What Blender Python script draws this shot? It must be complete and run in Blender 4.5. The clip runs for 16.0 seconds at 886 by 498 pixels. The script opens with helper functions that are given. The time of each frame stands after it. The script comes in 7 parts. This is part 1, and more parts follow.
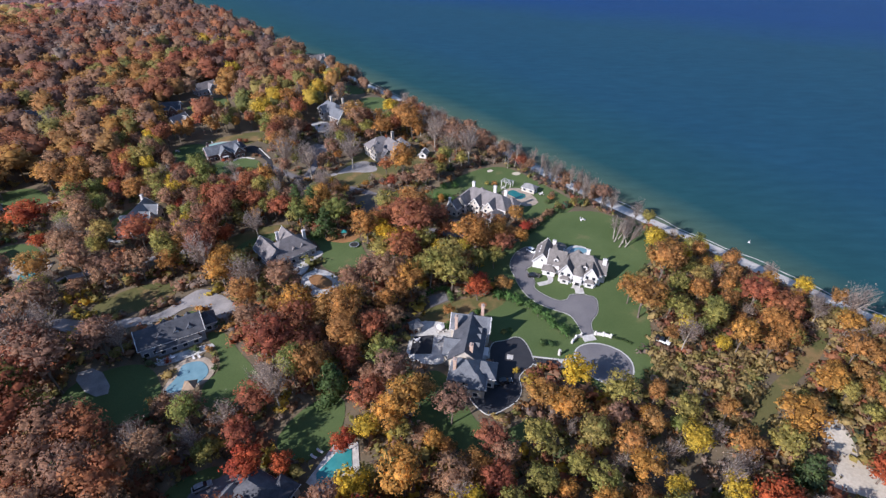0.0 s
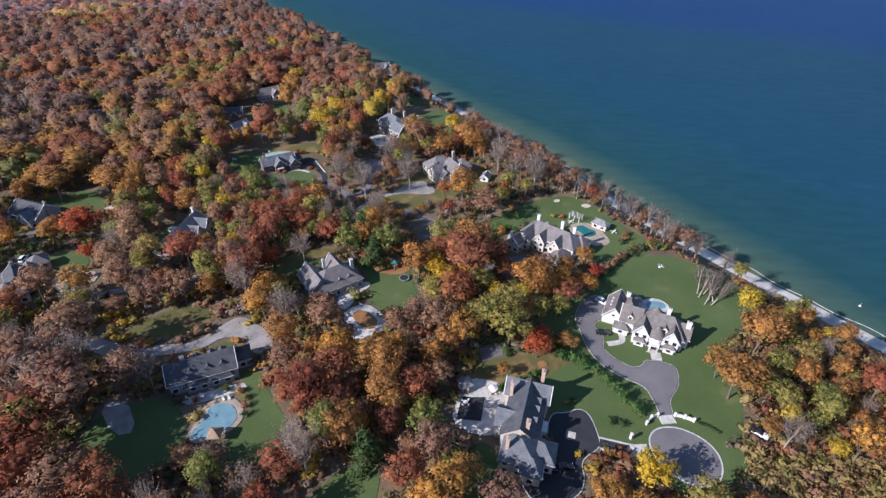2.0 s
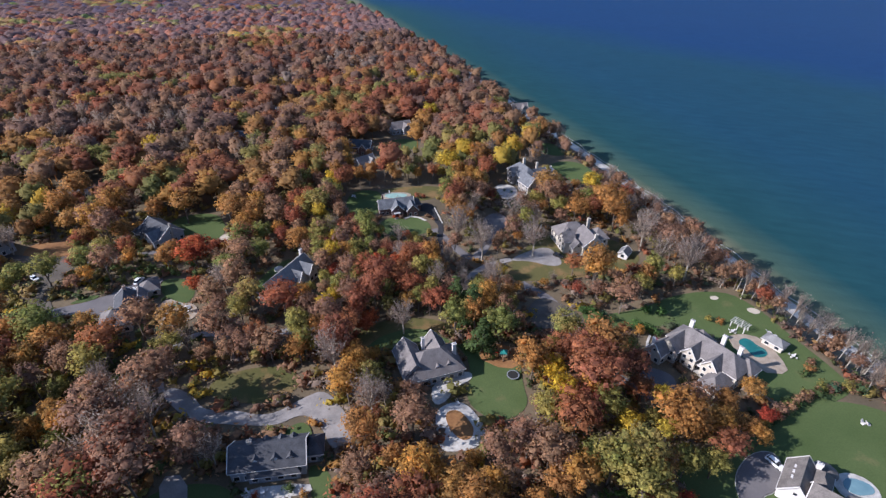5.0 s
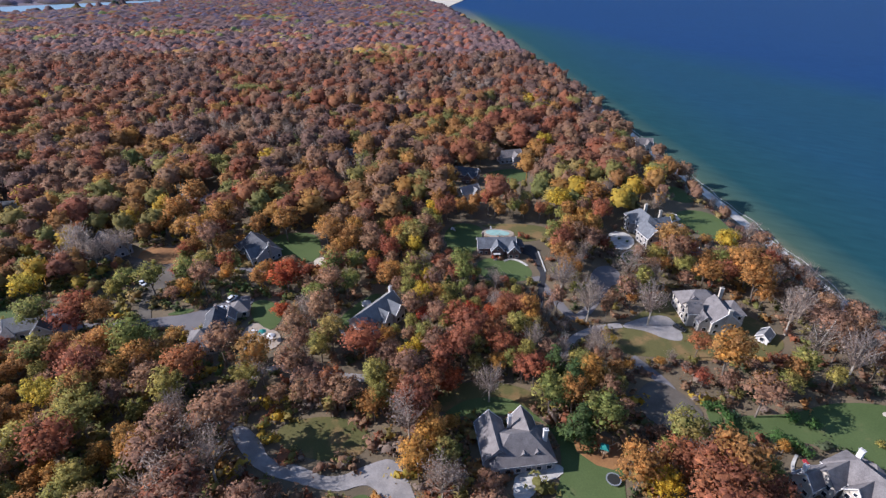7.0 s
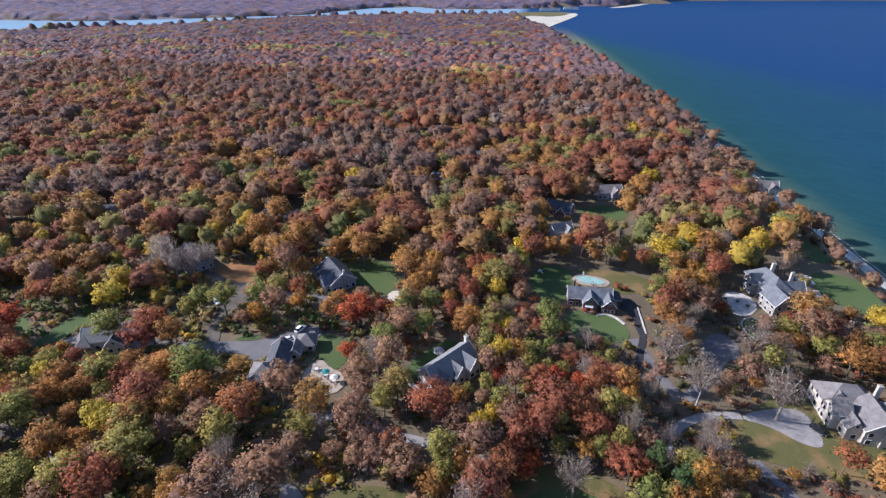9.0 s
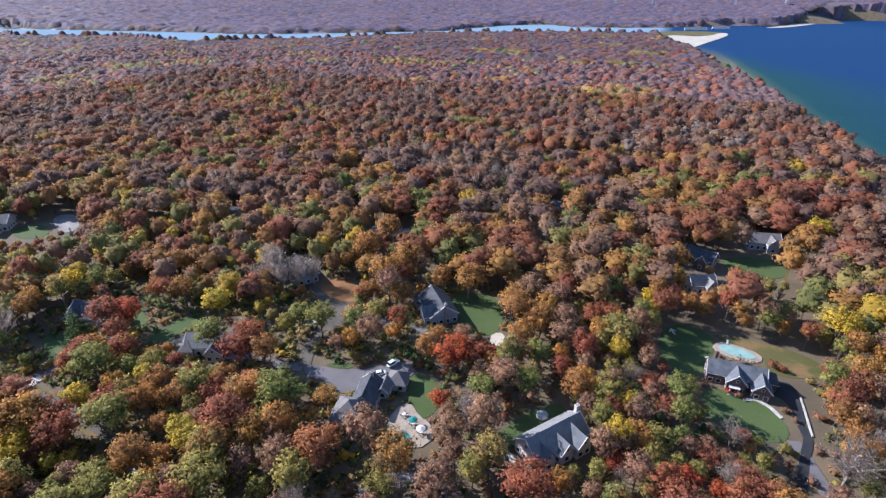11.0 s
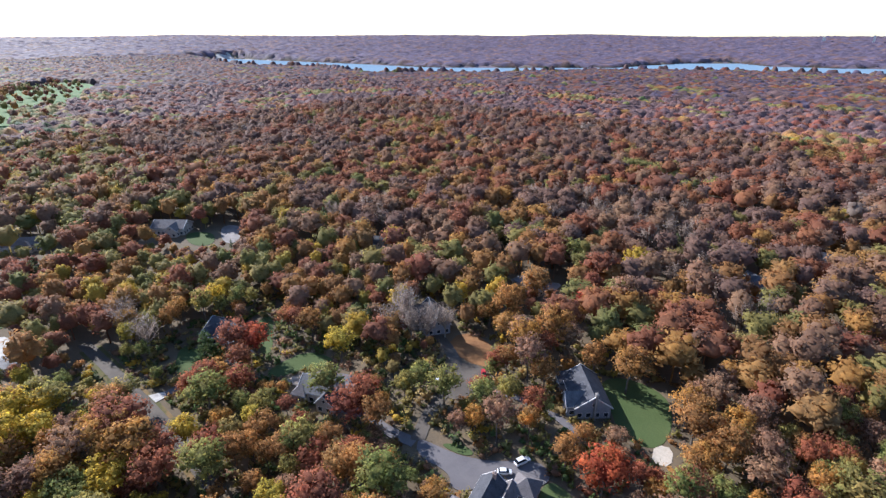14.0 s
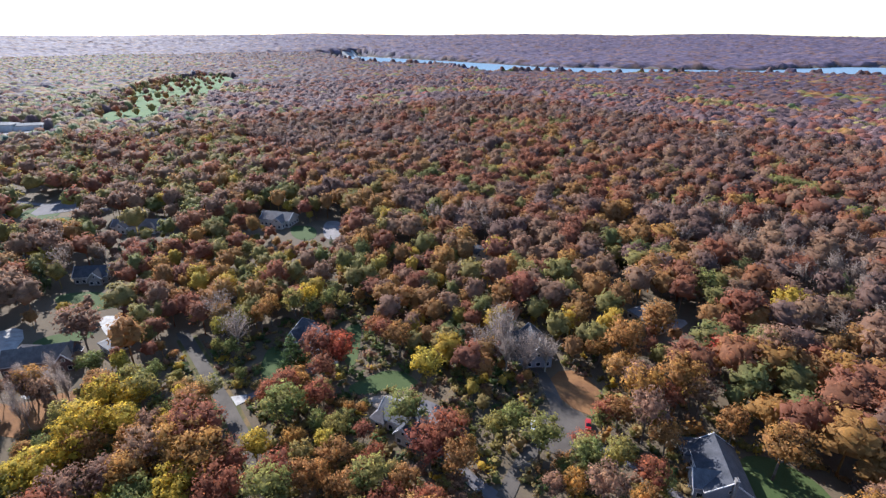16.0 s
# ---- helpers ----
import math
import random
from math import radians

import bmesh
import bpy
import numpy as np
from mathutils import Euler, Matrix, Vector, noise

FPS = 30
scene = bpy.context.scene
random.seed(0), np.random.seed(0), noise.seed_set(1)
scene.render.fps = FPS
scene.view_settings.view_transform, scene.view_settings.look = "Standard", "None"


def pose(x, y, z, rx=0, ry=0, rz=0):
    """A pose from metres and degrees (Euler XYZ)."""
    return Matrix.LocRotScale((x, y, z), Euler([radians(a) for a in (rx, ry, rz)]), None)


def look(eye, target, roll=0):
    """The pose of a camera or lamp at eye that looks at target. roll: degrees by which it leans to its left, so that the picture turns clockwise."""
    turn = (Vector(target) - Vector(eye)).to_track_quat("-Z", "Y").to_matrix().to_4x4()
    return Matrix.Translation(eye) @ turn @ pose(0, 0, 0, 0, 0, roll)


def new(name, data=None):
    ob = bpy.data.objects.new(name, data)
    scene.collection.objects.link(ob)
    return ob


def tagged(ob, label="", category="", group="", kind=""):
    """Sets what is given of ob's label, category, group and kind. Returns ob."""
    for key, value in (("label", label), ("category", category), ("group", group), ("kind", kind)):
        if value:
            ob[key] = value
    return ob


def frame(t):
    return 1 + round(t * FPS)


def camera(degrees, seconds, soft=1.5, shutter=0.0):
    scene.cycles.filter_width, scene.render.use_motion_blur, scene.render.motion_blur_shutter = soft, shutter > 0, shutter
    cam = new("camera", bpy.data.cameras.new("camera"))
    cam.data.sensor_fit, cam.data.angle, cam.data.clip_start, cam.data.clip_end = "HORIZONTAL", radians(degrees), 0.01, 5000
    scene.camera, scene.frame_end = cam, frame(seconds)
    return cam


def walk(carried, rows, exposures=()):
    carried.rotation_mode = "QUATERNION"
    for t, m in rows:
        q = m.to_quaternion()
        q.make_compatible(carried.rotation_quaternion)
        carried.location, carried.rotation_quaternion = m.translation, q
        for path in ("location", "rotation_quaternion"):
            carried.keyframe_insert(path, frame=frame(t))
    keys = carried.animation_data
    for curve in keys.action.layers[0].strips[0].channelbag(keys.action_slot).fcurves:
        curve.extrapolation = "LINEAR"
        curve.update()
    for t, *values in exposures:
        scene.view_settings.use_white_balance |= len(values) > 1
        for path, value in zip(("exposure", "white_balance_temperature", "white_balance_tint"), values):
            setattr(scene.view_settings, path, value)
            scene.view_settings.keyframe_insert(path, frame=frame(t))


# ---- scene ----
cam = camera(82.12, 16.0, soft=1.4)
# seconds, eye, yaw, pitch, lean
PATH = [
    (0.0, 0.34, 0.47, 120.68, -33.986, -34.802, -0.299),
    (0.5, 3.21, 5.69, 120.59, -31.920, -34.786, -0.203),
    (1.0, 5.88, 11.04, 120.58, -30.176, -34.811, -0.233),
    (1.5, 8.36, 16.30, 120.76, -28.565, -34.678, -0.185),
    (2.0, 10.79, 21.70, 120.89, -26.952, -34.425, -0.171),
    (2.5, 13.10, 27.22, 121.00, -24.901, -34.189, -0.197),
    (3.0, 15.06, 32.78, 121.05, -22.649, -33.918, -0.149),
    (3.5, 16.96, 38.52, 121.05, -20.273, -33.453, -0.093),
    (4.0, 18.55, 44.35, 120.98, -17.831, -32.849, -0.044),
    (6.5, 22.86, 74.00, 122.28, -2.637, -30.203, -0.160),
    (7.0, 22.95, 79.56, 122.58, 0.424, -29.921, -0.149),
    (7.5, 22.53, 85.29, 122.81, 3.092, -29.605, -0.110),
    (8.0, 21.68, 91.02, 122.69, 5.518, -29.068, -0.043),
    (10.5, 13.66, 118.89, 120.50, 20.404, -27.106, -0.067),
    (11.0, 11.56, 123.90, 120.01, 24.213, -26.510, -0.135),
    (11.5, 9.01, 128.62, 119.31, 26.557, -24.154, -0.135),
    (12.0, 6.19, 133.46, 118.43, 29.826, -22.991, -0.126),
    (12.5, 2.98, 138.12, 117.65, 32.694, -22.994, -0.085),
    (13.0, -0.38, 142.61, 116.76, 35.121, -22.962, -0.088),
    (13.5, -3.88, 146.81, 116.02, 37.969, -22.956, -0.108),
    (14.0, -7.56, 151.13, 115.35, 41.735, -22.974, -0.094),
    (14.5, -11.57, 155.36, 114.65, 44.406, -22.997, -0.120),
    (15.0, -15.65, 158.96, 114.03, 47.595, -22.999, -0.080),
    (15.5, -20.14, 162.42, 113.39, 51.303, -23.020, -0.008),
    (16.0, -24.94, 165.93, 112.73, 53.946, -23.023, 0.024),
]
walk(cam, [(t, pose(x, y, z, 0, 0, yaw) @ pose(0, 0, 0, 90 + pitch) @ pose(0, 0, 0, 0, 0, lean)) for t, x, y, z, yaw, pitch, lean in PATH], exposures=[(0.0, 0.87, 5850, 13.5), (4.0, 0.79, 5850, 13.5), (8.0, 0.90, 5750, 13.0), (11.0, 1.10, 5600, 12.0), (12.0, 1.06, 5650, 11.5), (16.0, 1.08, 5700, 11.0)])

# ---- light: a low autumn sun from the land side, clear sky ----
SUN_AZ, SUN_EL = -90.0, 31.0
sun_from = Vector((math.sin(radians(SUN_AZ)) * math.cos(radians(SUN_EL)), math.cos(radians(SUN_AZ)) * math.cos(radians(SUN_EL)), math.sin(radians(SUN_EL))))
sun_data = bpy.data.lights.new("sun", "SUN")
sun_data.energy, sun_data.angle, sun_data.color = 4.8, radians(0.5), (1.0, 0.93, 0.84)
sun = new("sun", sun_data)
sun.matrix_world = look(sun_from * 400, (0, 0, 0))
world = bpy.data.worlds.new("sky")
scene.world = world
world.use_nodes = True
sky = world.node_tree.nodes.new("ShaderNodeTexSky")
sky.sky_type, sky.sun_disc = "NISHITA", False
sky.sun_elevation, sky.sun_rotation = radians(SUN_EL), radians(SUN_AZ)
sky.air_density, sky.dust_density, sky.ozone_density = 1.0, 0.15, 2.0
world.node_tree.nodes["Background"].inputs[1].default_value = 0.105
world.node_tree.links.new(sky.outputs[0], world.node_tree.nodes["Background"].inputs[0])


# ---- materials ----
class Mat:
    """A principled material with short helpers for its nodes."""

    def __init__(self, name, rough=0.8, metal=0.0, spec=0.3):
        self.m = bpy.data.materials.new(name)
        self.m.use_nodes = True
        self.t = self.m.node_tree
        self.b = self.t.nodes["Principled BSDF"]
        self.b.inputs["Roughness"].default_value = rough
        self.b.inputs["Metallic"].default_value = metal
        self.b.inputs["Specular IOR Level"].default_value = spec
        self.geo = None

    def node(self, kind, **sets):
        n = self.t.nodes.new(kind)
        for k, v in sets.items():
            if k in n.inputs:
                n.inputs[k].default_value = v
        return n

    def link(self, a, b):
        self.t.links.new(a, b)

    def pos(self):
        if self.geo is None:
            self.geo = self.t.nodes.new("ShaderNodeNewGeometry")
        return self.geo.outputs["Position"]

    def noise(self, scale, detail=4.0, rough=0.55, stretch=None, local=False):
        n = self.node("ShaderNodeTexNoise", Scale=scale, Detail=detail, Roughness=rough)
        src = self.t.nodes.new("ShaderNodeTexCoord").outputs["Object"] if local else self.pos()
        if stretch:
            mp = self.node("ShaderNodeMapping", Scale=stretch)
            self.link(src, mp.inputs[0])
            src = mp.outputs[0]
        self.link(src, n.inputs["Vector"])
        return n.outputs["Fac"]

    def ramp(self, fac, stops):
        r = self.t.nodes.new("ShaderNodeValToRGB")
        while len(r.color_ramp.elements) < len(stops):
            r.color_ramp.elements.new(0.5)
        for e, (p, c) in zip(r.color_ramp.elements, stops):
            e.position, e.color = p, (*c, 1)
        self.link(fac, r.inputs[0])
        return r.outputs[0]

    def mix(self, fac, a, b, blend="MIX"):
        n = self.t.nodes.new("ShaderNodeMix")
        n.data_type, n.blend_type = "RGBA", blend
        for sock, v in ((n.inputs[0], fac), (n.inputs[6], a), (n.inputs[7], b)):
            if isinstance(v, (int, float)):
                sock.default_value = v
            elif isinstance(v, tuple):
                sock.default_value = (*v, 1)
            else:
                self.link(v, sock)
        return n.outputs[2]

    def math(self, op, a, b=0.0, clamp=False):
        n = self.t.nodes.new("ShaderNodeMath")
        n.operation, n.use_clamp = op, clamp
        for sock, v in zip(n.inputs, (a, b)):
            if isinstance(v, (int, float)):
                sock.default_value = v
            else:
                self.link(v, sock)
        return n.outputs[0]

    def bump(self, height, strength=0.3, dist=0.1):
        n = self.node("ShaderNodeBump", Strength=strength, Distance=dist)
        self.link(height, n.inputs["Height"])
        self.link(n.outputs[0], self.b.inputs["Normal"])

    def colour(self, c):
        if isinstance(c, tuple):
            self.b.inputs["Base Color"].default_value = (*c, 1)
        else:
            self.link(c, self.b.inputs["Base Color"])
        return self


def mottled(name, a, b, scale, fine, rough=0.85, bump=0.0, metal=0.0, spread=(0.35, 0.65), fine_amount=0.35):
    """Two tones in broad patches, with a fine grain over them."""
    m = Mat(name, rough, metal)
    broad = m.ramp(m.noise(scale), [(spread[0], a), (spread[1], b)])
    grain = m.noise(fine, 3.0, 0.6)
    m.colour(m.mix(fine_amount, broad, m.ramp(grain, [(0.3, (0.35, 0.35, 0.35)), (0.7, (1.0, 1.0, 1.0))]), "MULTIPLY"))
    if bump:
        m.bump(grain, bump, 0.05)
    return m.m


M_LITTER = mottled("leaf_litter", (0.10, 0.078, 0.052), (0.17, 0.125, 0.078), 0.05, 1.4, 0.95, 0.5, spread=(0.3, 0.7))
# Far-shore ground: distance haze put into the base colour as a purplish cast.
M_HAZED_WOODS = mottled("haze_tinted_far_woods", (0.12, 0.088, 0.108), (0.19, 0.14, 0.155), 0.008, 0.05, 0.95, fine_amount=0.6)
# Earth of the bluff, also painted over the upper beach as its shadow.
M_BLUFF_AND_SHADE = mottled("bluff_earth_and_shade", (0.10, 0.075, 0.05), (0.17, 0.13, 0.09), 0.08, 0.6, 0.95, 0.5)
M_SAND = mottled("beach_sand", (0.42, 0.36, 0.29), (0.55, 0.48, 0.40), 0.05, 1.5, 0.9, 0.3)
M_BEACH = mottled("stony_beach", (0.34, 0.30, 0.275), (0.56, 0.51, 0.47), 0.12, 1.2, 0.9, 0.4)
M_ASPHALT = mottled("asphalt", (0.125, 0.114, 0.122), (0.16, 0.146, 0.15), 0.12, 2.5, 0.9, 0.2, fine_amount=0.2)
M_DARKASPH = mottled("new_asphalt", (0.022, 0.022, 0.028), (0.034, 0.034, 0.04), 0.15, 2.5, 0.85, 0.2, fine_amount=0.2)
M_OLDROAD = mottled("leaf_strewn_asphalt", (0.085, 0.07, 0.058), (0.125, 0.105, 0.088), 0.15, 2.0, 0.9, 0.2, fine_amount=0.3)
M_GRAVEL = mottled("gravel", (0.22, 0.20, 0.195), (0.32, 0.29, 0.28), 0.2, 3.0, 0.95, 0.4)
M_PAVING = mottled("paving", (0.38, 0.35, 0.33), (0.55, 0.52, 0.49), 0.5, 3.0, 0.85, 0.2)
M_COPING = mottled("pale_kerb", (0.40, 0.38, 0.36), (0.52, 0.5, 0.47), 0.6, 3.0, 0.85)
M_POOLDECK = mottled("tan_pool_deck", (0.28, 0.22, 0.17), (0.38, 0.31, 0.25), 0.4, 3.0, 0.85)
M_BARK = mottled("bark", (0.10, 0.075, 0.06), (0.19, 0.155, 0.13), 0.6, 3.0, 0.95, 0.4)
M_PALEBARK = mottled("pale_bark", (0.28, 0.24, 0.2), (0.42, 0.37, 0.32), 0.6, 3.0, 0.95, 0.3)
M_WHITE = mottled("white_paint", (0.54, 0.505, 0.495), (0.65, 0.61, 0.60), 0.3, 2.0, 0.6, fine_amount=0.12)
M_CREAM = mottled("cream_stucco", (0.42, 0.365, 0.315), (0.53, 0.47, 0.41), 0.3, 2.0, 0.85, fine_amount=0.2)
M_STONE = mottled("grey_stone_wall", (0.22, 0.20, 0.19), (0.36, 0.33, 0.31), 0.8, 3.0, 0.9, 0.4)
M_BRICK = mottled("red_brown_brick", (0.12, 0.075, 0.07), (0.19, 0.11, 0.10), 0.8, 4.0, 0.9, 0.3)
M_CHIMBRICK = mottled("pink_brick", (0.42, 0.28, 0.22), (0.52, 0.37, 0.30), 0.9, 4.0, 0.9, 0.3)
M_GREYWALL = mottled("grey_siding", (0.26, 0.27, 0.31), (0.34, 0.35, 0.38), 0.4, 3.0, 0.8)
M_TRUNKWOOD = mottled("cedar_boards", (0.22, 0.15, 0.10), (0.32, 0.23, 0.16), 0.5, 3.0, 0.85)


def roof_mat(name, a, b):
    """Weathered shingles: courses as fine bands of relief, patches of tone."""
    m = Mat(name, 0.85, 0.0, 0.25)
    patch = m.ramp(m.noise(0.5, 5.0), [(0.3, a), (0.7, b)])
    tab = m.noise(3.2, 2.0, 0.5, (1.0, 1.0, 2.6))
    m.colour(m.mix(0.75, patch, m.ramp(tab, [(0.3, (0.5, 0.5, 0.5)), (0.7, (1.0, 1.0, 1.0))]), "MULTIPLY"))
    m.bump(tab, 0.4, 0.06)
    return m.m


M_ROOF_GREY = roof_mat("grey_brown_shingles", (0.12, 0.105, 0.10), (0.21, 0.185, 0.175))
M_ROOF_MAUVE = roof_mat("mauve_grey_shingles", (0.145, 0.128, 0.13), (0.22, 0.197, 0.197))
M_ROOF_SLATE = roof_mat("blue_grey_slate", (0.10, 0.104, 0.122), (0.175, 0.18, 0.20))
M_ROOF_DARK = roof_mat("dark_slate", (0.055, 0.057, 0.068), (0.10, 0.10, 0.115))
M_ROOF_LIGHT = roof_mat("pale_grey_shingles", (0.19, 0.185, 0.19), (0.27, 0.26, 0.26))

glass = Mat("window_glass", 0.08, 0.0, 0.5)
glass.colour((0.02, 0.025, 0.035))
M_GLASS = glass.m


def lawn_mat(name, a, b, dry, amount):
    m = Mat(name, 0.9, 0.0, 0.15)
    broad = m.ramp(m.noise(0.045, 4.0), [(0.3, a), (0.7, b)])
    worn = m.ramp(m.noise(0.09, 5.0, 0.6), [(0.62 - amount, (0, 0, 0)), (0.74 - amount, (1, 1, 1))])
    c = m.mix(worn, broad, dry)
    g = m.noise(2.2, 3.0, 0.65)
    m.colour(m.mix(0.4, c, m.ramp(g, [(0.3, (0.45, 0.45, 0.45)), (0.7, (1, 1, 1))]), "MULTIPLY"))
    m.bump(g, 0.5, 0.06)
    return m.m


M_LAWN = lawn_mat("mown_lawn", (0.063, 0.092, 0.031), (0.092, 0.122, 0.046), (0.130, 0.126, 0.056), 0.0)
M_DRYLAWN = lawn_mat("dry_lawn", (0.085, 0.085, 0.03), (0.13, 0.11, 0.045), (0.20, 0.13, 0.06), 0.12)
M_FIELD = lawn_mat("fairway_grass", (0.07, 0.135, 0.035), (0.10, 0.175, 0.05), (0.16, 0.18, 0.07), 0.05)
M_FLOWERS = mottled("red_flowers", (0.30, 0.02, 0.03), (0.45, 0.05, 0.07), 0.8, 3.0, 0.9, 0.4)
M_LEAFY = mottled("fallen_leaves", (0.20, 0.095, 0.04), (0.30, 0.15, 0.06), 0.15, 1.6, 0.95, 0.4)

pool = Mat("pool_water", 0.05, 0.0, 0.5)
pool.colour(pool.ramp(pool.noise(0.4, 2.0), [(0.3, (0.12, 0.21, 0.25)), (0.7, (0.16, 0.26, 0.30))]))
pool.bump(pool.noise(1.5, 2.0), 0.05, 0.05)
M_POOL = pool.m
teal = Mat("teal_pool_water", 0.05, 0.0, 0.5)
teal.colour(teal.ramp(teal.noise(0.4, 2.0), [(0.3, (0.03, 0.17, 0.18)), (0.7, (0.05, 0.22, 0.22))]))
teal.bump(teal.noise(1.5, 2.0), 0.05, 0.05)
M_TEAL = teal.m
deep_teal = Mat("deep_green_pool_water", 0.05, 0.0, 0.5)
deep_teal.colour(deep_teal.ramp(deep_teal.noise(0.4, 2.0), [(0.3, (0.012, 0.10, 0.10)), (0.7, (0.02, 0.13, 0.125))]))
deep_teal.bump(deep_teal.noise(1.5, 2.0), 0.05, 0.05)
M_DEEPTEAL = deep_teal.m
cover = Mat("pool_cover", 0.6)
cover.colour(cover.ramp(cover.noise(0.4, 3.0), [(0.3, (0.20, 0.32, 0.30)), (0.7, (0.27, 0.39, 0.36))]))
M_COVER = cover.m

# sea: sandy shallows along the shore, teal further out, dark blue where the wind lies on it
sea = Mat("sea_water", 0.45, 0.0, 0.004)
sea.b.inputs["IOR"].default_value = 1.33
xyz = sea.node("ShaderNodeSeparateXYZ")
sea.link(sea.pos(), xyz.inputs[0])
wob = sea.math("MULTIPLY", sea.math("SUBTRACT", sea.noise(0.006, 4.0), 0.5), 120.0)
off = sea.math("SUBTRACT", xyz.outputs[0], sea.math("SUBTRACT", 211.0, sea.math("MULTIPLY", sea.math("MAXIMUM", sea.math("SUBTRACT", xyz.outputs[1], 250.0), 0.0), 0.085)))
near = sea.math("DIVIDE", sea.math("ADD", off, sea.math("MULTIPLY", wob, 0.10)), 130.0, True)
shelf = sea.ramp(near, [(0.0, (0.12, 0.125, 0.085)), (0.07, (0.05, 0.085, 0.068)), (0.26, (0.016, 0.054, 0.066)), (1.0, (0.014, 0.049, 0.084))])
band = sea.math("ADD", sea.math("DIVIDE", sea.math("ADD", sea.math("ADD", xyz.outputs[0], sea.math("MULTIPLY", xyz.outputs[1], 0.46)), sea.math("SUBTRACT", wob, 760.0)), 160.0), 0.0, True)
drift = sea.node("ShaderNodeCombineXYZ")
for k, (ax, ay, much) in enumerate(((0.83, -0.56, 0.30), (0.56, 0.83, 1.0))):
    sea.link(sea.math("MULTIPLY", sea.math("ADD", sea.math("MULTIPLY", xyz.outputs[0], ax), sea.math("MULTIPLY", xyz.outputs[1], ay)), much), drift.inputs[k])
swell = sea.node("ShaderNodeTexNoise", Scale=0.17, Detail=4.0, Roughness=0.6)
sea.link(drift.outputs[0], swell.inputs["Vector"])
ripple = sea.math("ADD", sea.math("MULTIPLY", swell.outputs["Fac"], 0.75), sea.math("MULTIPLY", sea.noise(0.02, 3.0, 0.6), 0.25))
deep = sea.mix(band, shelf, (0.011, 0.039, 0.112))
# Harbour water coloured paler blue in place of the low-angle sky reflection.
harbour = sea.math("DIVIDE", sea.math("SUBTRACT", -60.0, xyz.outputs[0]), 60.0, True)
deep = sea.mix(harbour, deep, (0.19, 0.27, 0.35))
sea.colour(sea.mix(0.42, deep, sea.ramp(ripple, [(0.32, (0.62, 0.66, 0.7)), (0.68, (1.35, 1.3, 1.26))]), "MULTIPLY"))
sea.bump(sea.noise(0.3, 5.0, 0.65, (1.0, 0.4, 1.0)), 0.35, 0.7)
M_SEA = sea.m


def leaf_mat(name, tones, stuff=False):
    """Foliage: one tone for each tree, dapples of lighter and darker leaves within it, light shining through."""
    m = Mat(name, 0.75, 0.0, 0.15)
    if stuff:
        a = m.node("ShaderNodeAttribute")
        a.attribute_name = "tone"
        fac = a.outputs["Fac"]
    else:
        fac = m.t.nodes.new("ShaderNodeObjectInfo").outputs["Random"]
    n = len(tones)
    drift = m.math("MULTIPLY", m.math("SUBTRACT", m.noise(0.16, 3.0), 0.5), 0.5 if stuff else 1.0)
    fac = m.math("ADD", fac, drift, True)
    if stuff:
        tones = [tuple(0.9 * (0.8 * a + 0.2 * b) for a, b in zip(c, (0.28, 0.175, 0.11))) for c in tones]
    base = m.ramp(fac, [(i / (n - 1), c) for i, c in enumerate(tones)])
    dap = m.ramp(m.noise(0.6, 3.0, 0.65), [(0.3, (0.66, 0.66, 0.68)), (0.7, (1.22, 1.18, 1.1))])
    fine = m.ramp(m.noise(2.6, 2.0, 0.6), [(0.3, (0.72, 0.72, 0.74)), (0.7, (1.18, 1.16, 1.12))])
    dap = m.mix(0.6 if stuff else 1.0, (1.0, 1.0, 1.0), m.mix(1.0, dap, fine, "MULTIPLY"), "MULTIPLY")
    isl = m.geo.outputs["Random Per Island"]
    spark = m.ramp(isl, [(0.0, (0.52, 0.52, 0.54)), (0.6, (1.0, 1.0, 1.0)), (1.0, (1.5, 1.45, 1.36))] if not stuff else [(0.0, (0.78, 0.78, 0.8)), (1.0, (1.28, 1.26, 1.22))])
    c = m.mix(1.0, m.mix(1.0, base, dap, "MULTIPLY"), spark, "MULTIPLY")
    m.colour(c)
    tr = m.t.nodes.new("ShaderNodeBsdfTranslucent")
    m.link(c, tr.inputs[0])
    mx = m.t.nodes.new("ShaderNodeMixShader")
    mx.inputs[0].default_value = 0.56
    m.link(m.b.outputs[0], mx.inputs[1])
    m.link(tr.outputs[0], mx.inputs[2])
    m.link(mx.outputs[0], m.t.nodes["Material Output"].inputs[0])
    return m.m


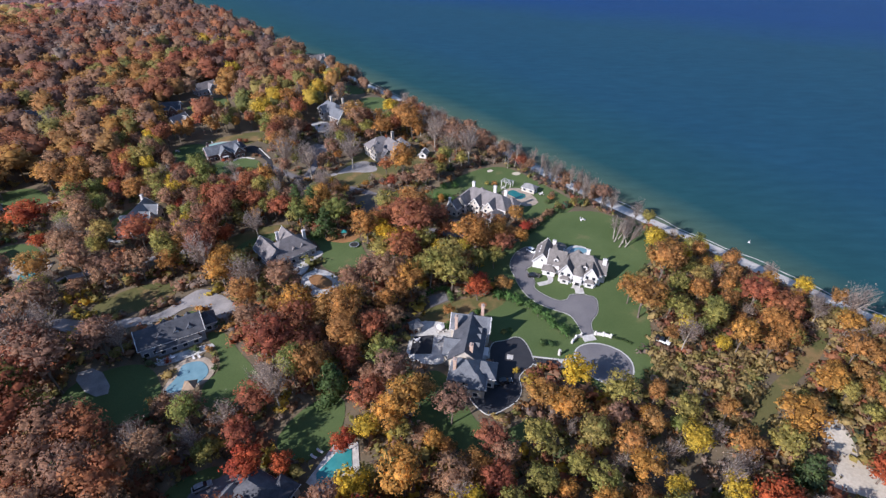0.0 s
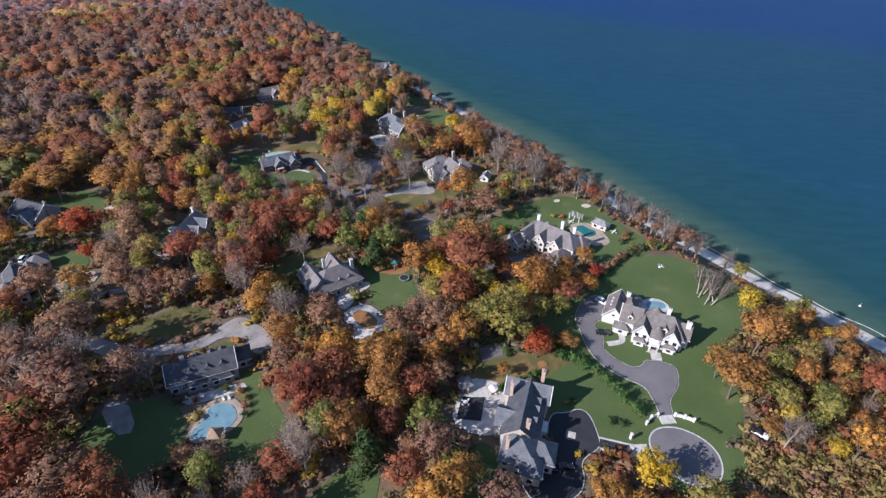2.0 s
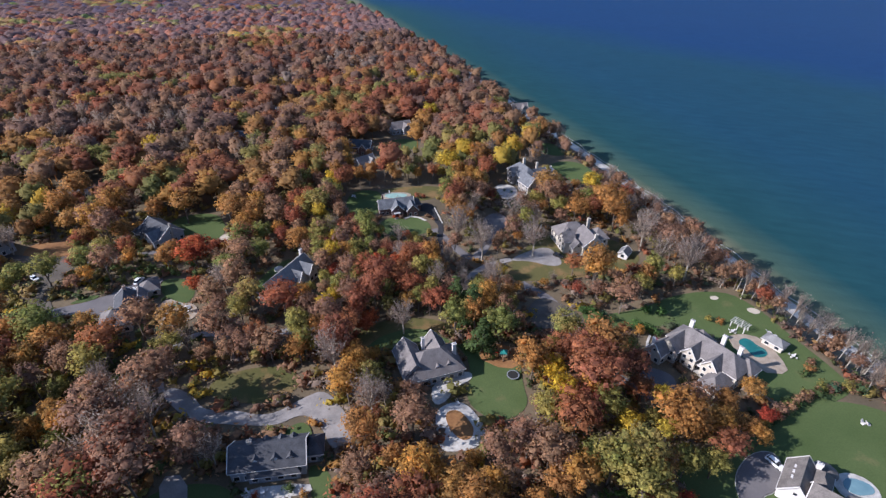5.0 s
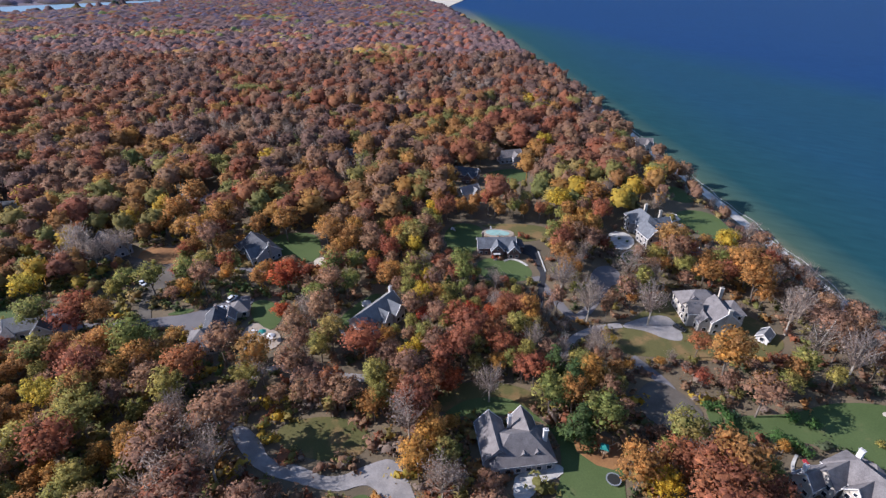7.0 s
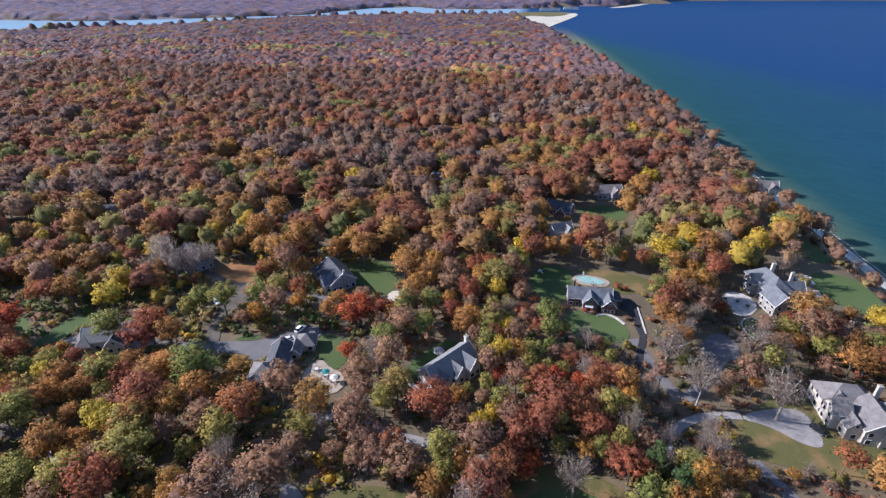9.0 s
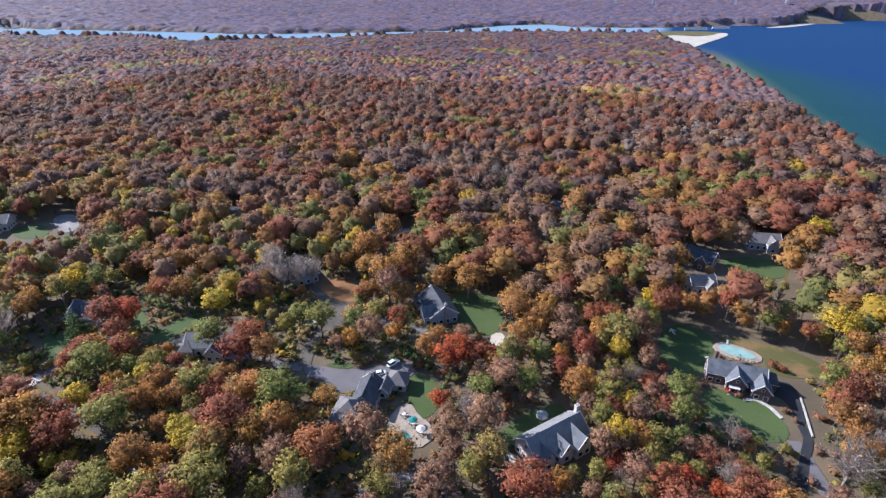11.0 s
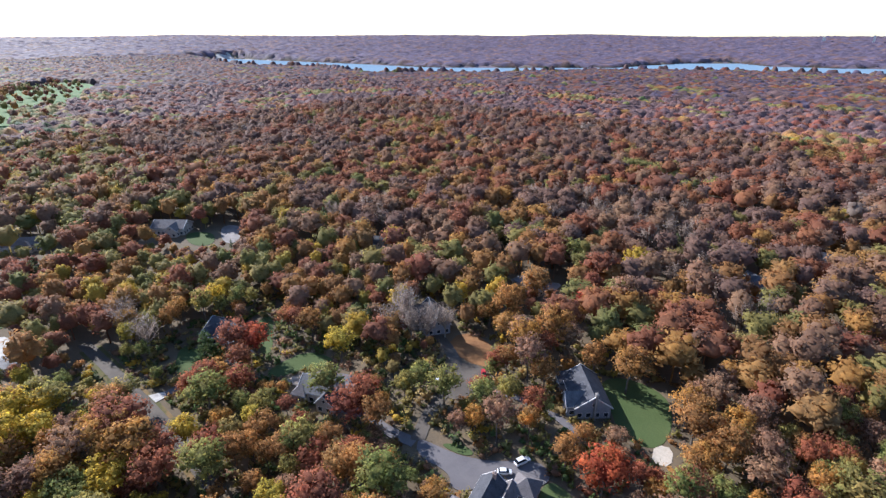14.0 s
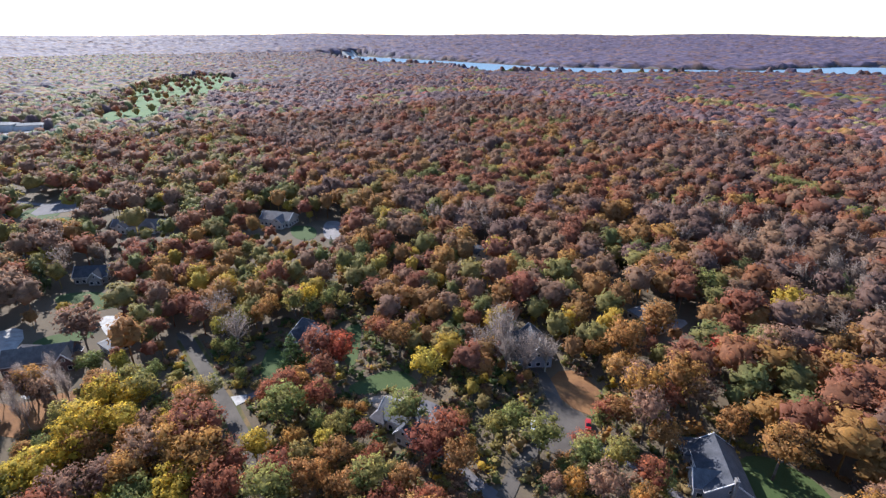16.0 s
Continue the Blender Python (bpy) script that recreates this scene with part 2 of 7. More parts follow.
TONES = {
    "rust": [(0.36, 0.120, 0.078), (0.42, 0.158, 0.084), (0.36, 0.145, 0.096), (0.43, 0.185, 0.088)],
    "amber": [(0.50, 0.255, 0.085), (0.42, 0.225, 0.092), (0.56, 0.305, 0.078), (0.45, 0.268, 0.110)],
    "yellow": [(0.66, 0.45, 0.052), (0.56, 0.42, 0.070), (0.69, 0.48, 0.054), (0.50, 0.42, 0.088)],
    "olive": [(0.30, 0.290, 0.090), (0.42, 0.345, 0.108), (0.235, 0.275, 0.088), (0.43, 0.325, 0.118)],
    "red": [(0.48, 0.088, 0.054), (0.39, 0.078, 0.052), (0.52, 0.145, 0.06), (0.43, 0.095, 0.058)],
    "brown": [(0.36, 0.205, 0.138), (0.41, 0.255, 0.160), (0.37, 0.212, 0.146), (0.33, 0.200, 0.150)],
    "bare": [(0.33, 0.270, 0.240), (0.38, 0.310, 0.275), (0.34, 0.272, 0.248), (0.40, 0.330, 0.290)],
    # Distance haze mixed into leaf colour: mauve-brown for woods, bluish mauve for hills.
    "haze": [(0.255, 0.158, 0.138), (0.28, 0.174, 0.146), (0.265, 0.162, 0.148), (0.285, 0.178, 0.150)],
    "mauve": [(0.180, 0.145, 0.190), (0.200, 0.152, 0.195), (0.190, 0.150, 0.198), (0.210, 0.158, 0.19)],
    "scrub": [(0.45, 0.36, 0.150), (0.53, 0.41, 0.175), (0.48, 0.375, 0.16), (0.55, 0.41, 0.185)],
    "hedge": [(0.10, 0.20, 0.06), (0.13, 0.235, 0.075), (0.115, 0.21, 0.07), (0.14, 0.23, 0.08)],
    "green": [(0.072, 0.13, 0.056), (0.10, 0.16, 0.064), (0.115, 0.16, 0.062), (0.08, 0.145, 0.095)],
}
LEAF = {k: leaf_mat(k + "_foliage", v) for k, v in TONES.items()}
LEAF_STUFF = {k: leaf_mat(k + "_far_foliage", v, True) for k, v in TONES.items()}

canopy_mat = Mat("far_canopy", 0.8, 0.0, 0.1)
leaf_attr = canopy_mat.node("ShaderNodeAttribute")
leaf_attr.attribute_name = "leaf"
canopy_mat.colour(canopy_mat.mix(0.5, leaf_attr.outputs["Color"], canopy_mat.ramp(canopy_mat.noise(0.5, 3.0, 0.65), [(0.3, (0.5, 0.5, 0.52)), (0.7, (1.25, 1.22, 1.18))]), "MULTIPLY"))
canopy_mat.bump(canopy_mat.noise(0.7, 3.0, 0.65), 0.45, 0.8)
M_CANOPY = canopy_mat.m


# ---- building helpers ----
def mesh_of(name, verts, faces, mats=(), index=None, smooth=False):
    me = bpy.data.meshes.new(name)
    me.from_pydata([tuple(v) for v in verts], [], [tuple(f) for f in faces])
    for m in mats:
        me.materials.append(m)
    if index is not None:
        me.polygons.foreach_set("material_index", np.asarray(index, dtype=np.int32))
    me.update()
    return me


def part(name, bm, material, parent=None, label=""):
    """Links a bmesh, or a ready mesh, as one object under its parent."""
    if isinstance(bm, bpy.types.Mesh):
        me = bm
    else:
        me = bpy.data.meshes.new(name)
        bm.to_mesh(me)
        bm.free()
    if material is not None and not me.materials:
        me.materials.append(material)
    ob = new(name, me)
    if parent is not None:
        ob.parent = parent
    return tagged(ob, label)


def thing(name, m, label, category, group="", kind=""):
    e = new(name)
    e.empty_display_size = 0.5
    e.matrix_world = m
    return tagged(e, label, category, group, kind)


def box_into(bm, x0, x1, y0, y1, z0, z1, m=None):
    vs = [bm.verts.new((x, y, z)) for z in (z0, z1) for x, y in ((x0, y0), (x1, y0), (x1, y1), (x0, y1))]
    if m is not None:
        for v in vs:
            v.co = m @ v.co
    for f in ((3, 2, 1, 0), (4, 5, 6, 7), (0, 1, 5, 4), (1, 2, 6, 5), (2, 3, 7, 6), (3, 0, 4, 7)):
        bm.faces.new([vs[i] for i in f])
    return vs


def box(x0, x1, y0, y1, z0, z1, m=None, bevel=0.0):
    bm = bmesh.new()
    box_into(bm, x0, x1, y0, y1, z0, z1, m)
    if bevel:
        bmesh.ops.bevel(bm, geom=bm.edges[:], offset=bevel, segments=1, affect="EDGES")
    return bm


def rounded(pts, times=2):
    """Corner cutting: a soft closed outline from a few corners."""
    for _ in range(times):
        out = []
        for a, b in zip(pts, pts[1:] + pts[:1]):
            out += [(a[0] * 0.75 + b[0] * 0.25, a[1] * 0.75 + b[1] * 0.25), (a[0] * 0.25 + b[0] * 0.75, a[1] * 0.25 + b[1] * 0.75)]
        pts = out
    return pts


def outline(pts, z0, z1):
    """A slab with that outline."""
    bm = bmesh.new()
    lo, hi = [bm.verts.new((x, y, z0)) for x, y in pts], [bm.verts.new((x, y, z1)) for x, y in pts]
    top = bm.faces.new(hi)
    n = len(pts)
    for i in range(n):
        bm.faces.new((lo[i], lo[(i + 1) % n], hi[(i + 1) % n], hi[i]))
    bm.normal_update()
    bmesh.ops.triangulate(bm, faces=[top])
    bmesh.ops.recalc_face_normals(bm, faces=bm.faces[:])
    return bm


LIFT = {"sand_spit": -14.2, "salt_marsh": -14.6, "sand_bar": -14.6, "far_field": -2.0, "golf_course": 4.0, "boat_yard": 1.5}   # height of far sheets
LAYERS = {}


def layer(z):
    """Flush sheets of one sort lie a few millimetres above one another."""
    LAYERS[z] = LAYERS.get(z, -1) + 1
    return 2 * z + 0.004 * (LAYERS[z] % 10)


CLEAR = []          # outlines in which no tree of the woods stands, with the distance kept from them


def pairs(flat):
    return [(flat[i], flat[i + 1]) for i in range(0, len(flat), 2)]


def sheet(name, flat, z, mat, label, category, kind="structure", soft=2, margin=4.0, group=""):
    """A lawn, drive or terrace: a slab whose top lies z above the ground."""
    pts = pairs(flat)
    CLEAR.append((pts, margin))
    ob = part(name, outline(rounded(pts, soft) if soft else pts, -0.3, layer(z)), mat)
    if z == 0.0:
        ob.location.z = LIFT.get(name, 0.0)
    return tagged(ob, label, category, group, kind)


def band_of(line, width):
    """The outline of a strip along a line."""
    left, right = [], []
    for i, p in enumerate(line):
        a, b = Vector(line[max(i - 1, 0)]), Vector(line[min(i + 1, len(line) - 1)])
        d = (b - a).normalized()
        n = Vector((-d.y, d.x)) * (width / 2)
        left.append((p[0] + n.x, p[1] + n.y))
        right.append((p[0] - n.x, p[1] - n.y))
    return left + right[::-1]


def curve_of(pts, steps=6):
    """A smooth open line through the points."""
    out = []
    for i in range(len(pts) - 1):
        p = [Vector(pts[max(min(i + k, len(pts) - 1), 0)]) for k in (-1, 0, 1, 2)]
        for s in range(steps):
            t = s / steps
            q = 0.5 * ((2 * p[1]) + (p[2] - p[0]) * t + (2 * p[0] - 5 * p[1] + 4 * p[2] - p[3]) * t * t + (3 * p[1] - p[0] - 3 * p[2] + p[3]) * t ** 3)
            out.append((q.x, q.y))
    return out + [tuple(pts[-1])]


def strip(line, width, z0, z1):
    """A slab along a line, of quads."""
    pts = band_of(line, width)
    n = len(line)
    left, right = pts[:n], pts[n:][::-1]
    bm = bmesh.new()
    rows = [[bm.verts.new((*a, z0)), bm.verts.new((*a, z1)), bm.verts.new((*b, z1)), bm.verts.new((*b, z0))] for a, b in zip(left, right)]
    for r, q in zip(rows, rows[1:]):
        for i in range(3):
            bm.faces.new((r[i], r[i + 1], q[i + 1], q[i]))
    bmesh.ops.recalc_face_normals(bm, faces=bm.faces[:])
    return bm


def lane(name, flat, width, z, mat, label, category, margin=2.5):
    line = curve_of(pairs(flat))
    pts = band_of(line, width)
    CLEAR.append((pts, margin))
    return tagged(part(name, strip(line, width, -0.3, layer(z)), mat), label, category, "", "structure")


def kerb(name, flat, width, z, mat, label, closed=True, soft=2):
    """A raised edging along an outline."""
    pts = pairs(flat)
    pts = rounded(pts, soft) if closed else curve_of(pts)
    line = pts + pts[:1] if closed else pts
    return tagged(part(name, strip(line, width, -0.2, z), mat), label, "kerb", "", "structure")


# ---- land and sea ----
SHORE = [(-700, 290), (-300, 255), (-60, 232), (20, 226), (90, 218.8), (118, 215), (135, 213.5), (155, 211.5), (175, 210), (205, 208.8), (228, 209.5), (278, 208), (329, 206.5), (380, 203), (425, 199), (470, 195), (540, 192), (661, 184),
         (800, 168), (924, 153), (1098, 123), (1277, 92), (1570, 45), (1730, 6), (1850, -30), (2150, -60), (2300, -120), (2720, -200), (5200, -200)]
NEAR_BANK = [(-5200, 2600), (-3050, 2600), (-2950, 1440), (-2570, 1380), (-2100, 1290), (-1766, 1410), (-1385, 1330), (-1320, 1370), (-1030, 1620), (-840, 1960), (-485, 2180), (-260, 2200), (-120, 2240), (-40, 2560), (150, 2700), (5200, 2700)]
FAR_BANK = [(-5200, 1560), (-3300, 1570), (-2950, 1640), (-2500, 1700), (-2077, 1760), (-1560, 1790), (-1490, 1830), (-1150, 2080), (-960, 2250), (-860, 2760), (-655, 2950), (-480, 2760), (-260, 2790), (-80, 2880), (185, 3170), (378, 3188), (560, 3600), (800, 4000), (1700, 4250), (3000, 4400), (5200, 4500)]


def along(table, v):
    return float(np.interp(v, [a for a, _ in table], [b for _, b in table]))


def step(a, b, v):
    t = min(max((v - a) / (b - a), 0.0), 1.0)
    return t * t * (3 - 2 * t)


def dry(x, y):
    """How far inside the land a place lies, in metres; below nought it is water."""
    return max(min(along(SHORE, y) - x, along(NEAR_BANK, x) - y), y - along(FAR_BANK, x))


def height(x, y):
    d = dry(x, y)
    if d > 38:
        r = math.hypot(x, y - 150)
        far = step(700, 1500, r)
        roll = (noise.noise((x / 420, y / 420, 0.3)) * 7 + noise.noise((x / 160, y / 160, 7.3)) * 2.5) * far
        if y > along(FAR_BANK, x) - 5:
            roll += -8 * (1 - step(0, 400, d))
        else:
            roll = roll * step(0, 900, d) - 13 * (1 - step(30, 700, along(NEAR_BANK, x) - y))
        rise = 86 * step(2500, 4700, r) + noise.noise((x / 900, y / 900, 2.0)) * 16 * step(2700, 4300, r)
        if -1600 < x < -950 and 200 < y < 620:
            roll = min(roll, 3.0)
        return roll + rise
    if d > 27:
        return -13.2 + 13.2 * step(27, 36.5, d + 1.5 * noise.noise((y / 14, x / 14, 1.0)))
    if d > 0:
        return -15.7 + 2.5 * d / 27
    return max(-15.7 + d * 0.12, -30.0)


offs = [-5200, -4600] + list(range(-4200, -1400, 70)) + list(range(-1400, -400, 50)) + list(range(-400, -60, 20)) + [-60, -48, -42, -39, -37, -35, -33, -31, -29, -27, -25, -23, -21, -18, -15, -12, -9, -6, -3, -1, 0, 2, 5, 10, 20, 40, 80, 160, 300, 500, 800, 1200, 1800, 2600, 3800, 5200]
rows_y = list(range(-900, -200, 100)) + list(range(-200, 500, 10)) + list(range(500, 1800, 25)) + list(range(1800, 4900, 50)) + [4950, 5100]
gv, gf, gi = [], [], []
for yy in rows_y:
    sx = along(SHORE, min(yy, 1650)) if yy < 1700 else 6
    for oo in offs:
        xx = sx + oo
        gv.append((xx, yy, height(xx, yy)))
nc = len(offs)
for j in range(len(rows_y) - 1):
    for i in range(nc - 1):
        gf.append((j * nc + i, j * nc + i + 1, (j + 1) * nc + i + 1, (j + 1) * nc + i))
        cx, cy = (gv[j * nc + i][0] + gv[j * nc + i + 1][0]) / 2, (rows_y[j] + rows_y[j + 1]) / 2
        d = dry(cx, cy)
        if cy > 1700:
            bank = min(along(SHORE, cy) - cx, along(NEAR_BANK, cx) - cy)
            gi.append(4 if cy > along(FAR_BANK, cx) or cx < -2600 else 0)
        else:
            # Beach beyond 9.5 m inland is coloured dark to deepen the bluff's shadow.
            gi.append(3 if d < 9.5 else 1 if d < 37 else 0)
ground = part("ground", mesh_of("ground", gv, gf, (M_LITTER, M_BLUFF_AND_SHADE, M_SAND, M_BEACH, M_HAZED_WOODS), gi), None)
tagged(ground, "brown leaf-strewn woodland ground falling to a stony beach", "ground", "", "structure")
ground.data.polygons.foreach_set("use_smooth", [True] * len(gf))

SEA_LEVEL = -15.6
sx_, sy_ = [-5000, -2500, -1000, 0, 150, 220, 300, 500, 1000, 2000, 5000], [-900, -300, 0, 300, 700, 1200, 1800, 2500, 3500, 4950]
wv = [(x, y, SEA_LEVEL) for y in sy_ for x in sx_]
wf = [(j * 11 + i, j * 11 + i + 1, j * 11 + i + 12, j * 11 + i + 11) for j in range(len(sy_) - 1) for i in range(10)]
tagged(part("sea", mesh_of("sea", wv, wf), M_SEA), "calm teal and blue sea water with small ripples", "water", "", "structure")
# the thin white line of foam where ripples break
surf_line = [(along(SHORE, y) + 1.2 + 0.8 * math.sin(y / 9.0) + 0.6 * math.sin(y / 3.7), y) for y in range(-20, 700, 3)]
tagged(part("surf", strip(surf_line, 0.45, SEA_LEVEL - 0.2, SEA_LEVEL + 0.06), M_COPING), "thin white line of surf along the beach", "surf", "", "structure")


# ---- roads, drives, lawns ----
# the white house by the shore
sheet("grass", [78, 98, 86, 108, 98, 111, 110, 116, 118, 100, 116, 76, 122, 62, 118, 52, 106, 48, 95, 52, 92, 62, 86, 72, 84, 84], 0.03, M_LAWN, "green grass between drives and lawns", "lawn", margin=-3)
sheet("lawn", [96, 126, 112, 131, 128, 130, 150, 140, 172, 133, 177, 118, 178, 102, 170, 92, 150, 88, 140, 78, 132, 68, 122, 60, 113, 62, 108, 78, 104, 92, 104, 110], 0.04, M_LAWN, "wide green mown lawn round a white house", "lawn", margin=2.5)
sheet("driveway", [109.5, 113, 106.8, 107, 105.6, 101, 106.4, 95.5, 108.8, 90, 111.4, 86, 110.2, 81.5, 107.3, 75.6, 110.4, 73.6, 113.8, 79, 119.5, 80.6, 122.5, 83, 126, 86.9, 124, 90.2, 121.6, 92.3, 119, 93.8, 117, 92.2, 113.4, 93, 111.6, 97.6, 110.8, 102, 111.4, 104.6, 114.5, 106.8, 115.2, 111, 116, 114.6, 121, 114.6, 129, 121.8, 128.3, 126, 121, 125.8, 112.5, 120.5], 0.10, M_ASPHALT, "grey asphalt driveway with a pale kerb", "driveway", soft=2)
kerb("kerb_driveway", [109.5, 113, 106.8, 107, 105.6, 101, 106.4, 95.5, 108.8, 90, 111.4, 86, 110.2, 81.5, 107.3, 75.6, 110.4, 73.6, 113.8, 79, 119.5, 80.6, 122.5, 83, 126, 86.9, 124, 90.2, 121.6, 92.3, 119, 93.8, 117, 92.2, 113.4, 93, 111.6, 97.6, 110.8, 102, 111.4, 104.6, 114.5, 106.8, 115.2, 111, 116, 114.6, 121, 114.6, 129, 121.8, 128.3, 126, 121, 125.8, 112.5, 120.5], 0.3, 0.2, M_COPING, "thin pale kerb along a curved driveway")
lane("walkway", [122.6, 91.8, 124.8, 94.6], 3.2, 0.13, M_PAVING, "pale paved entrance walk", "path")
lane("walkway", [113.6, 104.6, 118.5, 103.4, 121.0, 106.2, 121.8, 109.5], 2.0, 0.13, M_PAVING, "pale curved paved path", "path")
# turning circle
sheet("turning_circle", [98.1, 71.6, 102.4, 73.6, 107.5, 72.0, 110.8, 68.2, 112.4, 63.3, 111.2, 58.5, 106.5, 54.6, 101, 54.8, 97, 59, 95.8, 66], 0.09, M_ASPHALT, "round grey asphalt turning circle at the road's end", "road", soft=2)
kerb("kerb_ring", [98.1, 71.6, 102.4, 73.6, 107.5, 72.0, 110.8, 68.2, 112.4, 63.3, 111.2, 58.5, 106.5, 54.6, 101, 54.8, 97, 59, 95.8, 66], 0.4, 0.22, M_COPING, "pale stone kerb round the turning circle")
lane("road", [101, 58, 92, 44, 86, 28, 84, 8, 84, -30], 5.0, 0.085, M_OLDROAD, "grey asphalt lane hidden under trees", "road", margin=-6)
lane("apron", [108.6, 75.4, 107.6, 72.8], 4.2, 0.12, M_PAVING, "pale paved apron at the drive's mouth", "path")
# the stone house with the dark court
sheet("lawn", [82, 100, 90, 106, 98, 104.5, 101.6, 95, 102, 84, 101, 76, 96.5, 72.6, 89, 78, 90, 87.6, 84, 93], 0.04, M_LAWN, "dark green lawn beside a stone house", "lawn", margin=1.5)
sheet("forecourt", [88.3, 81.2, 89.8, 86.3, 88.1, 88.6, 84.6, 88.6, 80, 91, 74, 84, 68, 80, 63.5, 80.5, 60.6, 77, 61, 70.4, 62.4, 68.3, 71.6, 67.8, 75.7, 70.6, 77.5, 74.4, 80, 75.6, 84, 75.8, 86, 76.6], 0.10, M_DARKASPH, "dark new asphalt forecourt", "driveway", soft=2, margin=7.0)
kerb("kerb_forecourt", [88.3, 81.2, 89.8, 86.3, 88.1, 88.6, 84.6, 88.6, 80, 91, 74, 84, 68, 80, 63.5, 80.5, 60.6, 77, 61, 70.4, 62.4, 68.3, 71.6, 67.8, 75.7, 70.6, 77.5, 74.4, 80, 75.6, 84, 75.8, 86, 76.6], 0.5, 0.2, M_COPING, "pale stone kerb round the forecourt")
lane("drive_neck", [86.2, 77.2, 92.2, 71.3], 2.6, 0.115, M_DARKASPH, "dark asphalt drive between pale kerbs", "driveway")
lane("kerb_neck", [87.0, 78.4, 93.2, 72.6], 0.5, 0.2, M_COPING, "pale stone kerb", "kerb")
lane("kerb_neck", [85.0, 75.6, 91.2, 70.0], 0.5, 0.2, M_COPING, "pale stone kerb", "kerb")
lane("apron", [92.0, 71.5, 96.2, 69.4], 3.6, 0.125, M_PAVING, "pale paved apron at the drive's mouth", "path")
sheet("plaque", [79.6, 82.4, 81.0, 83.8, 82.4, 82.4, 81.0, 81.0], 0.13, M_PAVING, "square pale stone inset in the asphalt", "paving", soft=0)
sheet("terrace", [53, 100.5, 58.6, 93.5, 63, 92, 70, 99, 73.5, 104, 72.6, 108, 66, 113, 60.5, 109.5], 0.12, M_PAVING, "pale stone terrace behind a house", "terrace", soft=1)
sheet("pool_cover_dark", [60.4, 107.4, 55.4, 101.4, 61.2, 97.6, 66.4, 104.2], 0.18, M_DARKASPH, "dark covered swimming pool in a pale terrace", "pool", soft=0)
sheet("lawn", [40, 78, 52, 92, 60, 92, 60, 80, 57, 68, 62, 62, 74, 62, 70, 56, 52, 58], 0.035, M_LAWN, "shaded lawn beside trees", "lawn", margin=0.5)
sheet("dry_lawn", [66, 116, 77, 116.5, 97, 110.5, 100, 104, 88, 102.5, 74, 105, 66, 109], 0.045, M_DRYLAWN, "brownish lawn strip behind a stone house", "lawn", margin=1.5)
sheet("court", [75.2, 122, 82.4, 121, 80.6, 116.2, 73, 116.6], 0.09, M_ASPHALT, "small grey court inside a hedge", "driveway", soft=0)
sheet("round_bed", [87.6, 108.4, 90.6, 108.6, 91, 106, 88, 105.8], 0.12, M_LEAFY, "round bed of dry shrubs in a lawn", "flower bed", soft=2, margin=1)
# the long dark house with the kidney pool
sheet("lawn", [3, 149, 9.5, 146, 10.4, 134, 12.2, 126, 13.2, 116, 7, 112.5, 0, 112.5, -5, 117, -3, 126, 3.6, 129, 5, 137], 0.04, M_LAWN, "mown green lawn by a pool", "lawn", margin=2.0)
sheet("lawn", [-36, 150, -18, 148, -13, 140, -13, 128, -22, 120, -34, 126, -40, 138], 0.035, M_LAWN, "shaded dark lawn under trees", "lawn", margin=1.0)
sheet("gravel_court", [-35, 153, -27.5, 152, -25, 138, -31, 139.5], 0.08, M_GRAVEL, "pale gravel patch under tall trees", "driveway", soft=1, margin=1.5)
sheet("pool_deck", [-7, 140, 0, 139, 2.6, 134, 2.2, 129, -2, 126, -11, 126, -13.6, 130, -9.5, 135], 0.11, M_POOLDECK, "tan paved surround of a pool", "terrace", soft=2)
sheet("swimming_pool", [-6.2, 138, -1.1, 136.8, 0.4, 133.8, 0.5, 130.2, -1.7, 127.7, -6, 127.2, -11.0, 127.4, -12.6, 130.3, -8.0, 133.4], 0.16, M_POOL, "kidney-shaped swimming pool with pale blue water", "pool", soft=2)
sheet("terrace", [-13, 144.5, 4, 143.0, 5, 139.6, -4, 140, -12, 141], 0.12, M_PAVING, "pale stone terrace along a house", "terrace", soft=1)
sheet("gravel_court", [-6, 163.2, 0.5, 166, 4, 165, 8, 159, 9.5, 152, 14.5, 151.5, 16.4, 158, 13.5, 166, 8.6, 174.5, 2.5, 172.8, -8, 167, -18, 172, -27, 173.5, -31, 180, -38, 186, -42, 184, -34, 174, -27, 169, -18, 166.5], 0.09, M_GRAVEL, "pale grey gravel court and drive", "driveway", soft=2)
sheet("dry_lawn", [-26, 178, -10, 172, 1, 176, 0, 186, -14, 190, -28, 186], 0.04, M_DRYLAWN, "brownish dry lawn under bare trees", "lawn", margin=0)
sheet("shrub_bed", [-4, 160.5, 1, 163.5, 4, 161.5, 5, 156.5, -3, 157.5], 0.13, M_LAWN, "small green bed inside a gravel drive", "lawn", margin=1)
# the hipped house at the bottom with its own pool
sheet("lawn", [9, 96.5, 23, 102, 32, 98.5, 25, 86.5, 17, 82.8, 9, 88], 0.04, M_LAWN, "mown green lawn with faint stripes", "lawn", margin=2.5)
sheet("lawn", [-20, 97, -6, 97.5, -4, 92.5, -16, 91], 0.04, M_LAWN, "narrow green lawn beside a drive", "lawn", margin=2)
sheet("driveway", [-16, 92, -6, 93, 2, 90, 0, 84, -14, 82], 0.09, M_ASPHALT, "grey asphalt drive beside a house", "driveway", soft=1)
sheet("pool_deck", [11.5, 79, 22, 85, 27.4, 82, 24.2, 74.5, 14, 72.5], 0.11, M_PAVING, "pale paved surround of a pool", "terrace", soft=0)
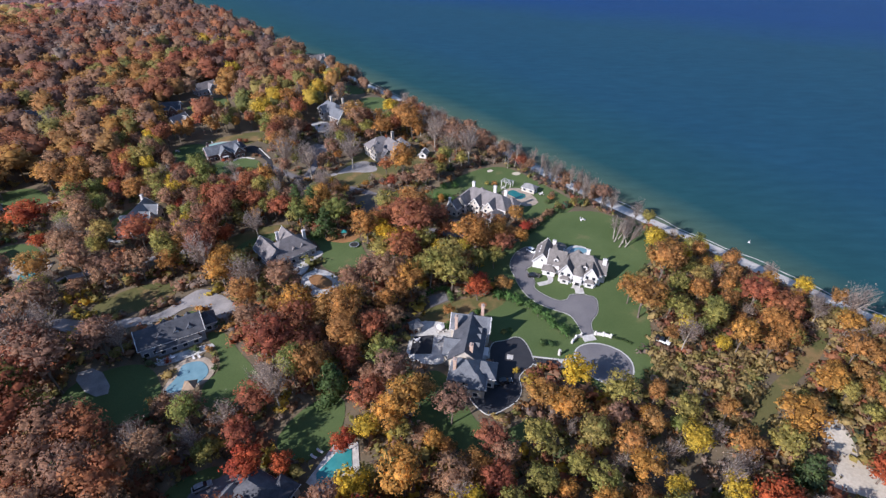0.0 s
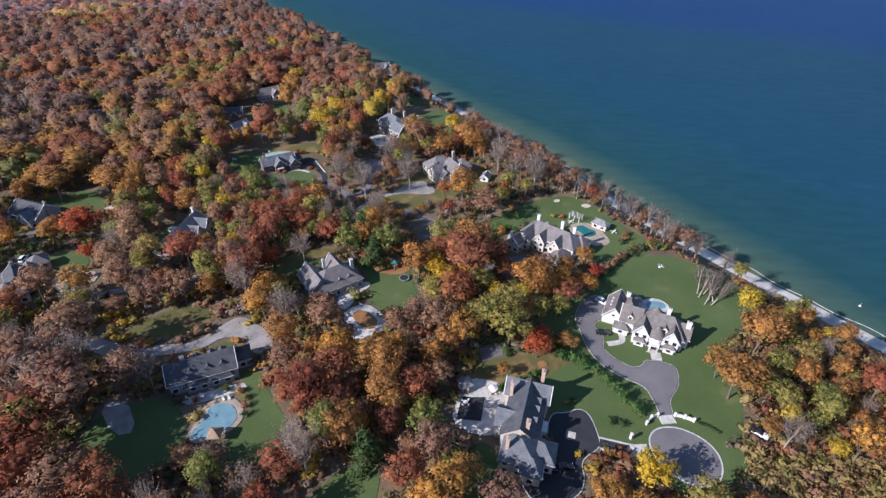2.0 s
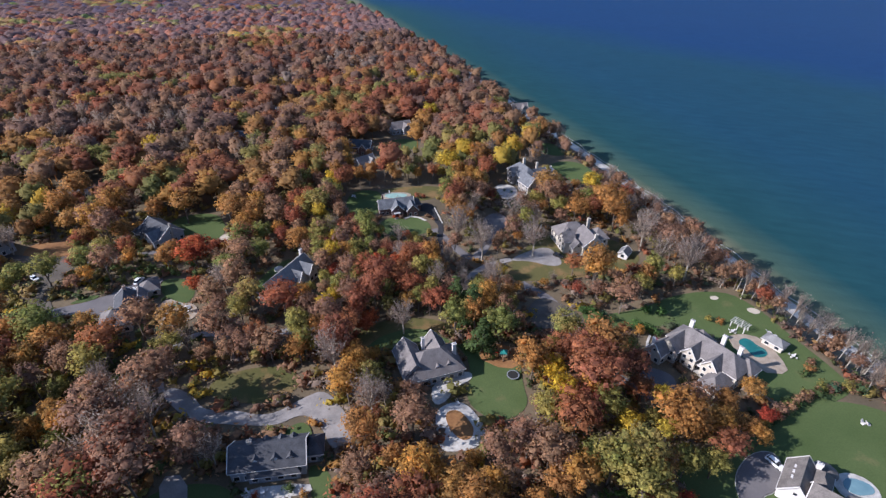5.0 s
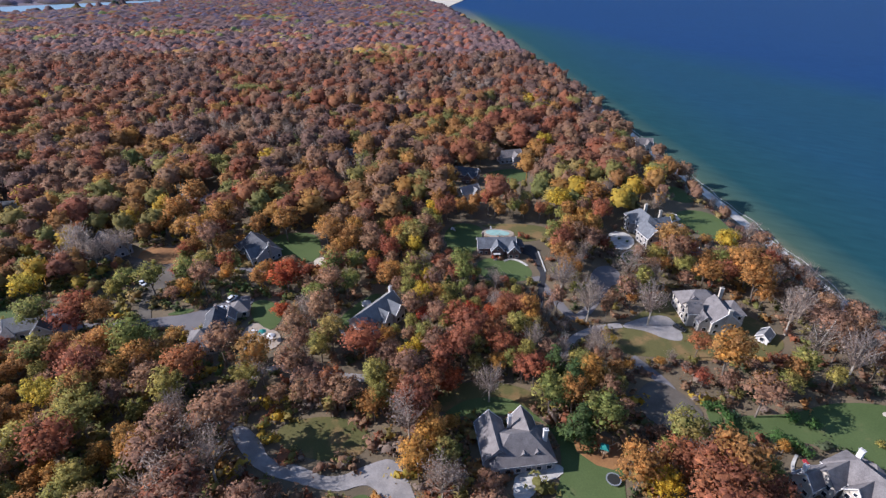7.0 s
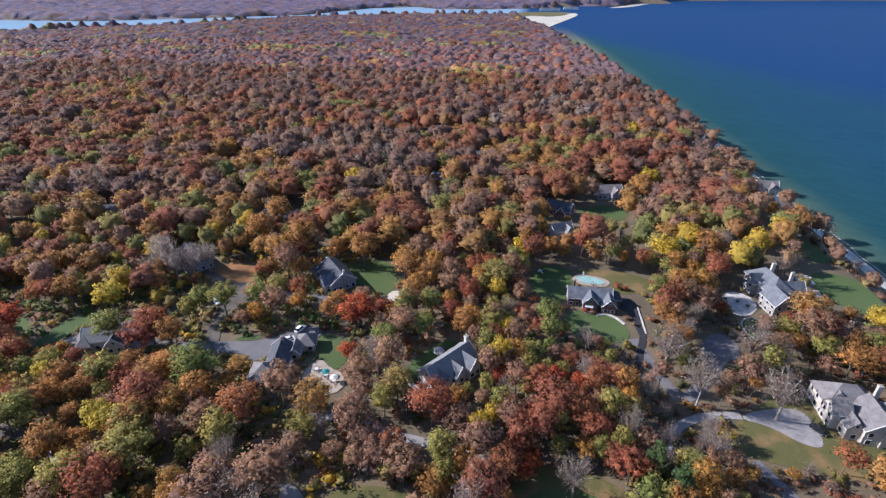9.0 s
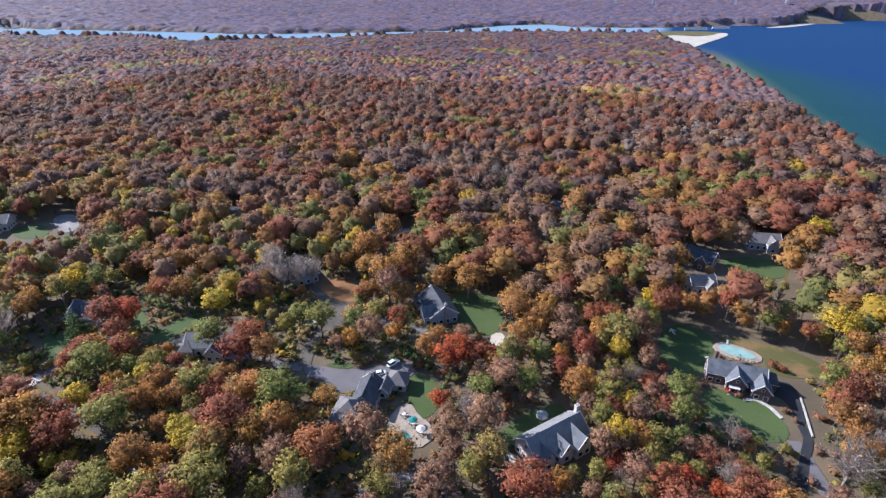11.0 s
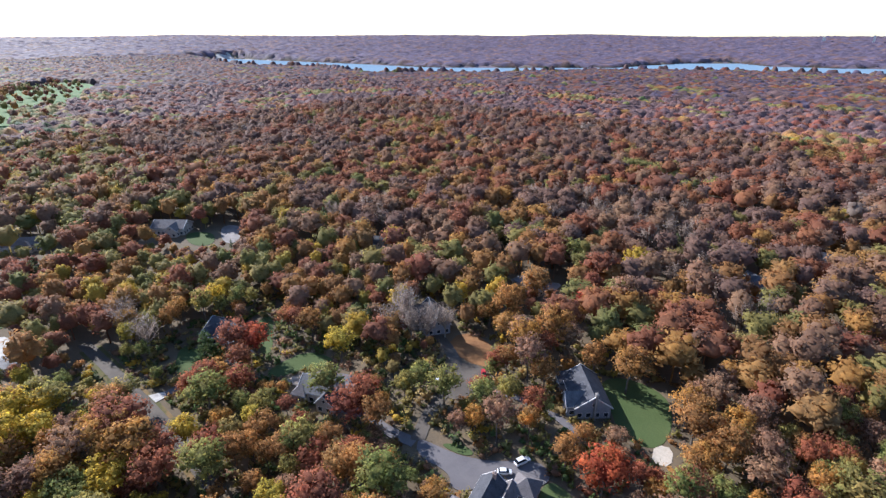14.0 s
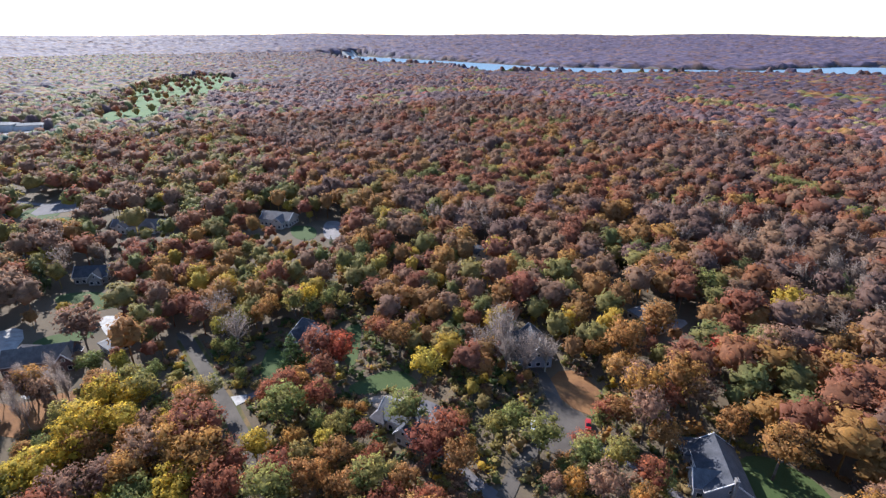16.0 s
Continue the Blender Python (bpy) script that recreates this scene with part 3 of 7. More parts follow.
sheet("swimming_pool", [14.5, 79.6, 22.7, 82.8, 25.0, 80.8, 23.0, 76.5, 16.0, 75.0, 13.4, 76.6], 0.16, M_TEAL, "rectangular swimming pool with teal water", "pool", soft=0)
# the sandy track and clearings near the point
sheet("sandy_track", [137, 16, 142.5, 14.5, 138, 7, 130, 3, 138, -8, 132, -16, 122, 0, 118, 5, 127, 9], 0.06, M_SAND, "pale sandy track", "path", soft=2)
sheet("dry_lawn", [115.4, 24.4, 133.4, 29.9, 152.4, 30.1, 173.5, 34.1, 179.5, 31.6, 164.1, 26.5, 144.7, 26.2, 131.7, 24.1, 119.6, 21.2], 0.035, M_DRYLAWN, "dry brown and olive grass clearing by the bluff", "lawn", margin=1.5)
sheet("lawn", [116, -4, 126, 2, 132, -12, 124, -24, 108, -16], 0.04, M_LAWN, "green lawn beside a sandy track", "lawn", margin=1)
# the house with the green pool
sheet("lawn", [128, 190, 146, 196, 166, 194, 171, 182, 171, 165, 172, 148, 171, 139, 160, 136, 146, 136, 140, 146, 143, 160, 142, 176, 128, 180, 112, 182, 108, 172, 104, 178, 108, 190], 0.04, M_LAWN, "green mown lawn on the bluff's edge", "lawn", margin=2.0)
sheet("forecourt", [116, 160, 119, 156, 116, 150, 112, 146, 104, 150, 106, 158, 112, 162], 0.10, M_ASPHALT, "grey forecourt beside a large house", "driveway", soft=2)
lane("driveway", [106, 152, 98, 164, 94, 180, 96, 200, 88, 216], 4.0, 0.09, M_ASPHALT, "grey asphalt drive under trees", "driveway")
sheet("terrace", [147, 169, 154, 170, 160, 166, 159, 156, 156, 149, 147, 152], 0.11, M_POOLDECK, "pale paved terrace round a pool", "terrace", soft=1)
sheet("swimming_pool", [149.6, 165.4, 152.6, 167.6, 155.4, 166.4, 155.2, 163, 157.0, 160.6, 155.2, 157.6, 150.2, 157.8, 150.6, 162], 0.16, M_DEEPTEAL, "freeform swimming pool with deep green water", "pool", soft=2)
sheet("sand_bunker", [165.5, 181.5, 169.5, 182, 170.8, 178.6, 167, 177.8], 0.09, M_SAND, "pale sand bunker in a lawn", "bunker", soft=2)
sheet("sand_bunker", [157, 191.3, 160.4, 191.6, 160.6, 189.4, 157.6, 189.0], 0.09, M_SAND, "pale sand bunker in a lawn", "bunker", soft=2)
# the house with the covered oval pool
sheet("lawn", [50, 160, 55, 170, 56, 182, 48, 194, 40, 198, 28, 196, 20, 188, 30, 190, 44, 190, 60, 184, 74, 178, 70, 164, 69, 154, 58, 150], 0.04, M_LAWN, "green lawn behind a house", "lawn", margin=1.5)
sheet("dry_lawn", [16, 192, 24, 204, 44, 204, 56, 196, 48, 192, 30, 190], 0.035, M_DRYLAWN, "dry brownish lawn", "lawn", margin=0)
sheet("patio", [42, 169.5, 51, 172.8, 55.5, 172, 54.8, 168.8, 48.4, 166.4, 45, 162, 41.4, 160.6, 40.4, 164], 0.12, M_PAVING, "white paved patio behind a house", "terrace", soft=1)
sheet("pool_deck", [40.5, 158.5, 45, 161, 50.4, 160.4, 54, 150, 52.6, 146, 49, 143.6, 44, 143.6, 39.5, 144.8, 39.4, 151], 0.11, M_PAVING, "white paved surround of an oval pool", "terrace", soft=2)
sheet("pool_cover", [43.0, 157.5, 47.6, 158.2, 50.6, 151, 49.2, 147.2, 46.0, 146.6, 43.4, 151], 0.16, M_LEAFY, "closed pool strewn with brown leaves", "pool", soft=2)
sheet("play_bed", [58, 178.8, 66.4, 184, 73, 180, 75, 173, 67, 170], 0.07, M_LEAFY, "brown bark bed of a play area", "ground", soft=1)
# lane past the hipped houses
lane("road", [-42, 184, -46, 200, -36, 210, -16, 207, 6, 204, 16, 201], 3.2, 0.085, M_GRAVEL, "pale gravel lane between trees", "road", margin=1.0)
# the grey house above the beach
sheet("gravel_court", [88, 233, 98, 238.5, 109.4, 241, 111.5, 234, 110.5, 224.5, 104, 225.5, 98, 231], 0.09, M_GRAVEL, "pale gravel forecourt", "driveway", soft=2)
sheet("dry_lawn", [84, 228, 98, 240, 108, 250, 130, 252, 144, 238, 148, 224, 138, 216, 118, 214, 98, 216, 84, 218], 0.04, M_DRYLAWN, "dry brown grass round a grey house", "lawn", margin=1.0)
lane("driveway", [90, 234, 80, 232, 70, 226, 64, 216], 3.0, 0.085, M_GRAVEL, "pale gravel drive", "driveway")
sheet("turning_place", [83, 190, 84.5, 200, 93, 206, 100.6, 197.5, 103, 189.6, 97, 185.6, 89, 184], 0.09, M_OLDROAD, "worn asphalt turning place", "road", soft=2)
sheet("lawn", [103.7, 192.7, 106.6, 191.9, 107.5, 188.8, 105.7, 185.1, 102.2, 184.5, 103.3, 188.9], 0.11, M_LAWN, "small lawn inside a curved hedge", "lawn", margin=2)
lane("walkway", [122.2, 175.8, 119.4, 172.9, 117.7, 169.8, 117.9, 166.7], 0.8, 0.13, M_PAVING, "thin curved garden path of pale stone", "path")
sheet("flower_bed", [122.7, 174.1, 123.7, 174.4, 124.1, 169.2, 122.9, 168.6], 0.12, M_FLOWERS, "bed of red flowers beside a house", "flower bed", soft=0, margin=1)
# the house with the white court and oval lawn
sheet("court", [103.5, 305, 108, 311, 115.5, 309, 116.8, 300, 111, 292, 105.8, 291.6, 103, 299], 0.09, M_PAVING, "white gravel court before a house", "driveway", soft=1)
sheet("oval_lawn", [105, 286, 110, 291.8, 115, 289.5, 114.8, 284.5, 111.2, 278.8, 106.4, 276.6], 0.08, M_LAWN, "oval bright green lawn with a pale edging", "lawn", soft=2)
kerb("kerb_oval", [105, 286, 110, 291.8, 115, 289.5, 114.8, 284.5, 111.2, 278.8, 106.4, 276.6], 0.5, 0.2, M_COPING, "pale edging of an oval lawn")
sheet("lawn", [147, 333, 160, 337, 169, 331, 170, 318, 169, 304, 164, 296, 154, 303, 147, 314], 0.04, M_LAWN, "bright green lawn above the beach", "lawn", margin=2.5)
sheet("lawn", [150, 362, 162, 372, 166, 362, 167, 346, 155, 346], 0.04, M_LAWN, "green lawn above the beach", "lawn", margin=1)
sheet("terrace", [141, 328, 147.8, 332, 148.4, 324, 142, 321], 0.11, M_PAVING, "white stepped terrace", "terrace", soft=0)
lane("walkway", [146, 318, 145, 308, 144.4, 293, 142, 286], 2.2, 0.12, M_PAVING, "pale paved garden walk", "path")
sheet("turning_place", [84, 262, 90, 276, 98, 278, 101, 270, 96, 260], 0.09, M_ASPHALT, "grey asphalt turning place", "road", soft=2)
lane("road", [92, 262, 84, 250, 78, 242, 72, 240, 64, 262, 62, 268], 4.0, 0.083, M_ASPHALT, "grey asphalt lane under trees", "road", margin=2.5)
# the dark gabled house with the covered pool
sheet("lawn", [22, 296, 22, 310, 28, 321, 42, 317, 41, 304, 38, 292, 32, 284], 0.04, M_LAWN, "green lawn beside a dark house", "lawn", margin=1.5)
sheet("dry_lawn", [40, 318, 58, 320, 76, 316, 78, 306, 66, 300, 58, 300, 58, 312, 44, 315], 0.038, M_DRYLAWN, "dry brownish grass strip", "lawn", margin=1.0)
sheet("pool_deck", [40.2, 306.8, 42.4, 313, 48.4, 313.6, 57.6, 310.6, 56.8, 304.8, 49.5, 302.8], 0.11, M_POOLDECK, "tan paved surround of a pool", "terrace", soft=1)
sheet("pool_cover", [42.8, 308.6, 43.6, 311.6, 48.6, 312.2, 55.8, 309.2, 54.0, 305.6, 46, 305.8], 0.16, M_COVER, "pale green covered swimming pool", "pool", soft=1)
sheet("lawn", [36, 280, 44, 285, 48, 281, 55, 283, 62, 274, 60, 266, 52, 263.5, 38, 267], 0.04, M_LAWN, "green front lawn", "lawn", margin=1.5)
sheet("driveway", [58, 296.5, 66, 297, 66.8, 286, 66.4, 276, 64.0, 276, 63, 286, 58.4, 288.6], 0.09, M_DARKASPH, "dark asphalt drive with pale edges", "driveway", soft=1)
lane("driveway", [65.2, 276, 66, 270, 64, 262, 62, 252, 60, 244], 2.6, 0.088, M_DARKASPH, "dark asphalt drive", "driveway")
lane("kerb_drive", [66.8, 290, 67.2, 280, 67.4, 272], 0.5, 0.2, M_COPING, "pale kerb beside a drive", "kerb")
lane("walkway", [49.5, 281, 53, 283, 57, 281, 60, 277], 1.2, 0.12, M_PAVING, "pale curved garden path", "path")
# the pale hipped house
sheet("lawn", [-21, 232, -15.5, 245, -7, 256, -2, 253, -8, 243, -14, 231], 0.04, M_LAWN, "green lawn beside a pale house", "lawn", margin=2.0)
lane("walkway", [-18, 233, -15.5, 229, -12, 226.5], 1.6, 0.12, M_PAVING, "pale garden path", "path")
# the low house with the garage court
sheet("driveway", [-95, 237, -88, 238.6, -80, 240, -70, 246, -66, 251, -60, 254, -55, 250, -58, 244, -66, 240, -71, 231, -75, 229.5, -78.6, 233.4, -90, 231.6], 0.10, M_ASPHALT, "dark grey asphalt drive and garage court", "driveway", soft=2)
sheet("lawn", [-57, 250, -48, 250, -41, 240, -42, 231, -47, 231, -54, 239], 0.04, M_LAWN, "green lawn behind a house", "lawn", margin=2.0)
sheet("lawn", [-89, 239.4, -82, 244.5, -77, 243.6, -80, 240.4], 0.06, M_LAWN, "small bright lawn beside a drive", "lawn", margin=1)
sheet("terrace", [-51, 236, -45, 231, -40, 230, -36.5, 222, -46, 216, -52, 221, -54, 230], 0.11, M_POOLDECK, "tan paved terrace with garden seats", "terrace", soft=1)
sheet("swimming_pool", [-50, 220, -47.4, 224.2, -43.6, 223, -43.2, 219.2, -47, 217.4], 0.16, M_TEAL, "small green swimming pool", "pool", soft=2)
# road past the white car
lane("road", [-94, 236, -99, 246, -103, 258, -106, 270, -118, 279, -132, 284, -146, 280], 4.5, 0.085, M_OLDROAD, "worn grey asphalt road", "road", margin=1.0)
sheet("turning_place", [-113, 272, -105, 280, -97, 275, -93, 266, -97, 257, -107, 258], 0.095, M_OLDROAD, "worn asphalt turning place", "road", soft=2, margin=1.5)
lane("road", [-94, 235, -104, 233, -118, 232, -130, 226], 4.0, 0.083, M_ASPHALT, "grey asphalt lane", "road", margin=0.5)
sheet("leaf_bank", [-124, 293, -111, 295, -99, 286, -102, 278, -121, 279], 0.05, M_LEAFY, "orange-brown bank of fallen leaves", "ground", soft=1, margin=0)
# the dark house with the square lawn
sheet("lawn", [-66, 299, -60, 309, -44, 309, -37, 294, -37, 280, -49, 279, -54, 287], 0.04, M_LAWN, "green lawn beside a dark house", "lawn", margin=2.0)
sheet("sand_bed", [-39, 283, -34, 285, -32, 277, -37, 275], 0.05, M_SAND, "bare sandy corner of a lawn", "ground", soft=1)
lane("driveway", [-94, 271, -84, 273, -74, 274, -64, 273, -57, 269], 2.8, 0.09, M_ASPHALT, "grey asphalt drive", "driveway", margin=1.0)
# houses beside the western lane
lane("verge", [-226, 185, -206, 185.6, -191, 186, -177, 186.8, -164, 187, -148, 187.4, -124, 186], 7.4, 0.05, M_DRYLAWN, "dry tan verge along a lane", "ground", margin=2.5)
lane("road", [-232, 184.6, -206, 185.8, -191, 186.2, -177, 186.9, -164, 187.1, -148, 187.4, -120, 186], 4.6, 0.085, M_OLDROAD, "brown-grey asphalt road under trees", "road", margin=3.5)
sheet("drive_apron", [-178.4, 189.4, -172.6, 189.6, -173.2, 193.4, -176.4, 194], 0.095, M_PAVING, "pale paved mouth of a drive", "driveway", soft=0, margin=2.0)
lane("driveway", [-174.8, 193.6, -175.2, 200, -176.6, 210, -176.8, 218, -175, 226], 2.8, 0.09, M_ASPHALT, "grey drive to a house", "driveway", margin=2.5)
sheet("lawn", [-179, 200, -192.6, 204, -201.5, 211, -193, 213.5, -182.7, 212, -179, 206], 0.04, M_LAWN, "green lawn under trees", "lawn", margin=5.5)
sheet("lawn", [-172, 228, -169, 231.5, -182, 240, -195.8, 247.7, -196, 240, -184, 233.6], 0.04, M_LAWN, "green lawn behind a dark house", "lawn", margin=5.5)
sheet("lawn", [-160, 222.5, -153.5, 224, -152.4, 231, -146.4, 239.5, -144.5, 243, -150, 245.5, -160.5, 241, -161, 232], 0.04, M_LAWN, "green lawn behind a tan house", "lawn", margin=5.5)
sheet("terrace", [-151.6, 226, -146.4, 224.6, -140.8, 230.6, -141.4, 238.4, -145.4, 237.6], 0.11, M_POOLDECK, "tan paved terrace behind a house", "terrace", soft=1, margin=2.0)
sheet("driveway", [-140, 241, -133, 244, -124.5, 241, -121, 233, -124, 230.6, -127.6, 235, -131, 237, -137, 237.8], 0.09, M_ASPHALT, "dark asphalt drive beside a house", "driveway", soft=1, margin=2.5)
sheet("lawn", [-257.6, 133.8, -261, 141, -255.5, 154.3, -248.6, 155.8, -249, 145, -252.6, 138], 0.04, M_LAWN, "bright green lawn", "lawn", margin=5.5)
sheet("gravel_court", [-248.6, 123, -276, 121, -276, 131.5, -259.4, 132.6], 0.09, M_PAVING, "pale drive before a long house", "driveway", soft=1, margin=3.0)
sheet("driveway", [-258.6, 157.5, -266, 159, -261, 166, -253.7, 164.2, -241, 164, -242, 160], 0.09, M_PAVING, "pale paved drive", "driveway", soft=1, margin=2.0)
sheet("driveway", [-217.6, 132, -224.6, 133.6, -223, 142, -216.4, 139], 0.09, M_PAVING, "pale parking place beside a house", "driveway", soft=1, margin=2.5)
sheet("leaf_bank", [-214, 124, -223, 124, -215.4, 131, -214, 147, -209.4, 148.2, -193.4, 143, -198, 128], 0.05, M_LEAFY, "brown bank of fallen leaves", "ground", soft=1, margin=0)
sheet("lawn", [-290, 142.4, -302.7, 143.7, -291, 164.4, -275.4, 163], 0.04, M_LAWN, "green lawn in the woods", "lawn", margin=3.5)
sheet("lawn", [-431, 131, -421, 144.5, -410, 151.6, -425, 158, -436, 143], 0.05, M_LAWN, "green lawn in far woods", "lawn", margin=4)
sheet("parking_place", [-445.6, 129.5, -475, 140, -473.6, 166, -441, 165.6, -443, 152.7], 0.08, M_ASPHALT, "grey parking place in the woods", "driveway", soft=1, margin=3)
sheet("lawn", [-327.5, 264.7, -317, 279, -294.5, 270, -302, 258.7], 0.05, M_LAWN, "green lawn in the woods", "lawn", margin=4)
sheet("driveway", [-126.5, 341, -133, 350, -131, 355.5, -122, 355.5, -114, 361, -113, 349, -117, 341.6], 0.09, M_GRAVEL, "pale gravel round a low house", "driveway", soft=1, margin=3.0)
# far clearings
sheet("golf_course", [-1176, 263, -1334, 332, -1652, 497, -1491, 568, -1067, 401, -1016, 331, -939, 279, -1027, 250], 0.0, M_FIELD, "bright green golf fairway with trees", "grass", soft=2, margin=4)
sheet("golf_course", [-946, 208, -981, 277, -966, 292, -800, 268, -790, 205], 0.0, M_FIELD, "bright green golf green", "grass", soft=2, margin=4)
sheet("boat_yard", [-900, 78, -896, 142, -750, 152, -745, 104], 0.0, M_GRAVEL, "pale gravel yard before boat sheds", "yard", soft=0, margin=2)
sheet("clearing", [-324, 287, -293, 273, -287, 281, -313, 297], 0.05, M_GRAVEL, "pale sandy clearing in the woods", "ground", soft=2, margin=4)
sheet("lawn", [46, 392, 70, 402, 78, 384, 60, 372, 48, 378], 0.05, M_LAWN, "green lawn in the woods", "lawn", margin=3)
sheet("pool_deck", [135.8, 112.1, 139.3, 115.8, 143.9, 115.5, 146.8, 112.6, 146.5, 108.5, 143.1, 106.3, 137.9, 107.5], 0.11, M_PAVING, "pale paved surround of a small pool", "terrace", soft=1)
sheet("swimming_pool", [138.4, 112.2, 140.8, 114.4, 143.9, 113.5, 146.2, 111.0, 145.0, 108.9, 142.5, 109.0, 139.7, 109.5], 0.16, M_POOL, "small curved swimming pool with pale blue water", "pool", soft=2)
sheet("salt_marsh", [-140, 2240, -66, 2330, 30, 2330, 110, 2440, 134, 2560, 60, 2640, -80, 2600, -150, 2420], 0.0, M_DRYLAWN, "low brown salt marsh behind a sand spit", "marsh", soft=1)
sheet("sand_spit", [-70, 2330, -60, 2000, -24, 1660, -10, 1640, 10, 1740, 40, 1900, 76, 2078, 116, 2270, 146, 2440, 136, 2560, 112, 2520, 90, 2390, 30, 2300, -10, 2330], 0.0, M_SAND, "pale curved sand spit at a harbour mouth", "beach", soft=2)
sheet("sand_bar", [300, 2985, 411, 3070, 560, 3420, 720, 3880, 900, 4380, 780, 4400, 600, 3780, 480, 3420, 380, 3150], 0.0, M_SAND, "far pale sand bar across the water", "beach", soft=2)
sheet("far_field", [-2160, 1860, -2080, 1850, -2010, 1890, -2060, 1950, -2170, 1930], 0.0, M_FIELD, "green field on the far shore", "grass", soft=2)
sheet("lawn", [-470, 130, -452, 150, -430, 146, -440, 124], 0.05, M_LAWN, "green lawn in the woods", "lawn", margin=3)
lane("road", [-500, 118, -470, 140, -452, 158, -430, 176], 5.0, 0.085, M_ASPHALT, "grey road in the woods", "road", margin=3)
sheet("lawn", [-300, 144, -288, 166, -270, 172, -274, 150], 0.05, M_LAWN, "long green lawn in the woods", "lawn", margin=3)


# ---- houses ----
def roof_mesh(l, w, eave, ridge, kind, over=0.45, thick=0.28):
    """A gable or hip roof over a block l long (along x, the ridge) and w wide, as a solid of some thickness."""
    bm = bmesh.new()
    a, b = l / 2 + over, w / 2 + over
    drop = (ridge - eave) / (w / 2) * over
    e = eave - drop
    run = max(a - b, 0.05) if kind == "hip" else a
    top = [bm.verts.new(p) for p in ((-a, -b, e + thick), (a, -b, e + thick), (a, b, e + thick), (-a, b, e + thick), (-run, 0, ridge + thick), (run, 0, ridge + thick))]
    low = [bm.verts.new(p) for p in ((-a, -b, e), (a, -b, e), (a, b, e), (-a, b, e), (-run, 0, ridge), (run, 0, ridge))]
    for s, flip in ((top, False), (low, True)):
        faces = [(0, 1, 5, 4), (2, 3, 4, 5)] + ([(1, 2, 5), (3, 0, 4)] if kind == "hip" else [])
        for f in faces:
            bm.faces.new([s[i] for i in (f[::-1] if flip else f)])
    ring = [(0, 1), (1, 2), (2, 3), (3, 0)] if kind == "hip" else [(0, 1), (1, 5), (5, 2), (2, 3), (3, 4), (4, 0)]
    for i, j in ring:
        bm.faces.new((low[i], low[j], top[j], top[i]))
    bmesh.ops.recalc_face_normals(bm, faces=bm.faces[:])
    return bm


def wall_mesh(l, w, eave, ridge, kind):
    bm = bmesh.new()
    a, b = l / 2, w / 2
    lo = [bm.verts.new(p) for p in ((-a, -b, -0.3), (a, -b, -0.3), (a, b, -0.3), (-a, b, -0.3))]
    hi = [bm.verts.new(p) for p in ((-a, -b, eave), (a, -b, eave), (a, b, eave), (-a, b, eave))]
    if kind == "hip":
        for i in range(4):
            bm.faces.new((lo[i], lo[(i + 1) % 4], hi[(i + 1) % 4], hi[i]))
    else:
        p, q = bm.verts.new((a, 0, ridge)), bm.verts.new((-a, 0, ridge))
        bm.faces.new((lo[0], lo[1], hi[1], hi[0]))
        bm.faces.new((lo[1], lo[2], hi[2], p, hi[1]))
        bm.faces.new((lo[2], lo[3], hi[3], hi[2]))
        bm.faces.new((lo[3], lo[0], hi[0], q, hi[3]))
    return bm


def window_meshes(w, h):
    """Frame with sill, and a pane set back in it; the wall lies at y = 0 and y < 0 is outside."""
    fr = bmesh.new()
    t = 0.13
    rings = [[fr.verts.new((sx * (w / 2 + o), y, sz * (h / 2 + o))) for sx, sz in ((-1, -1), (1, -1), (1, 1), (-1, 1))] for o, y in ((t, 0.02), (t, -0.1), (0, -0.1), (0, 0.02))]
    for r, q in zip(rings, rings[1:]):
        for i in range(4):
            fr.faces.new((r[i], r[(i + 1) % 4], q[(i + 1) % 4], q[i]))
    me = bpy.data.meshes.new("window_frame")
    fr.to_mesh(me)
    fr.free()
    pa = bpy.data.meshes.new("pane")
    bm = box(-w / 2, w / 2, -0.045, 0.02, -h / 2, h / 2)
    bm.to_mesh(pa)
    bm.free()
    pa.materials.append(M_GLASS)
    return me, pa


WINDOWS = {}


def put_window(parent, m, w, h, mat):
    key = (w, h, mat.name)
    if key not in WINDOWS:
        fr, pa = window_meshes(w, h)
        fr.materials.append(mat)
        WINDOWS[key] = (fr, pa)
    f = part("window", WINDOWS[key][0], None, parent)
    f.matrix_basis = m
    part("pane", WINDOWS[key][1], None, f)


def ring_mesh(r, z0, z1, n=20, r1=None):
    bm = bmesh.new()
    r1 = r if r1 is None else r1
    lo = [bm.verts.new((r * math.cos(i * math.tau / n), r * math.sin(i * math.tau / n), z0)) for i in range(n)]
    if r1 < 0.02:
        tip = bm.verts.new((0, 0, z1))
        for i in range(n):
            bm.faces.new((lo[i], lo[(i + 1) % n], tip))
        bm.faces.new(lo[::-1])
        return bm
    hi = [bm.verts.new((r1 * math.cos(i * math.tau / n), r1 * math.sin(i * math.tau / n), z1)) for i in range(n)]
    for i in range(n):
        bm.faces.new((lo[i], lo[(i + 1) % n], hi[(i + 1) % n], hi[i]))
    bm.faces.new(hi)
    bm.faces.new(lo[::-1])
    return bm


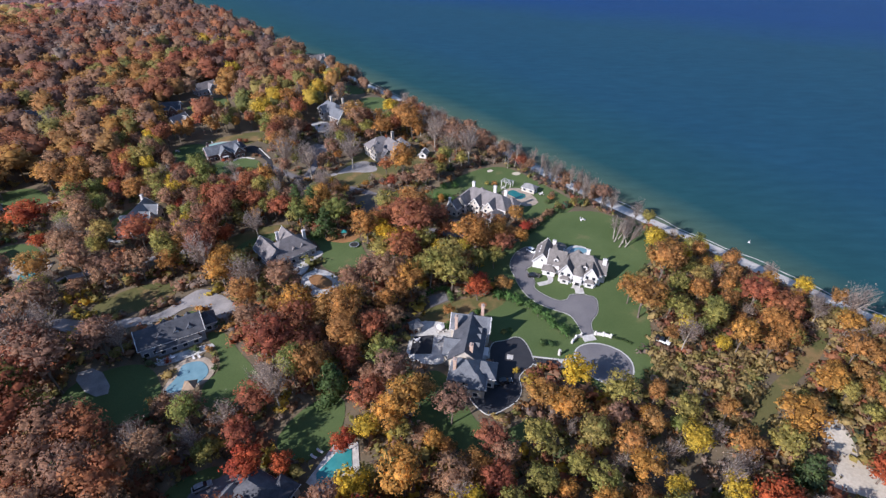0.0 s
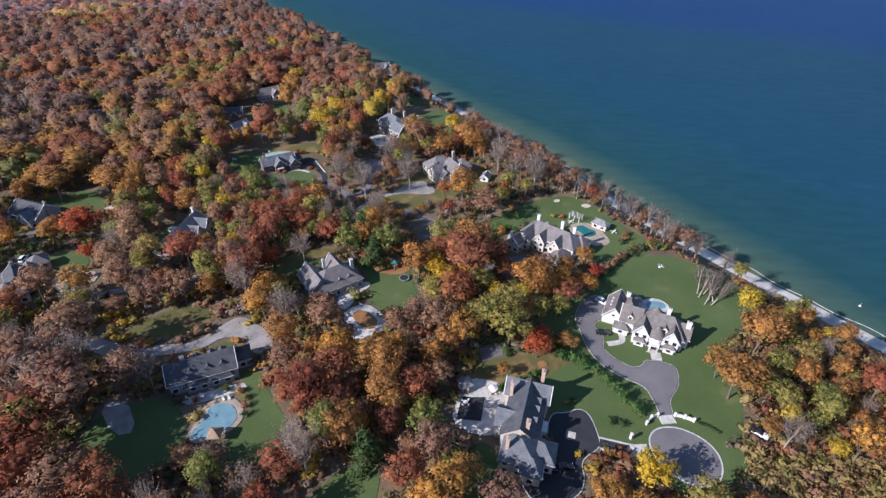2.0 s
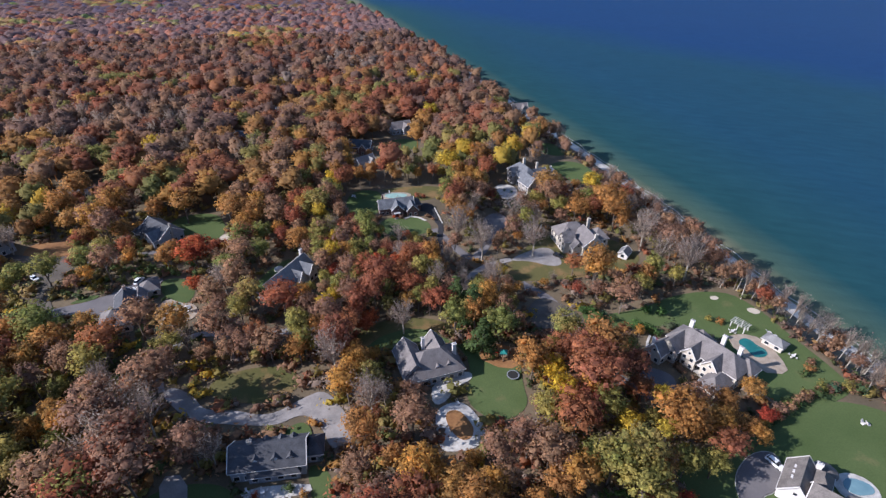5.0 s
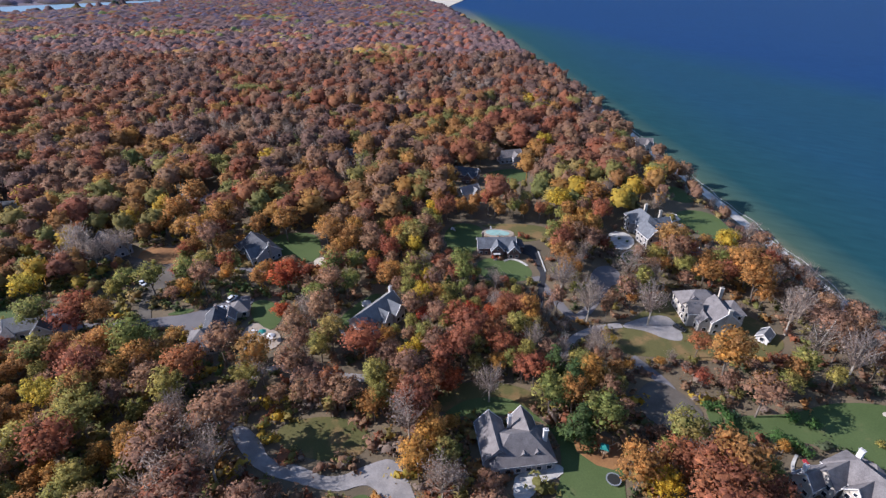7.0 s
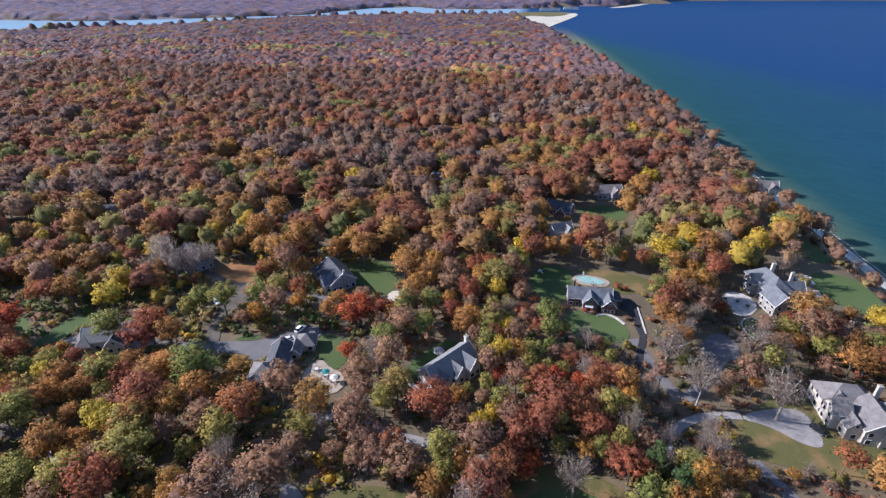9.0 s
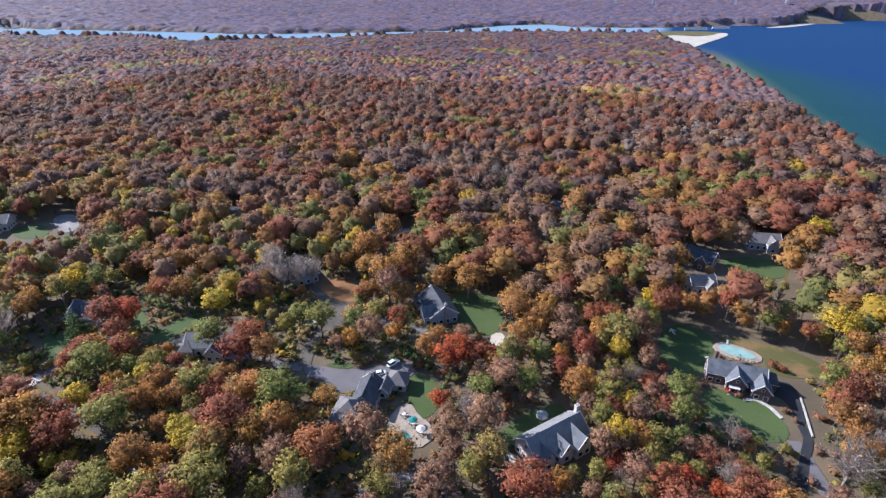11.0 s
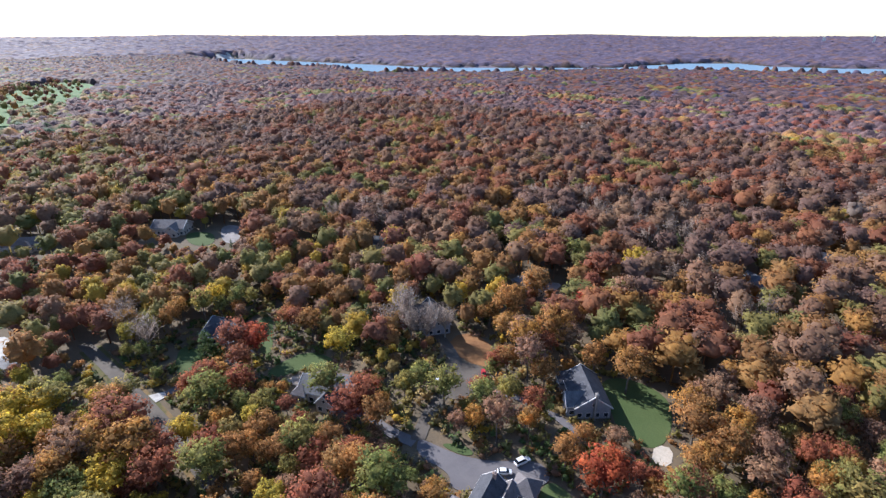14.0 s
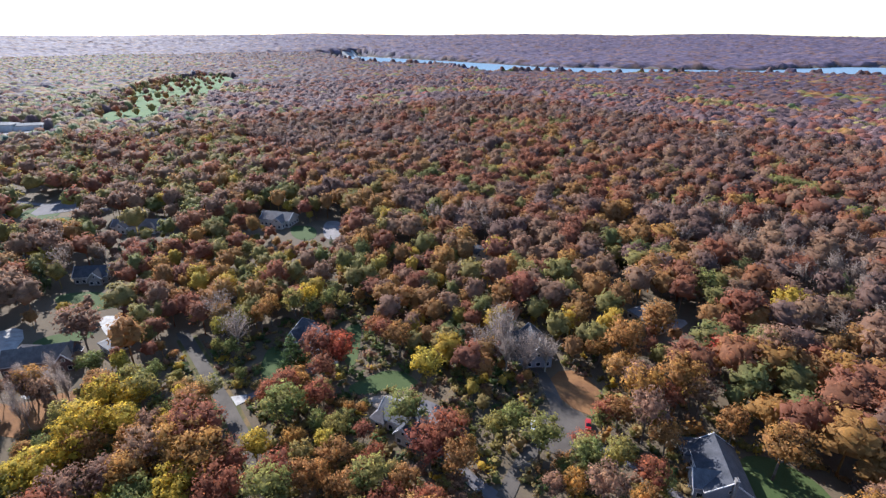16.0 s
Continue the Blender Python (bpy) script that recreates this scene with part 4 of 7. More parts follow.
def house(label, x, y, yaw, blocks, wall, roof, trim=None, chimneys=(), dormers=(), towers=(), doors=(), garages=(), chim_mat=None, skylights=(), roofs=None, size=1.0):
    """blocks: centre x, y, size along x, size along y, eave, ridge, ridge axis, roof kind. chimneys: x, y, size, top.
    dormers: x, y, facing in degrees, base height. towers: x, y, radius, eave, tip. doors, garages: x, y, facing."""
    trim = trim or M_WHITE
    root = thing("house", pose(x, y, 0, 0, 0, yaw), label, "house")
    root.scale = (size, size, size)
    foot = []
    for cx, cy, sx, sy, eave, ridge, axis, kind in blocks:
        foot.append((cx - sx / 2, cx + sx / 2, cy - sy / 2, cy + sy / 2))
        c = math.cos(radians(yaw)), math.sin(radians(yaw))
    for cx, cy, r, eave, tip in towers:
        foot.append((cx - r, cx + r, cy - r, cy + r))
    for a, b, d, e in foot:
        q = [(a, d), (b, d), (b, e), (a, e)]
        CLEAR.append(([(x + size * (px * c[0] - py * c[1]), y + size * (px * c[1] + py * c[0])) for px, py in q], 4.0))
    for n, (cx, cy, sx, sy, eave, ridge, axis, kind) in enumerate(blocks):
        l, w = (sx, sy) if axis == "x" else (sy, sx)
        m = pose(cx, cy, 0, 0, 0, 0 if axis == "x" else 90)
        wl = part("wall", wall_mesh(l, w, eave, ridge, kind), wall, root)
        wl.matrix_basis = m
        rf = part("roof", roof_mesh(l, w, eave, ridge, kind), roofs[n] if roofs else roof, root)
        rf.matrix_basis = m
        for side in (-1, 1):
            gt = part("gutter", box(-l / 2 - 0.5, l / 2 + 0.5, side * (w / 2 + 0.47) - 0.06, side * (w / 2 + 0.47) + 0.06, eave - 0.42, eave - 0.2), trim, root)
            gt.matrix_basis = m
        if kind == "gable" and l > 5:
            slope = math.atan2(ridge - eave, w / 2)
            run = (w / 2 + 0.45) / math.cos(slope)
            for end in (-1, 1):
                ex = end * (l / 2 + 0.5)
                hidden = any(j != n and (j >= len(blocks) or blocks[j][5] > ridge - 1.5) and a < cx + (ex if axis == "x" else 0) < b and d < cy + (0 if axis == "x" else ex) < e for j, (a, b, d, e) in enumerate(foot))
                if hidden:
                    continue
                bb = bmesh.new()
                for side in (-1, 1):
                    box_into(bb, ex - 0.1, ex + 0.1, 0, run, -0.24, 0.1, pose(0, 0, ridge + 0.27) @ pose(0, 0, 0, 0, 0, 0 if side > 0 else 180) @ pose(0, 0, 0, -math.degrees(slope)) if side > 0 else pose(0, 0, ridge + 0.27) @ pose(0, 0, 0, math.degrees(slope)) @ Matrix.Scale(-1, 4, (0, 1, 0)))
                bmesh.ops.recalc_face_normals(bb, faces=bb.faces[:])
                bd = part("bargeboard", bb, trim, root)
                bd.matrix_basis = m
        storeys = [1.5, 4.3] if eave > 5.0 else [1.55]
        for side in range(4):
            along_x = side % 2 == 0
            size, depth = (sx, sy) if along_x else (sy, sx)
            count = max(int(size / 2.7), 1)
            turn = (0, 90, 180, 270)[side]
            for k in range(count):
                s = (k + 0.5) / count * size - size / 2
                wx, wy = (Matrix.Rotation(radians(turn), 2) @ Vector((s, -depth / 2)))
                px, py = cx + wx, cy + wy
                ox, oy = (Matrix.Rotation(radians(turn), 2) @ Vector((s, -depth / 2 - 0.7)))
                for z in storeys:
                    if any(j != n and (j >= len(blocks) or blocks[j][4] > z) and a - 0.4 < cx + ox < b + 0.4 and d - 0.4 < cy + oy < e + 0.4 for j, (a, b, d, e) in enumerate(foot)):
                        continue
                    put_window(root, pose(px, py, z, 0, 0, turn), 1.25 if eave > 5 else 1.4, 1.5, trim)
            gable_end = kind == "gable" and ((axis == "x") != along_x)
            if gable_end and ridge - eave > 2.6:
                wx, wy = (Matrix.Rotation(radians(turn), 2) @ Vector((0, -depth / 2)))
                ox, oy = (Matrix.Rotation(radians(turn), 2) @ Vector((0, -depth / 2 - 0.7)))
                if not any(j != n and a < cx + ox < b and d < cy + oy < e for j, (a, b, d, e) in enumerate(foot)):
                    put_window(root, pose(cx + wx, cy + wy, eave + 0.9, 0, 0, turn), 0.9, 1.0, trim)
    for cx, cy, r, eave, tip in towers:
        t = part("turret", ring_mesh(r, -0.3, eave), wall, root)
        t.matrix_basis = pose(cx, cy, 0)
        tr = part("turret_roof", ring_mesh(r + 0.45, eave - 0.1, tip, r1=0.0), roof, root)
        tr.matrix_basis = pose(cx, cy, 0)
        for k in range(7):
            a = k * 360 / 7
            for z in (1.6, 4.4):
                if z < eave - 1:
                    put_window(root, pose(cx + r * math.sin(radians(a)), cy - r * math.cos(radians(a)), z, 0, 0, a), 1.0, 1.6, trim)
    for cx, cy, s, top in chimneys:
        bm = box(-s / 2, s / 2, -s * 0.35, s * 0.35, 0, top)
        box_into(bm, -s / 2 - 0.12, s / 2 + 0.12, -s * 0.35 - 0.12, s * 0.35 + 0.12, top, top + 0.22)
        ch = part("chimney", bm, chim_mat or M_CHIMBRICK, root)
        ch.matrix_basis = pose(cx, cy, 0)
        for k in (-1, 1):
            pot = part("chimney_pot", ring_mesh(0.16, 0, 0.6, 8, 0.12), M_STONE, ch)
            pot.matrix_basis = pose(k * s * 0.25, 0, top + 0.2)
    for cx, cy, face, z in dormers:
        m = pose(cx, cy, 0, 0, 0, face)
        bm = wall_mesh(3.2, 1.9, z + 1.5, z + 2.4, "gable")
        for v in bm.verts:
            if v.co.z < 0:
                v.co.z = z - 1.2
        dm = part("dormer", bm, trim, root)
        dm.matrix_basis = m @ pose(0, 1.6, 0, 0, 0, 90)
        dr = part("dormer_roof", roof_mesh(3.2, 1.9, z + 1.5, z + 2.4, "gable", 0.22, 0.14), roof, root)
        dr.matrix_basis = m @ pose(0, 1.6, 0, 0, 0, 90)
        put_window(root, m @ pose(0, 0, z + 0.75), 0.9, 1.1, trim)
    for dx, dy, face in doors:
        m = pose(dx, dy, 0, 0, 0, face)
        bm = box(-0.85, 0.85, -0.12, 0.05, 0.25, 2.5)
        d = part("door", bm, M_DARKASPH, root)
        d.matrix_basis = m
        st = box(-1.6, 1.6, -1.6, 0.05, -0.1, 0.25)
        box_into(st, -2.0, 2.0, -2.2, -1.6, -0.1, 0.13)
        s = part("step", st, M_PAVING, root)
        s.matrix_basis = m
        pb = bmesh.new()
        for k in (-1.35, 1.35):
            for i in range(1):
                box_into(pb, k - 0.14, k + 0.14, -1.5, -1.22, 0.25, 2.95)
        box_into(pb, -1.75, 1.75, -1.75, 0.05, 2.95, 3.25)
        p = part("porch", pb, trim, root)
        p.matrix_basis = m
    for gx, gy, face in garages:
        m = pose(gx, gy, 0, 0, 0, face)
        for k in (-1.6, 1.6):
            bm = box(k - 1.35, k + 1.35, -0.06, 0.05, 0.05, 2.35)
            for i in range(4):
                box_into(bm, k - 1.25, k + 1.25, -0.09, 0.0, 0.12 + i * 0.56, 0.56 + i * 0.56)
            g = part("garage_door", bm, M_WHITE, root)
            g.matrix_basis = m
    for sx_1, sy_1, sz_1, tilt in skylights:
        s = part("skylight", box(-0.5, 0.5, -0.6, 0.6, 0, 0.12), M_WHITE, root)
        s.matrix_basis = pose(sx_1, sy_1, sz_1, tilt)
    return root


house("large white house with a grey-brown shingle roof and gables", 128.6, 101.4, -54, [
    (3, 1.2, 17, 9.6, 5.4, 10.8, "x", "hip"), (-7.4, 2.4, 7, 8, 4.8, 9.6, "x", "gable"), (-13.6, 6.2, 7.6, 12, 3.6, 8.0, "y", "gable"),
    (-2.6, -3.0, 5.4, 6.2, 5.2, 9.2, "y", "gable"), (7.5, -2.4, 5.4, 6, 5.2, 9.2, "y", "gable"), (11.4, 2.2, 3.4, 6.6, 4.6, 8.6, "x", "gable"), (-9.8, -2.2, 5.2, 3.4, 2.8, 4.4, "x", "hip"),
    (-2.6, -6.5, 3.4, 1.4, 2.7, 3.6, "x", "hip"), (7.5, -5.8, 3.4, 1.4, 2.7, 3.6, "x", "hip"), (-9.0, 9.4, 5.0, 7.0, 4.4, 7.4, "y", "hip")],
    M_WHITE, M_ROOF_GREY, chimneys=((11.9, 1.6, 1.6, 10.0), (4.6, 4.9, 1.4, 11.0), (-10.6, 12.6, 1.5, 7.4)), towers=((2.6, -4.0, 2.6, 5.3, 9.4), (0.6, 6.2, 3.7, 5.4, 9.6), (-8.6, 15.4, 3.0, 3.3, 5.2)),
    dormers=((-7.6, -0.8, 0, 5.6), (4.6, -3.2, 0, 6.2)), doors=((2.6, -6.7, 0),), garages=((-13.6, 0.2, 0),), chim_mat=M_WHITE, skylights=((-15.4, 6.4, 6.1, 0), (-15.4, 8.6, 6.1, 0), (-15.4, 4.2, 6.1, 0)), size=0.9)
house("large stone house with slate-grey roofs and brick chimneys", 71, 91.2, 45, [
    (0, 0, 17, 9.6, 5.8, 9.9, "x", "gable"), (7.6, 0.3, 6, 12, 5.8, 9.6, "y", "gable"), (-11.2, -1.2, 9, 9.4, 5.2, 9.0, "x", "hip"),
    (-9.6, -6.6, 6, 6, 4.6, 7.6, "y", "hip"), (-2.6, 4.6, 7, 4.5, 5.0, 8.2, "y", "gable"), (-14.5, -4.6, 5, 5, 4.4, 7.4, "x", "hip")],
    M_CREAM, M_ROOF_SLATE, chimneys=((10.8, -3.0, 1.4, 11.4), (-6.6, -1.8, 1.4, 10.8), (-12.6, 2.2, 1.3, 10.2), (4.4, 4.6, 1.2, 11.2)),
    dormers=((1.2, -3.6, 0, 5.6), (-2.6, -3.6, 0, 5.6), (4.0, -3.6, 0, 5.6)), doors=((-1.0, -4.8, 0),), roofs=[M_ROOF_DARK, M_ROOF_SLATE, M_ROOF_SLATE, M_ROOF_SLATE, M_ROOF_SLATE, M_ROOF_SLATE])
house("long low house with dark slate roof and white walls", -5.8, 151, -4, [
    (0, 0, 19, 9.4, 4.4, 8.2, "x", "gable"), (1.5, -4.4, 13, 2.6, 2.9, 4.2, "x", "hip"), (11.2, 1.6, 5, 6, 3.6, 6.2, "x", "hip")],
    M_GREYWALL, M_ROOF_DARK, dormers=((-5, 3.4, 180, 4.6), (-1, 3.4, 180, 4.6), (3, 3.4, 180, 4.6), (6.2, 3.4, 180, 4.6), (-3, -3.4, 0, 4.4), (2, -3.4, 0, 4.4), (6, -3.4, 0, 4.4)),
    chimneys=((-4.5, 0.3, 1.1, 9.3),), chim_mat=M_STONE)
house("large pale stucco house with a mauve-grey hipped roof", 132.5, 160, -68, [
    (0, 0, 27, 10.5, 6.0, 10.6, "x", "hip"), (-9.5, -6.0, 7, 9, 5.6, 9.4, "y", "gable"), (-2.5, -5.0, 5.5, 6, 5.8, 9.2, "y", "gable"), (5.5, -5.2, 6, 6, 5.8, 9.4, "y", "gable"),
    (9.4, -9.6, 7, 11, 3.8, 6.6, "y", "hip"), (-11.5, -12.0, 6, 7, 4.6, 8.0, "y", "gable"), (12, 4.2, 7, 6, 5.2, 8.6, "y", "hip"), (-6, 5.2, 8, 5, 5.2, 8.6, "y", "hip")],
    M_CREAM, M_ROOF_MAUVE, chimneys=((-9.5, 2.6, 1.4, 12.0), (2.2, 4.4, 1.4, 12.0), (-13.0, -14.8, 1.1, 9.6), (8.6, 4.0, 1.3, 11.6)), doors=((1.5, -5.4, 0),), chim_mat=M_WHITE, size=0.9)
house("small hipped pool house with a grey roof", 160.9, 161.8, -68, [(0, 0, 6.6, 4.0, 2.6, 4.0, "x", "hip")], M_CREAM, M_ROOF_LIGHT)
house("large cream house with a mauve-grey hipped roof and front gable", 122.6, 238.6, 0, [
    (-1, 4.6, 14.5, 10.5, 5.8, 10.2, "x", "hip"), (3.2, -4.4, 10, 11.5, 5.8, 10.0, "y", "gable"), (9.2, -1.2, 6.5, 8.4, 6.0, 9.2, "x", "hip"), (-5.8, -2.0, 5, 6, 6.2, 9.2, "x", "gable"), (-3.4, -6.2, 4.6, 5, 4.6, 7.2, "y", "gable")],
    M_CREAM, M_ROOF_MAUVE, chimneys=((6.6, 3.6, 1.3, 11.6), (3.4, -10.3, 1.3, 11.4)), dormers=((-4.2, 1.6, 0, 6.6),), chim_mat=M_CREAM)
house("small white garden shed with a pale roof", 139.8, 226, 42, [(0, 0, 5.4, 4.0, 2.2, 3.8, "x", "gable")], M_WHITE, M_ROOF_LIGHT)
house("grey-roofed house with a white terrace on a lawn", 43, 176.5, 8, [
    (0, -1, 17.5, 12.0, 3.9, 8.9, "x", "hip"), (-6.6, 2.0, 7.5, 13, 3.9, 8.0, "y", "gable"), (3.0, 4.0, 7, 9, 3.9, 8.4, "y", "gable")],
    M_GREYWALL, M_ROOF_MAUVE, chimneys=((7.4, -1.2, 1.2, 9.4), (-1.0, 5.6, 1.0, 8.8)), chim_mat=M_WHITE, dormers=((0.4, -5.4, 0, 3.9), (4.2, -5.4, 0, 3.9)))
house("stone house with blue-grey slate roofs and steep gables", 123.6, 309.6, 12, [
    (0, 2, 10, 19, 6.0, 10.6, "y", "hip"), (-4.0, -10.5, 7.5, 10, 5.6, 9.8, "y", "gable"), (6.6, -2.6, 8.5, 7, 5.4, 9.0, "x", "gable"), (-5.2, 4.2, 4.4, 5.4, 5.6, 9.2, "x", "gable")],
    M_STONE, M_ROOF_SLATE, chimneys=((3.0, 6.6, 1.4, 12.4), (7.8, 0.6, 1.2, 11.2)), chim_mat=M_CREAM)
house("small slate-roofed garden pavilion", 139.8, 284, 15, [(0, 0, 5.6, 4.6, 2.8, 5.2, "x", "hip")], M_STONE, M_ROOF_SLATE)
house("dark brick house with grey gables", 46.4, 290.2, 2, [
    (0.4, 0.6, 19.5, 8.6, 4.6, 8.2, "x", "gable"), (0.4, -3.8, 6.4, 6, 4.4, 7.8, "y", "gable"), (8.6, -4.4, 6.0, 7.4, 4.0, 7.2, "y", "gable"), (12.0, 2.2, 5.2, 6.6, 3.8, 6.4, "x", "hip")],
    M_BRICK, M_ROOF_DARK, chimneys=((-6.5, 3.6, 0.9, 9.4),), chim_mat=M_BRICK, doors=((-0.2, -6.9, 0),), roofs=[M_ROOF_SLATE, M_ROOF_SLATE, M_ROOF_SLATE, M_ROOF_DARK], size=0.9)
house("pale house with a long grey roof and cross gables", -4, 236.4, 55, [
    (0, 0, 20, 9.2, 4.6, 8.4, "x", "gable"), (5.6, -4.2, 5.4, 6.5, 4.4, 7.6, "y", "gable"), (-0.2, -3.8, 4.6, 5.6, 4.2, 7.2, "y", "gable"), (-6.4, -3.6, 4.6, 5.0, 4.2, 7.0, "y", "gable")],
    M_WHITE, M_ROOF_LIGHT, chimneys=((10.4, 1.4, 1.3, 9.8),), chim_mat=M_WHITE, roofs=[M_ROOF_LIGHT, M_ROOF_SLATE, M_ROOF_SLATE, M_ROOF_SLATE])
house("tan house with a hipped roof and garage wing", -64.2, 226.4, 14, [
    (-1.5, -4.6, 9.6, 10, 4.0, 7.6, "y", "hip"), (1.6, 4.4, 7.4, 11, 3.8, 7.0, "y", "gable"), (9.4, 13.2, 6.4, 6.4, 3.2, 5.8, "x", "hip"), (6.0, 8.4, 4.0, 5.6, 3.0, 5.0, "y", "gable")],
    M_CREAM, M_ROOF_MAUVE, chimneys=((2.0, 8.4, 0.9, 8.4),), roofs=[M_ROOF_MAUVE, M_ROOF_DARK, M_ROOF_MAUVE, M_ROOF_MAUVE])
house("dark-roofed grey house beside a square lawn", -64.2, 287, -47, [
    (0, 0, 17, 11.5, 4.5, 8.6, "x", "gable"), (4.2, -5.0, 6, 6.2, 4.4, 7.6, "y", "gable"), (-8.6, -3.6, 6.4, 7.5, 3.4, 6.4, "x", "hip")],
    M_GREYWALL, M_ROOF_DARK, chimneys=((8.9, 0.4, 1.1, 10.0),), chim_mat=M_STONE, roofs=[M_ROOF_DARK, M_ROOF_SLATE, M_ROOF_DARK])
house("grey house with a steep white gable behind bare trees", -136, 289, -32, [
    (0, 0, 16, 10, 4.4, 9.0, "x", "gable"), (-4.0, -4.8, 6, 6, 4.4, 8.4, "y", "gable"), (4.6, -4.4, 5, 5, 4.2, 7.6, "y", "gable")],
    M_GREYWALL, M_ROOF_DARK, chimneys=((5.2, 1.0, 1.1, 10.2),), chim_mat=M_STONE)
house("low house with a pale flat-pitched roof in the woods", -125, 345.5, -10, [(0, 0, 13, 9, 3.4, 4.8, "x", "hip"), (7.4, -3, 5, 6, 3.0, 4.2, "y", "hip")], M_CREAM, M_ROOF_LIGHT)
house("tan house with dark gables under trees", -133.4, 229.6, 24, [
    (0, 0, 13, 9, 4.2, 7.6, "x", "gable"), (5.2, -4.8, 6, 6, 3.8, 6.8, "y", "gable"), (-5.8, -2.6, 5, 6.4, 3.4, 5.8, "x", "hip")], M_CREAM, M_ROOF_MAUVE, roofs=[M_ROOF_LIGHT, M_ROOF_DARK, M_ROOF_MAUVE])
house("dark-roofed house behind a red tree", -190.5, 225.4, 8, [(0, 0, 18, 9.6, 4.6, 8.2, "x", "gable"), (-5.0, -4.4, 6, 5.6, 4.2, 7.2, "y", "gable")], M_STONE, M_ROOF_DARK)
house("long brown-grey roofed house beside a bright lawn", -237.5, 139, 70, [(0, 0, 22, 10, 4.4, 8.0, "x", "gable"), (-7, 4, 7, 8, 4.0, 7.0, "y", "hip"), (9.4, -2.6, 6, 9, 4.0, 7.4, "y", "gable")], M_BRICK, M_ROOF_MAUVE, roofs=[M_ROOF_GREY, M_ROOF_GREY, M_ROOF_DARK])
house("low outbuilding with a pale nearly flat roof", -234, 161.4, 20, [(0, 0, 8.4, 7.4, 3.0, 3.7, "x", "hip")], M_CREAM, M_ROOF_LIGHT)
house("dark-roofed house in the woods above a lawn", -309, 160, 62, [(0, 0, 15, 9, 4.0, 7.6, "x", "gable"), (3, -4, 6, 6, 3.8, 6.8, "y", "gable")], M_STONE, M_ROOF_DARK)
house("long low house with a mauve roof in the woods", -373, 188.6, 54, [(0, 0, 31, 9, 4.0, 7.4, "x", "gable"), (-9, -4, 6, 6, 3.8, 6.8, "y", "gable"), (8, -3.6, 7, 6, 3.6, 6.4, "y", "hip")], M_WHITE, M_ROOF_MAUVE)
house("hipped house with dark slate roofs beside a pool", 0.6, 80, -62, [
    (0, 0, 13, 9, 4.4, 8.2, "x", "hip"), (-5.4, -4.4, 5, 5, 4.0, 6.8, "y", "gable"), (4.0, 3.8, 5.4, 5, 4.0, 6.8, "y", "hip")], M_CREAM, M_ROOF_DARK, roofs=[M_ROOF_DARK, M_ROOF_SLATE, M_ROOF_DARK])
# half-hidden houses further along the shore and in the woods
for label, hx, hy, ha, hs, wl_, rf_ in (
        ("grey house half hidden among trees", 66, 414, 14, 15, M_GREYWALL, M_ROOF_MAUVE), ("brown house half hidden among trees", 36, 381, -20, 14, M_BRICK, M_ROOF_DARK),
        ("pale house half hidden among trees", 36, 352, 30, 11, M_WHITE, M_ROOF_LIGHT), ("white house among trees by the shore", 150, 560, 8, 14, M_WHITE, M_ROOF_LIGHT),
        ("pinkish house among trees by the shore", 118, 735, 20, 20, M_CREAM, M_ROOF_MAUVE), ("white house above the beach", 120, 650, -8, 13, M_WHITE, M_ROOF_LIGHT),
        ("pale house above the far beach", 84, 1005, 10, 22, M_WHITE, M_ROOF_LIGHT), ("tan house among shore trees", 150, 470, 5, 16, M_CREAM, M_ROOF_MAUVE),
        ("tan house among shore trees", 166, 440, 0, 12, M_CREAM, M_ROOF_MAUVE), ("long house with a mauve roof in the woods", -335, 262, 40, 20, M_CREAM, M_ROOF_MAUVE),
        ("pale house in the woods", -18, 472, 30, 12, M_WHITE, M_ROOF_LIGHT), ("white house in far woods", -160, 560, 10, 13, M_WHITE, M_ROOF_LIGHT),
        ("grey house under bare trees", -40, 415, -30, 13, M_GREYWALL, M_ROOF_SLATE), ("white house in the woods", -215, 330, 15, 12, M_WHITE, M_ROOF_SLATE)):
    house(label, hx, hy, ha, [(0, 0, hs, hs * 0.6, 4.6, 8.0, "x", "gable"), (hs * 0.2, -hs * 0.3, hs * 0.34, hs * 0.4, 4.4, 7.4, "y", "gable")], wl_, rf_)


# ---- trees ----
PHI = (1 + 5 ** 0.5) / 2
ICO_V = np.array([(-1, PHI, 0), (1, PHI, 0), (-1, -PHI, 0), (1, -PHI, 0), (0, -1, PHI), (0, 1, PHI), (0, -1, -PHI), (0, 1, -PHI), (PHI, 0, -1), (PHI, 0, 1), (-PHI, 0, -1), (-PHI, 0, 1)], float)
ICO_V /= np.linalg.norm(ICO_V[0])
ICO_F = np.array([(0, 11, 5), (0, 5, 1), (0, 1, 7), (0, 7, 10), (0, 10, 11), (1, 5, 9), (5, 11, 4), (11, 10, 2), (10, 7, 6), (7, 1, 8), (3, 9, 4), (3, 4, 2), (3, 2, 6), (3, 6, 8), (3, 8, 9), (4, 9, 5), (2, 4, 11), (6, 2, 10), (8, 6, 7), (9, 8, 1)])


def unit(v):
    return v / np.maximum(np.linalg.norm(v, axis=-1, keepdims=True), 1e-9)


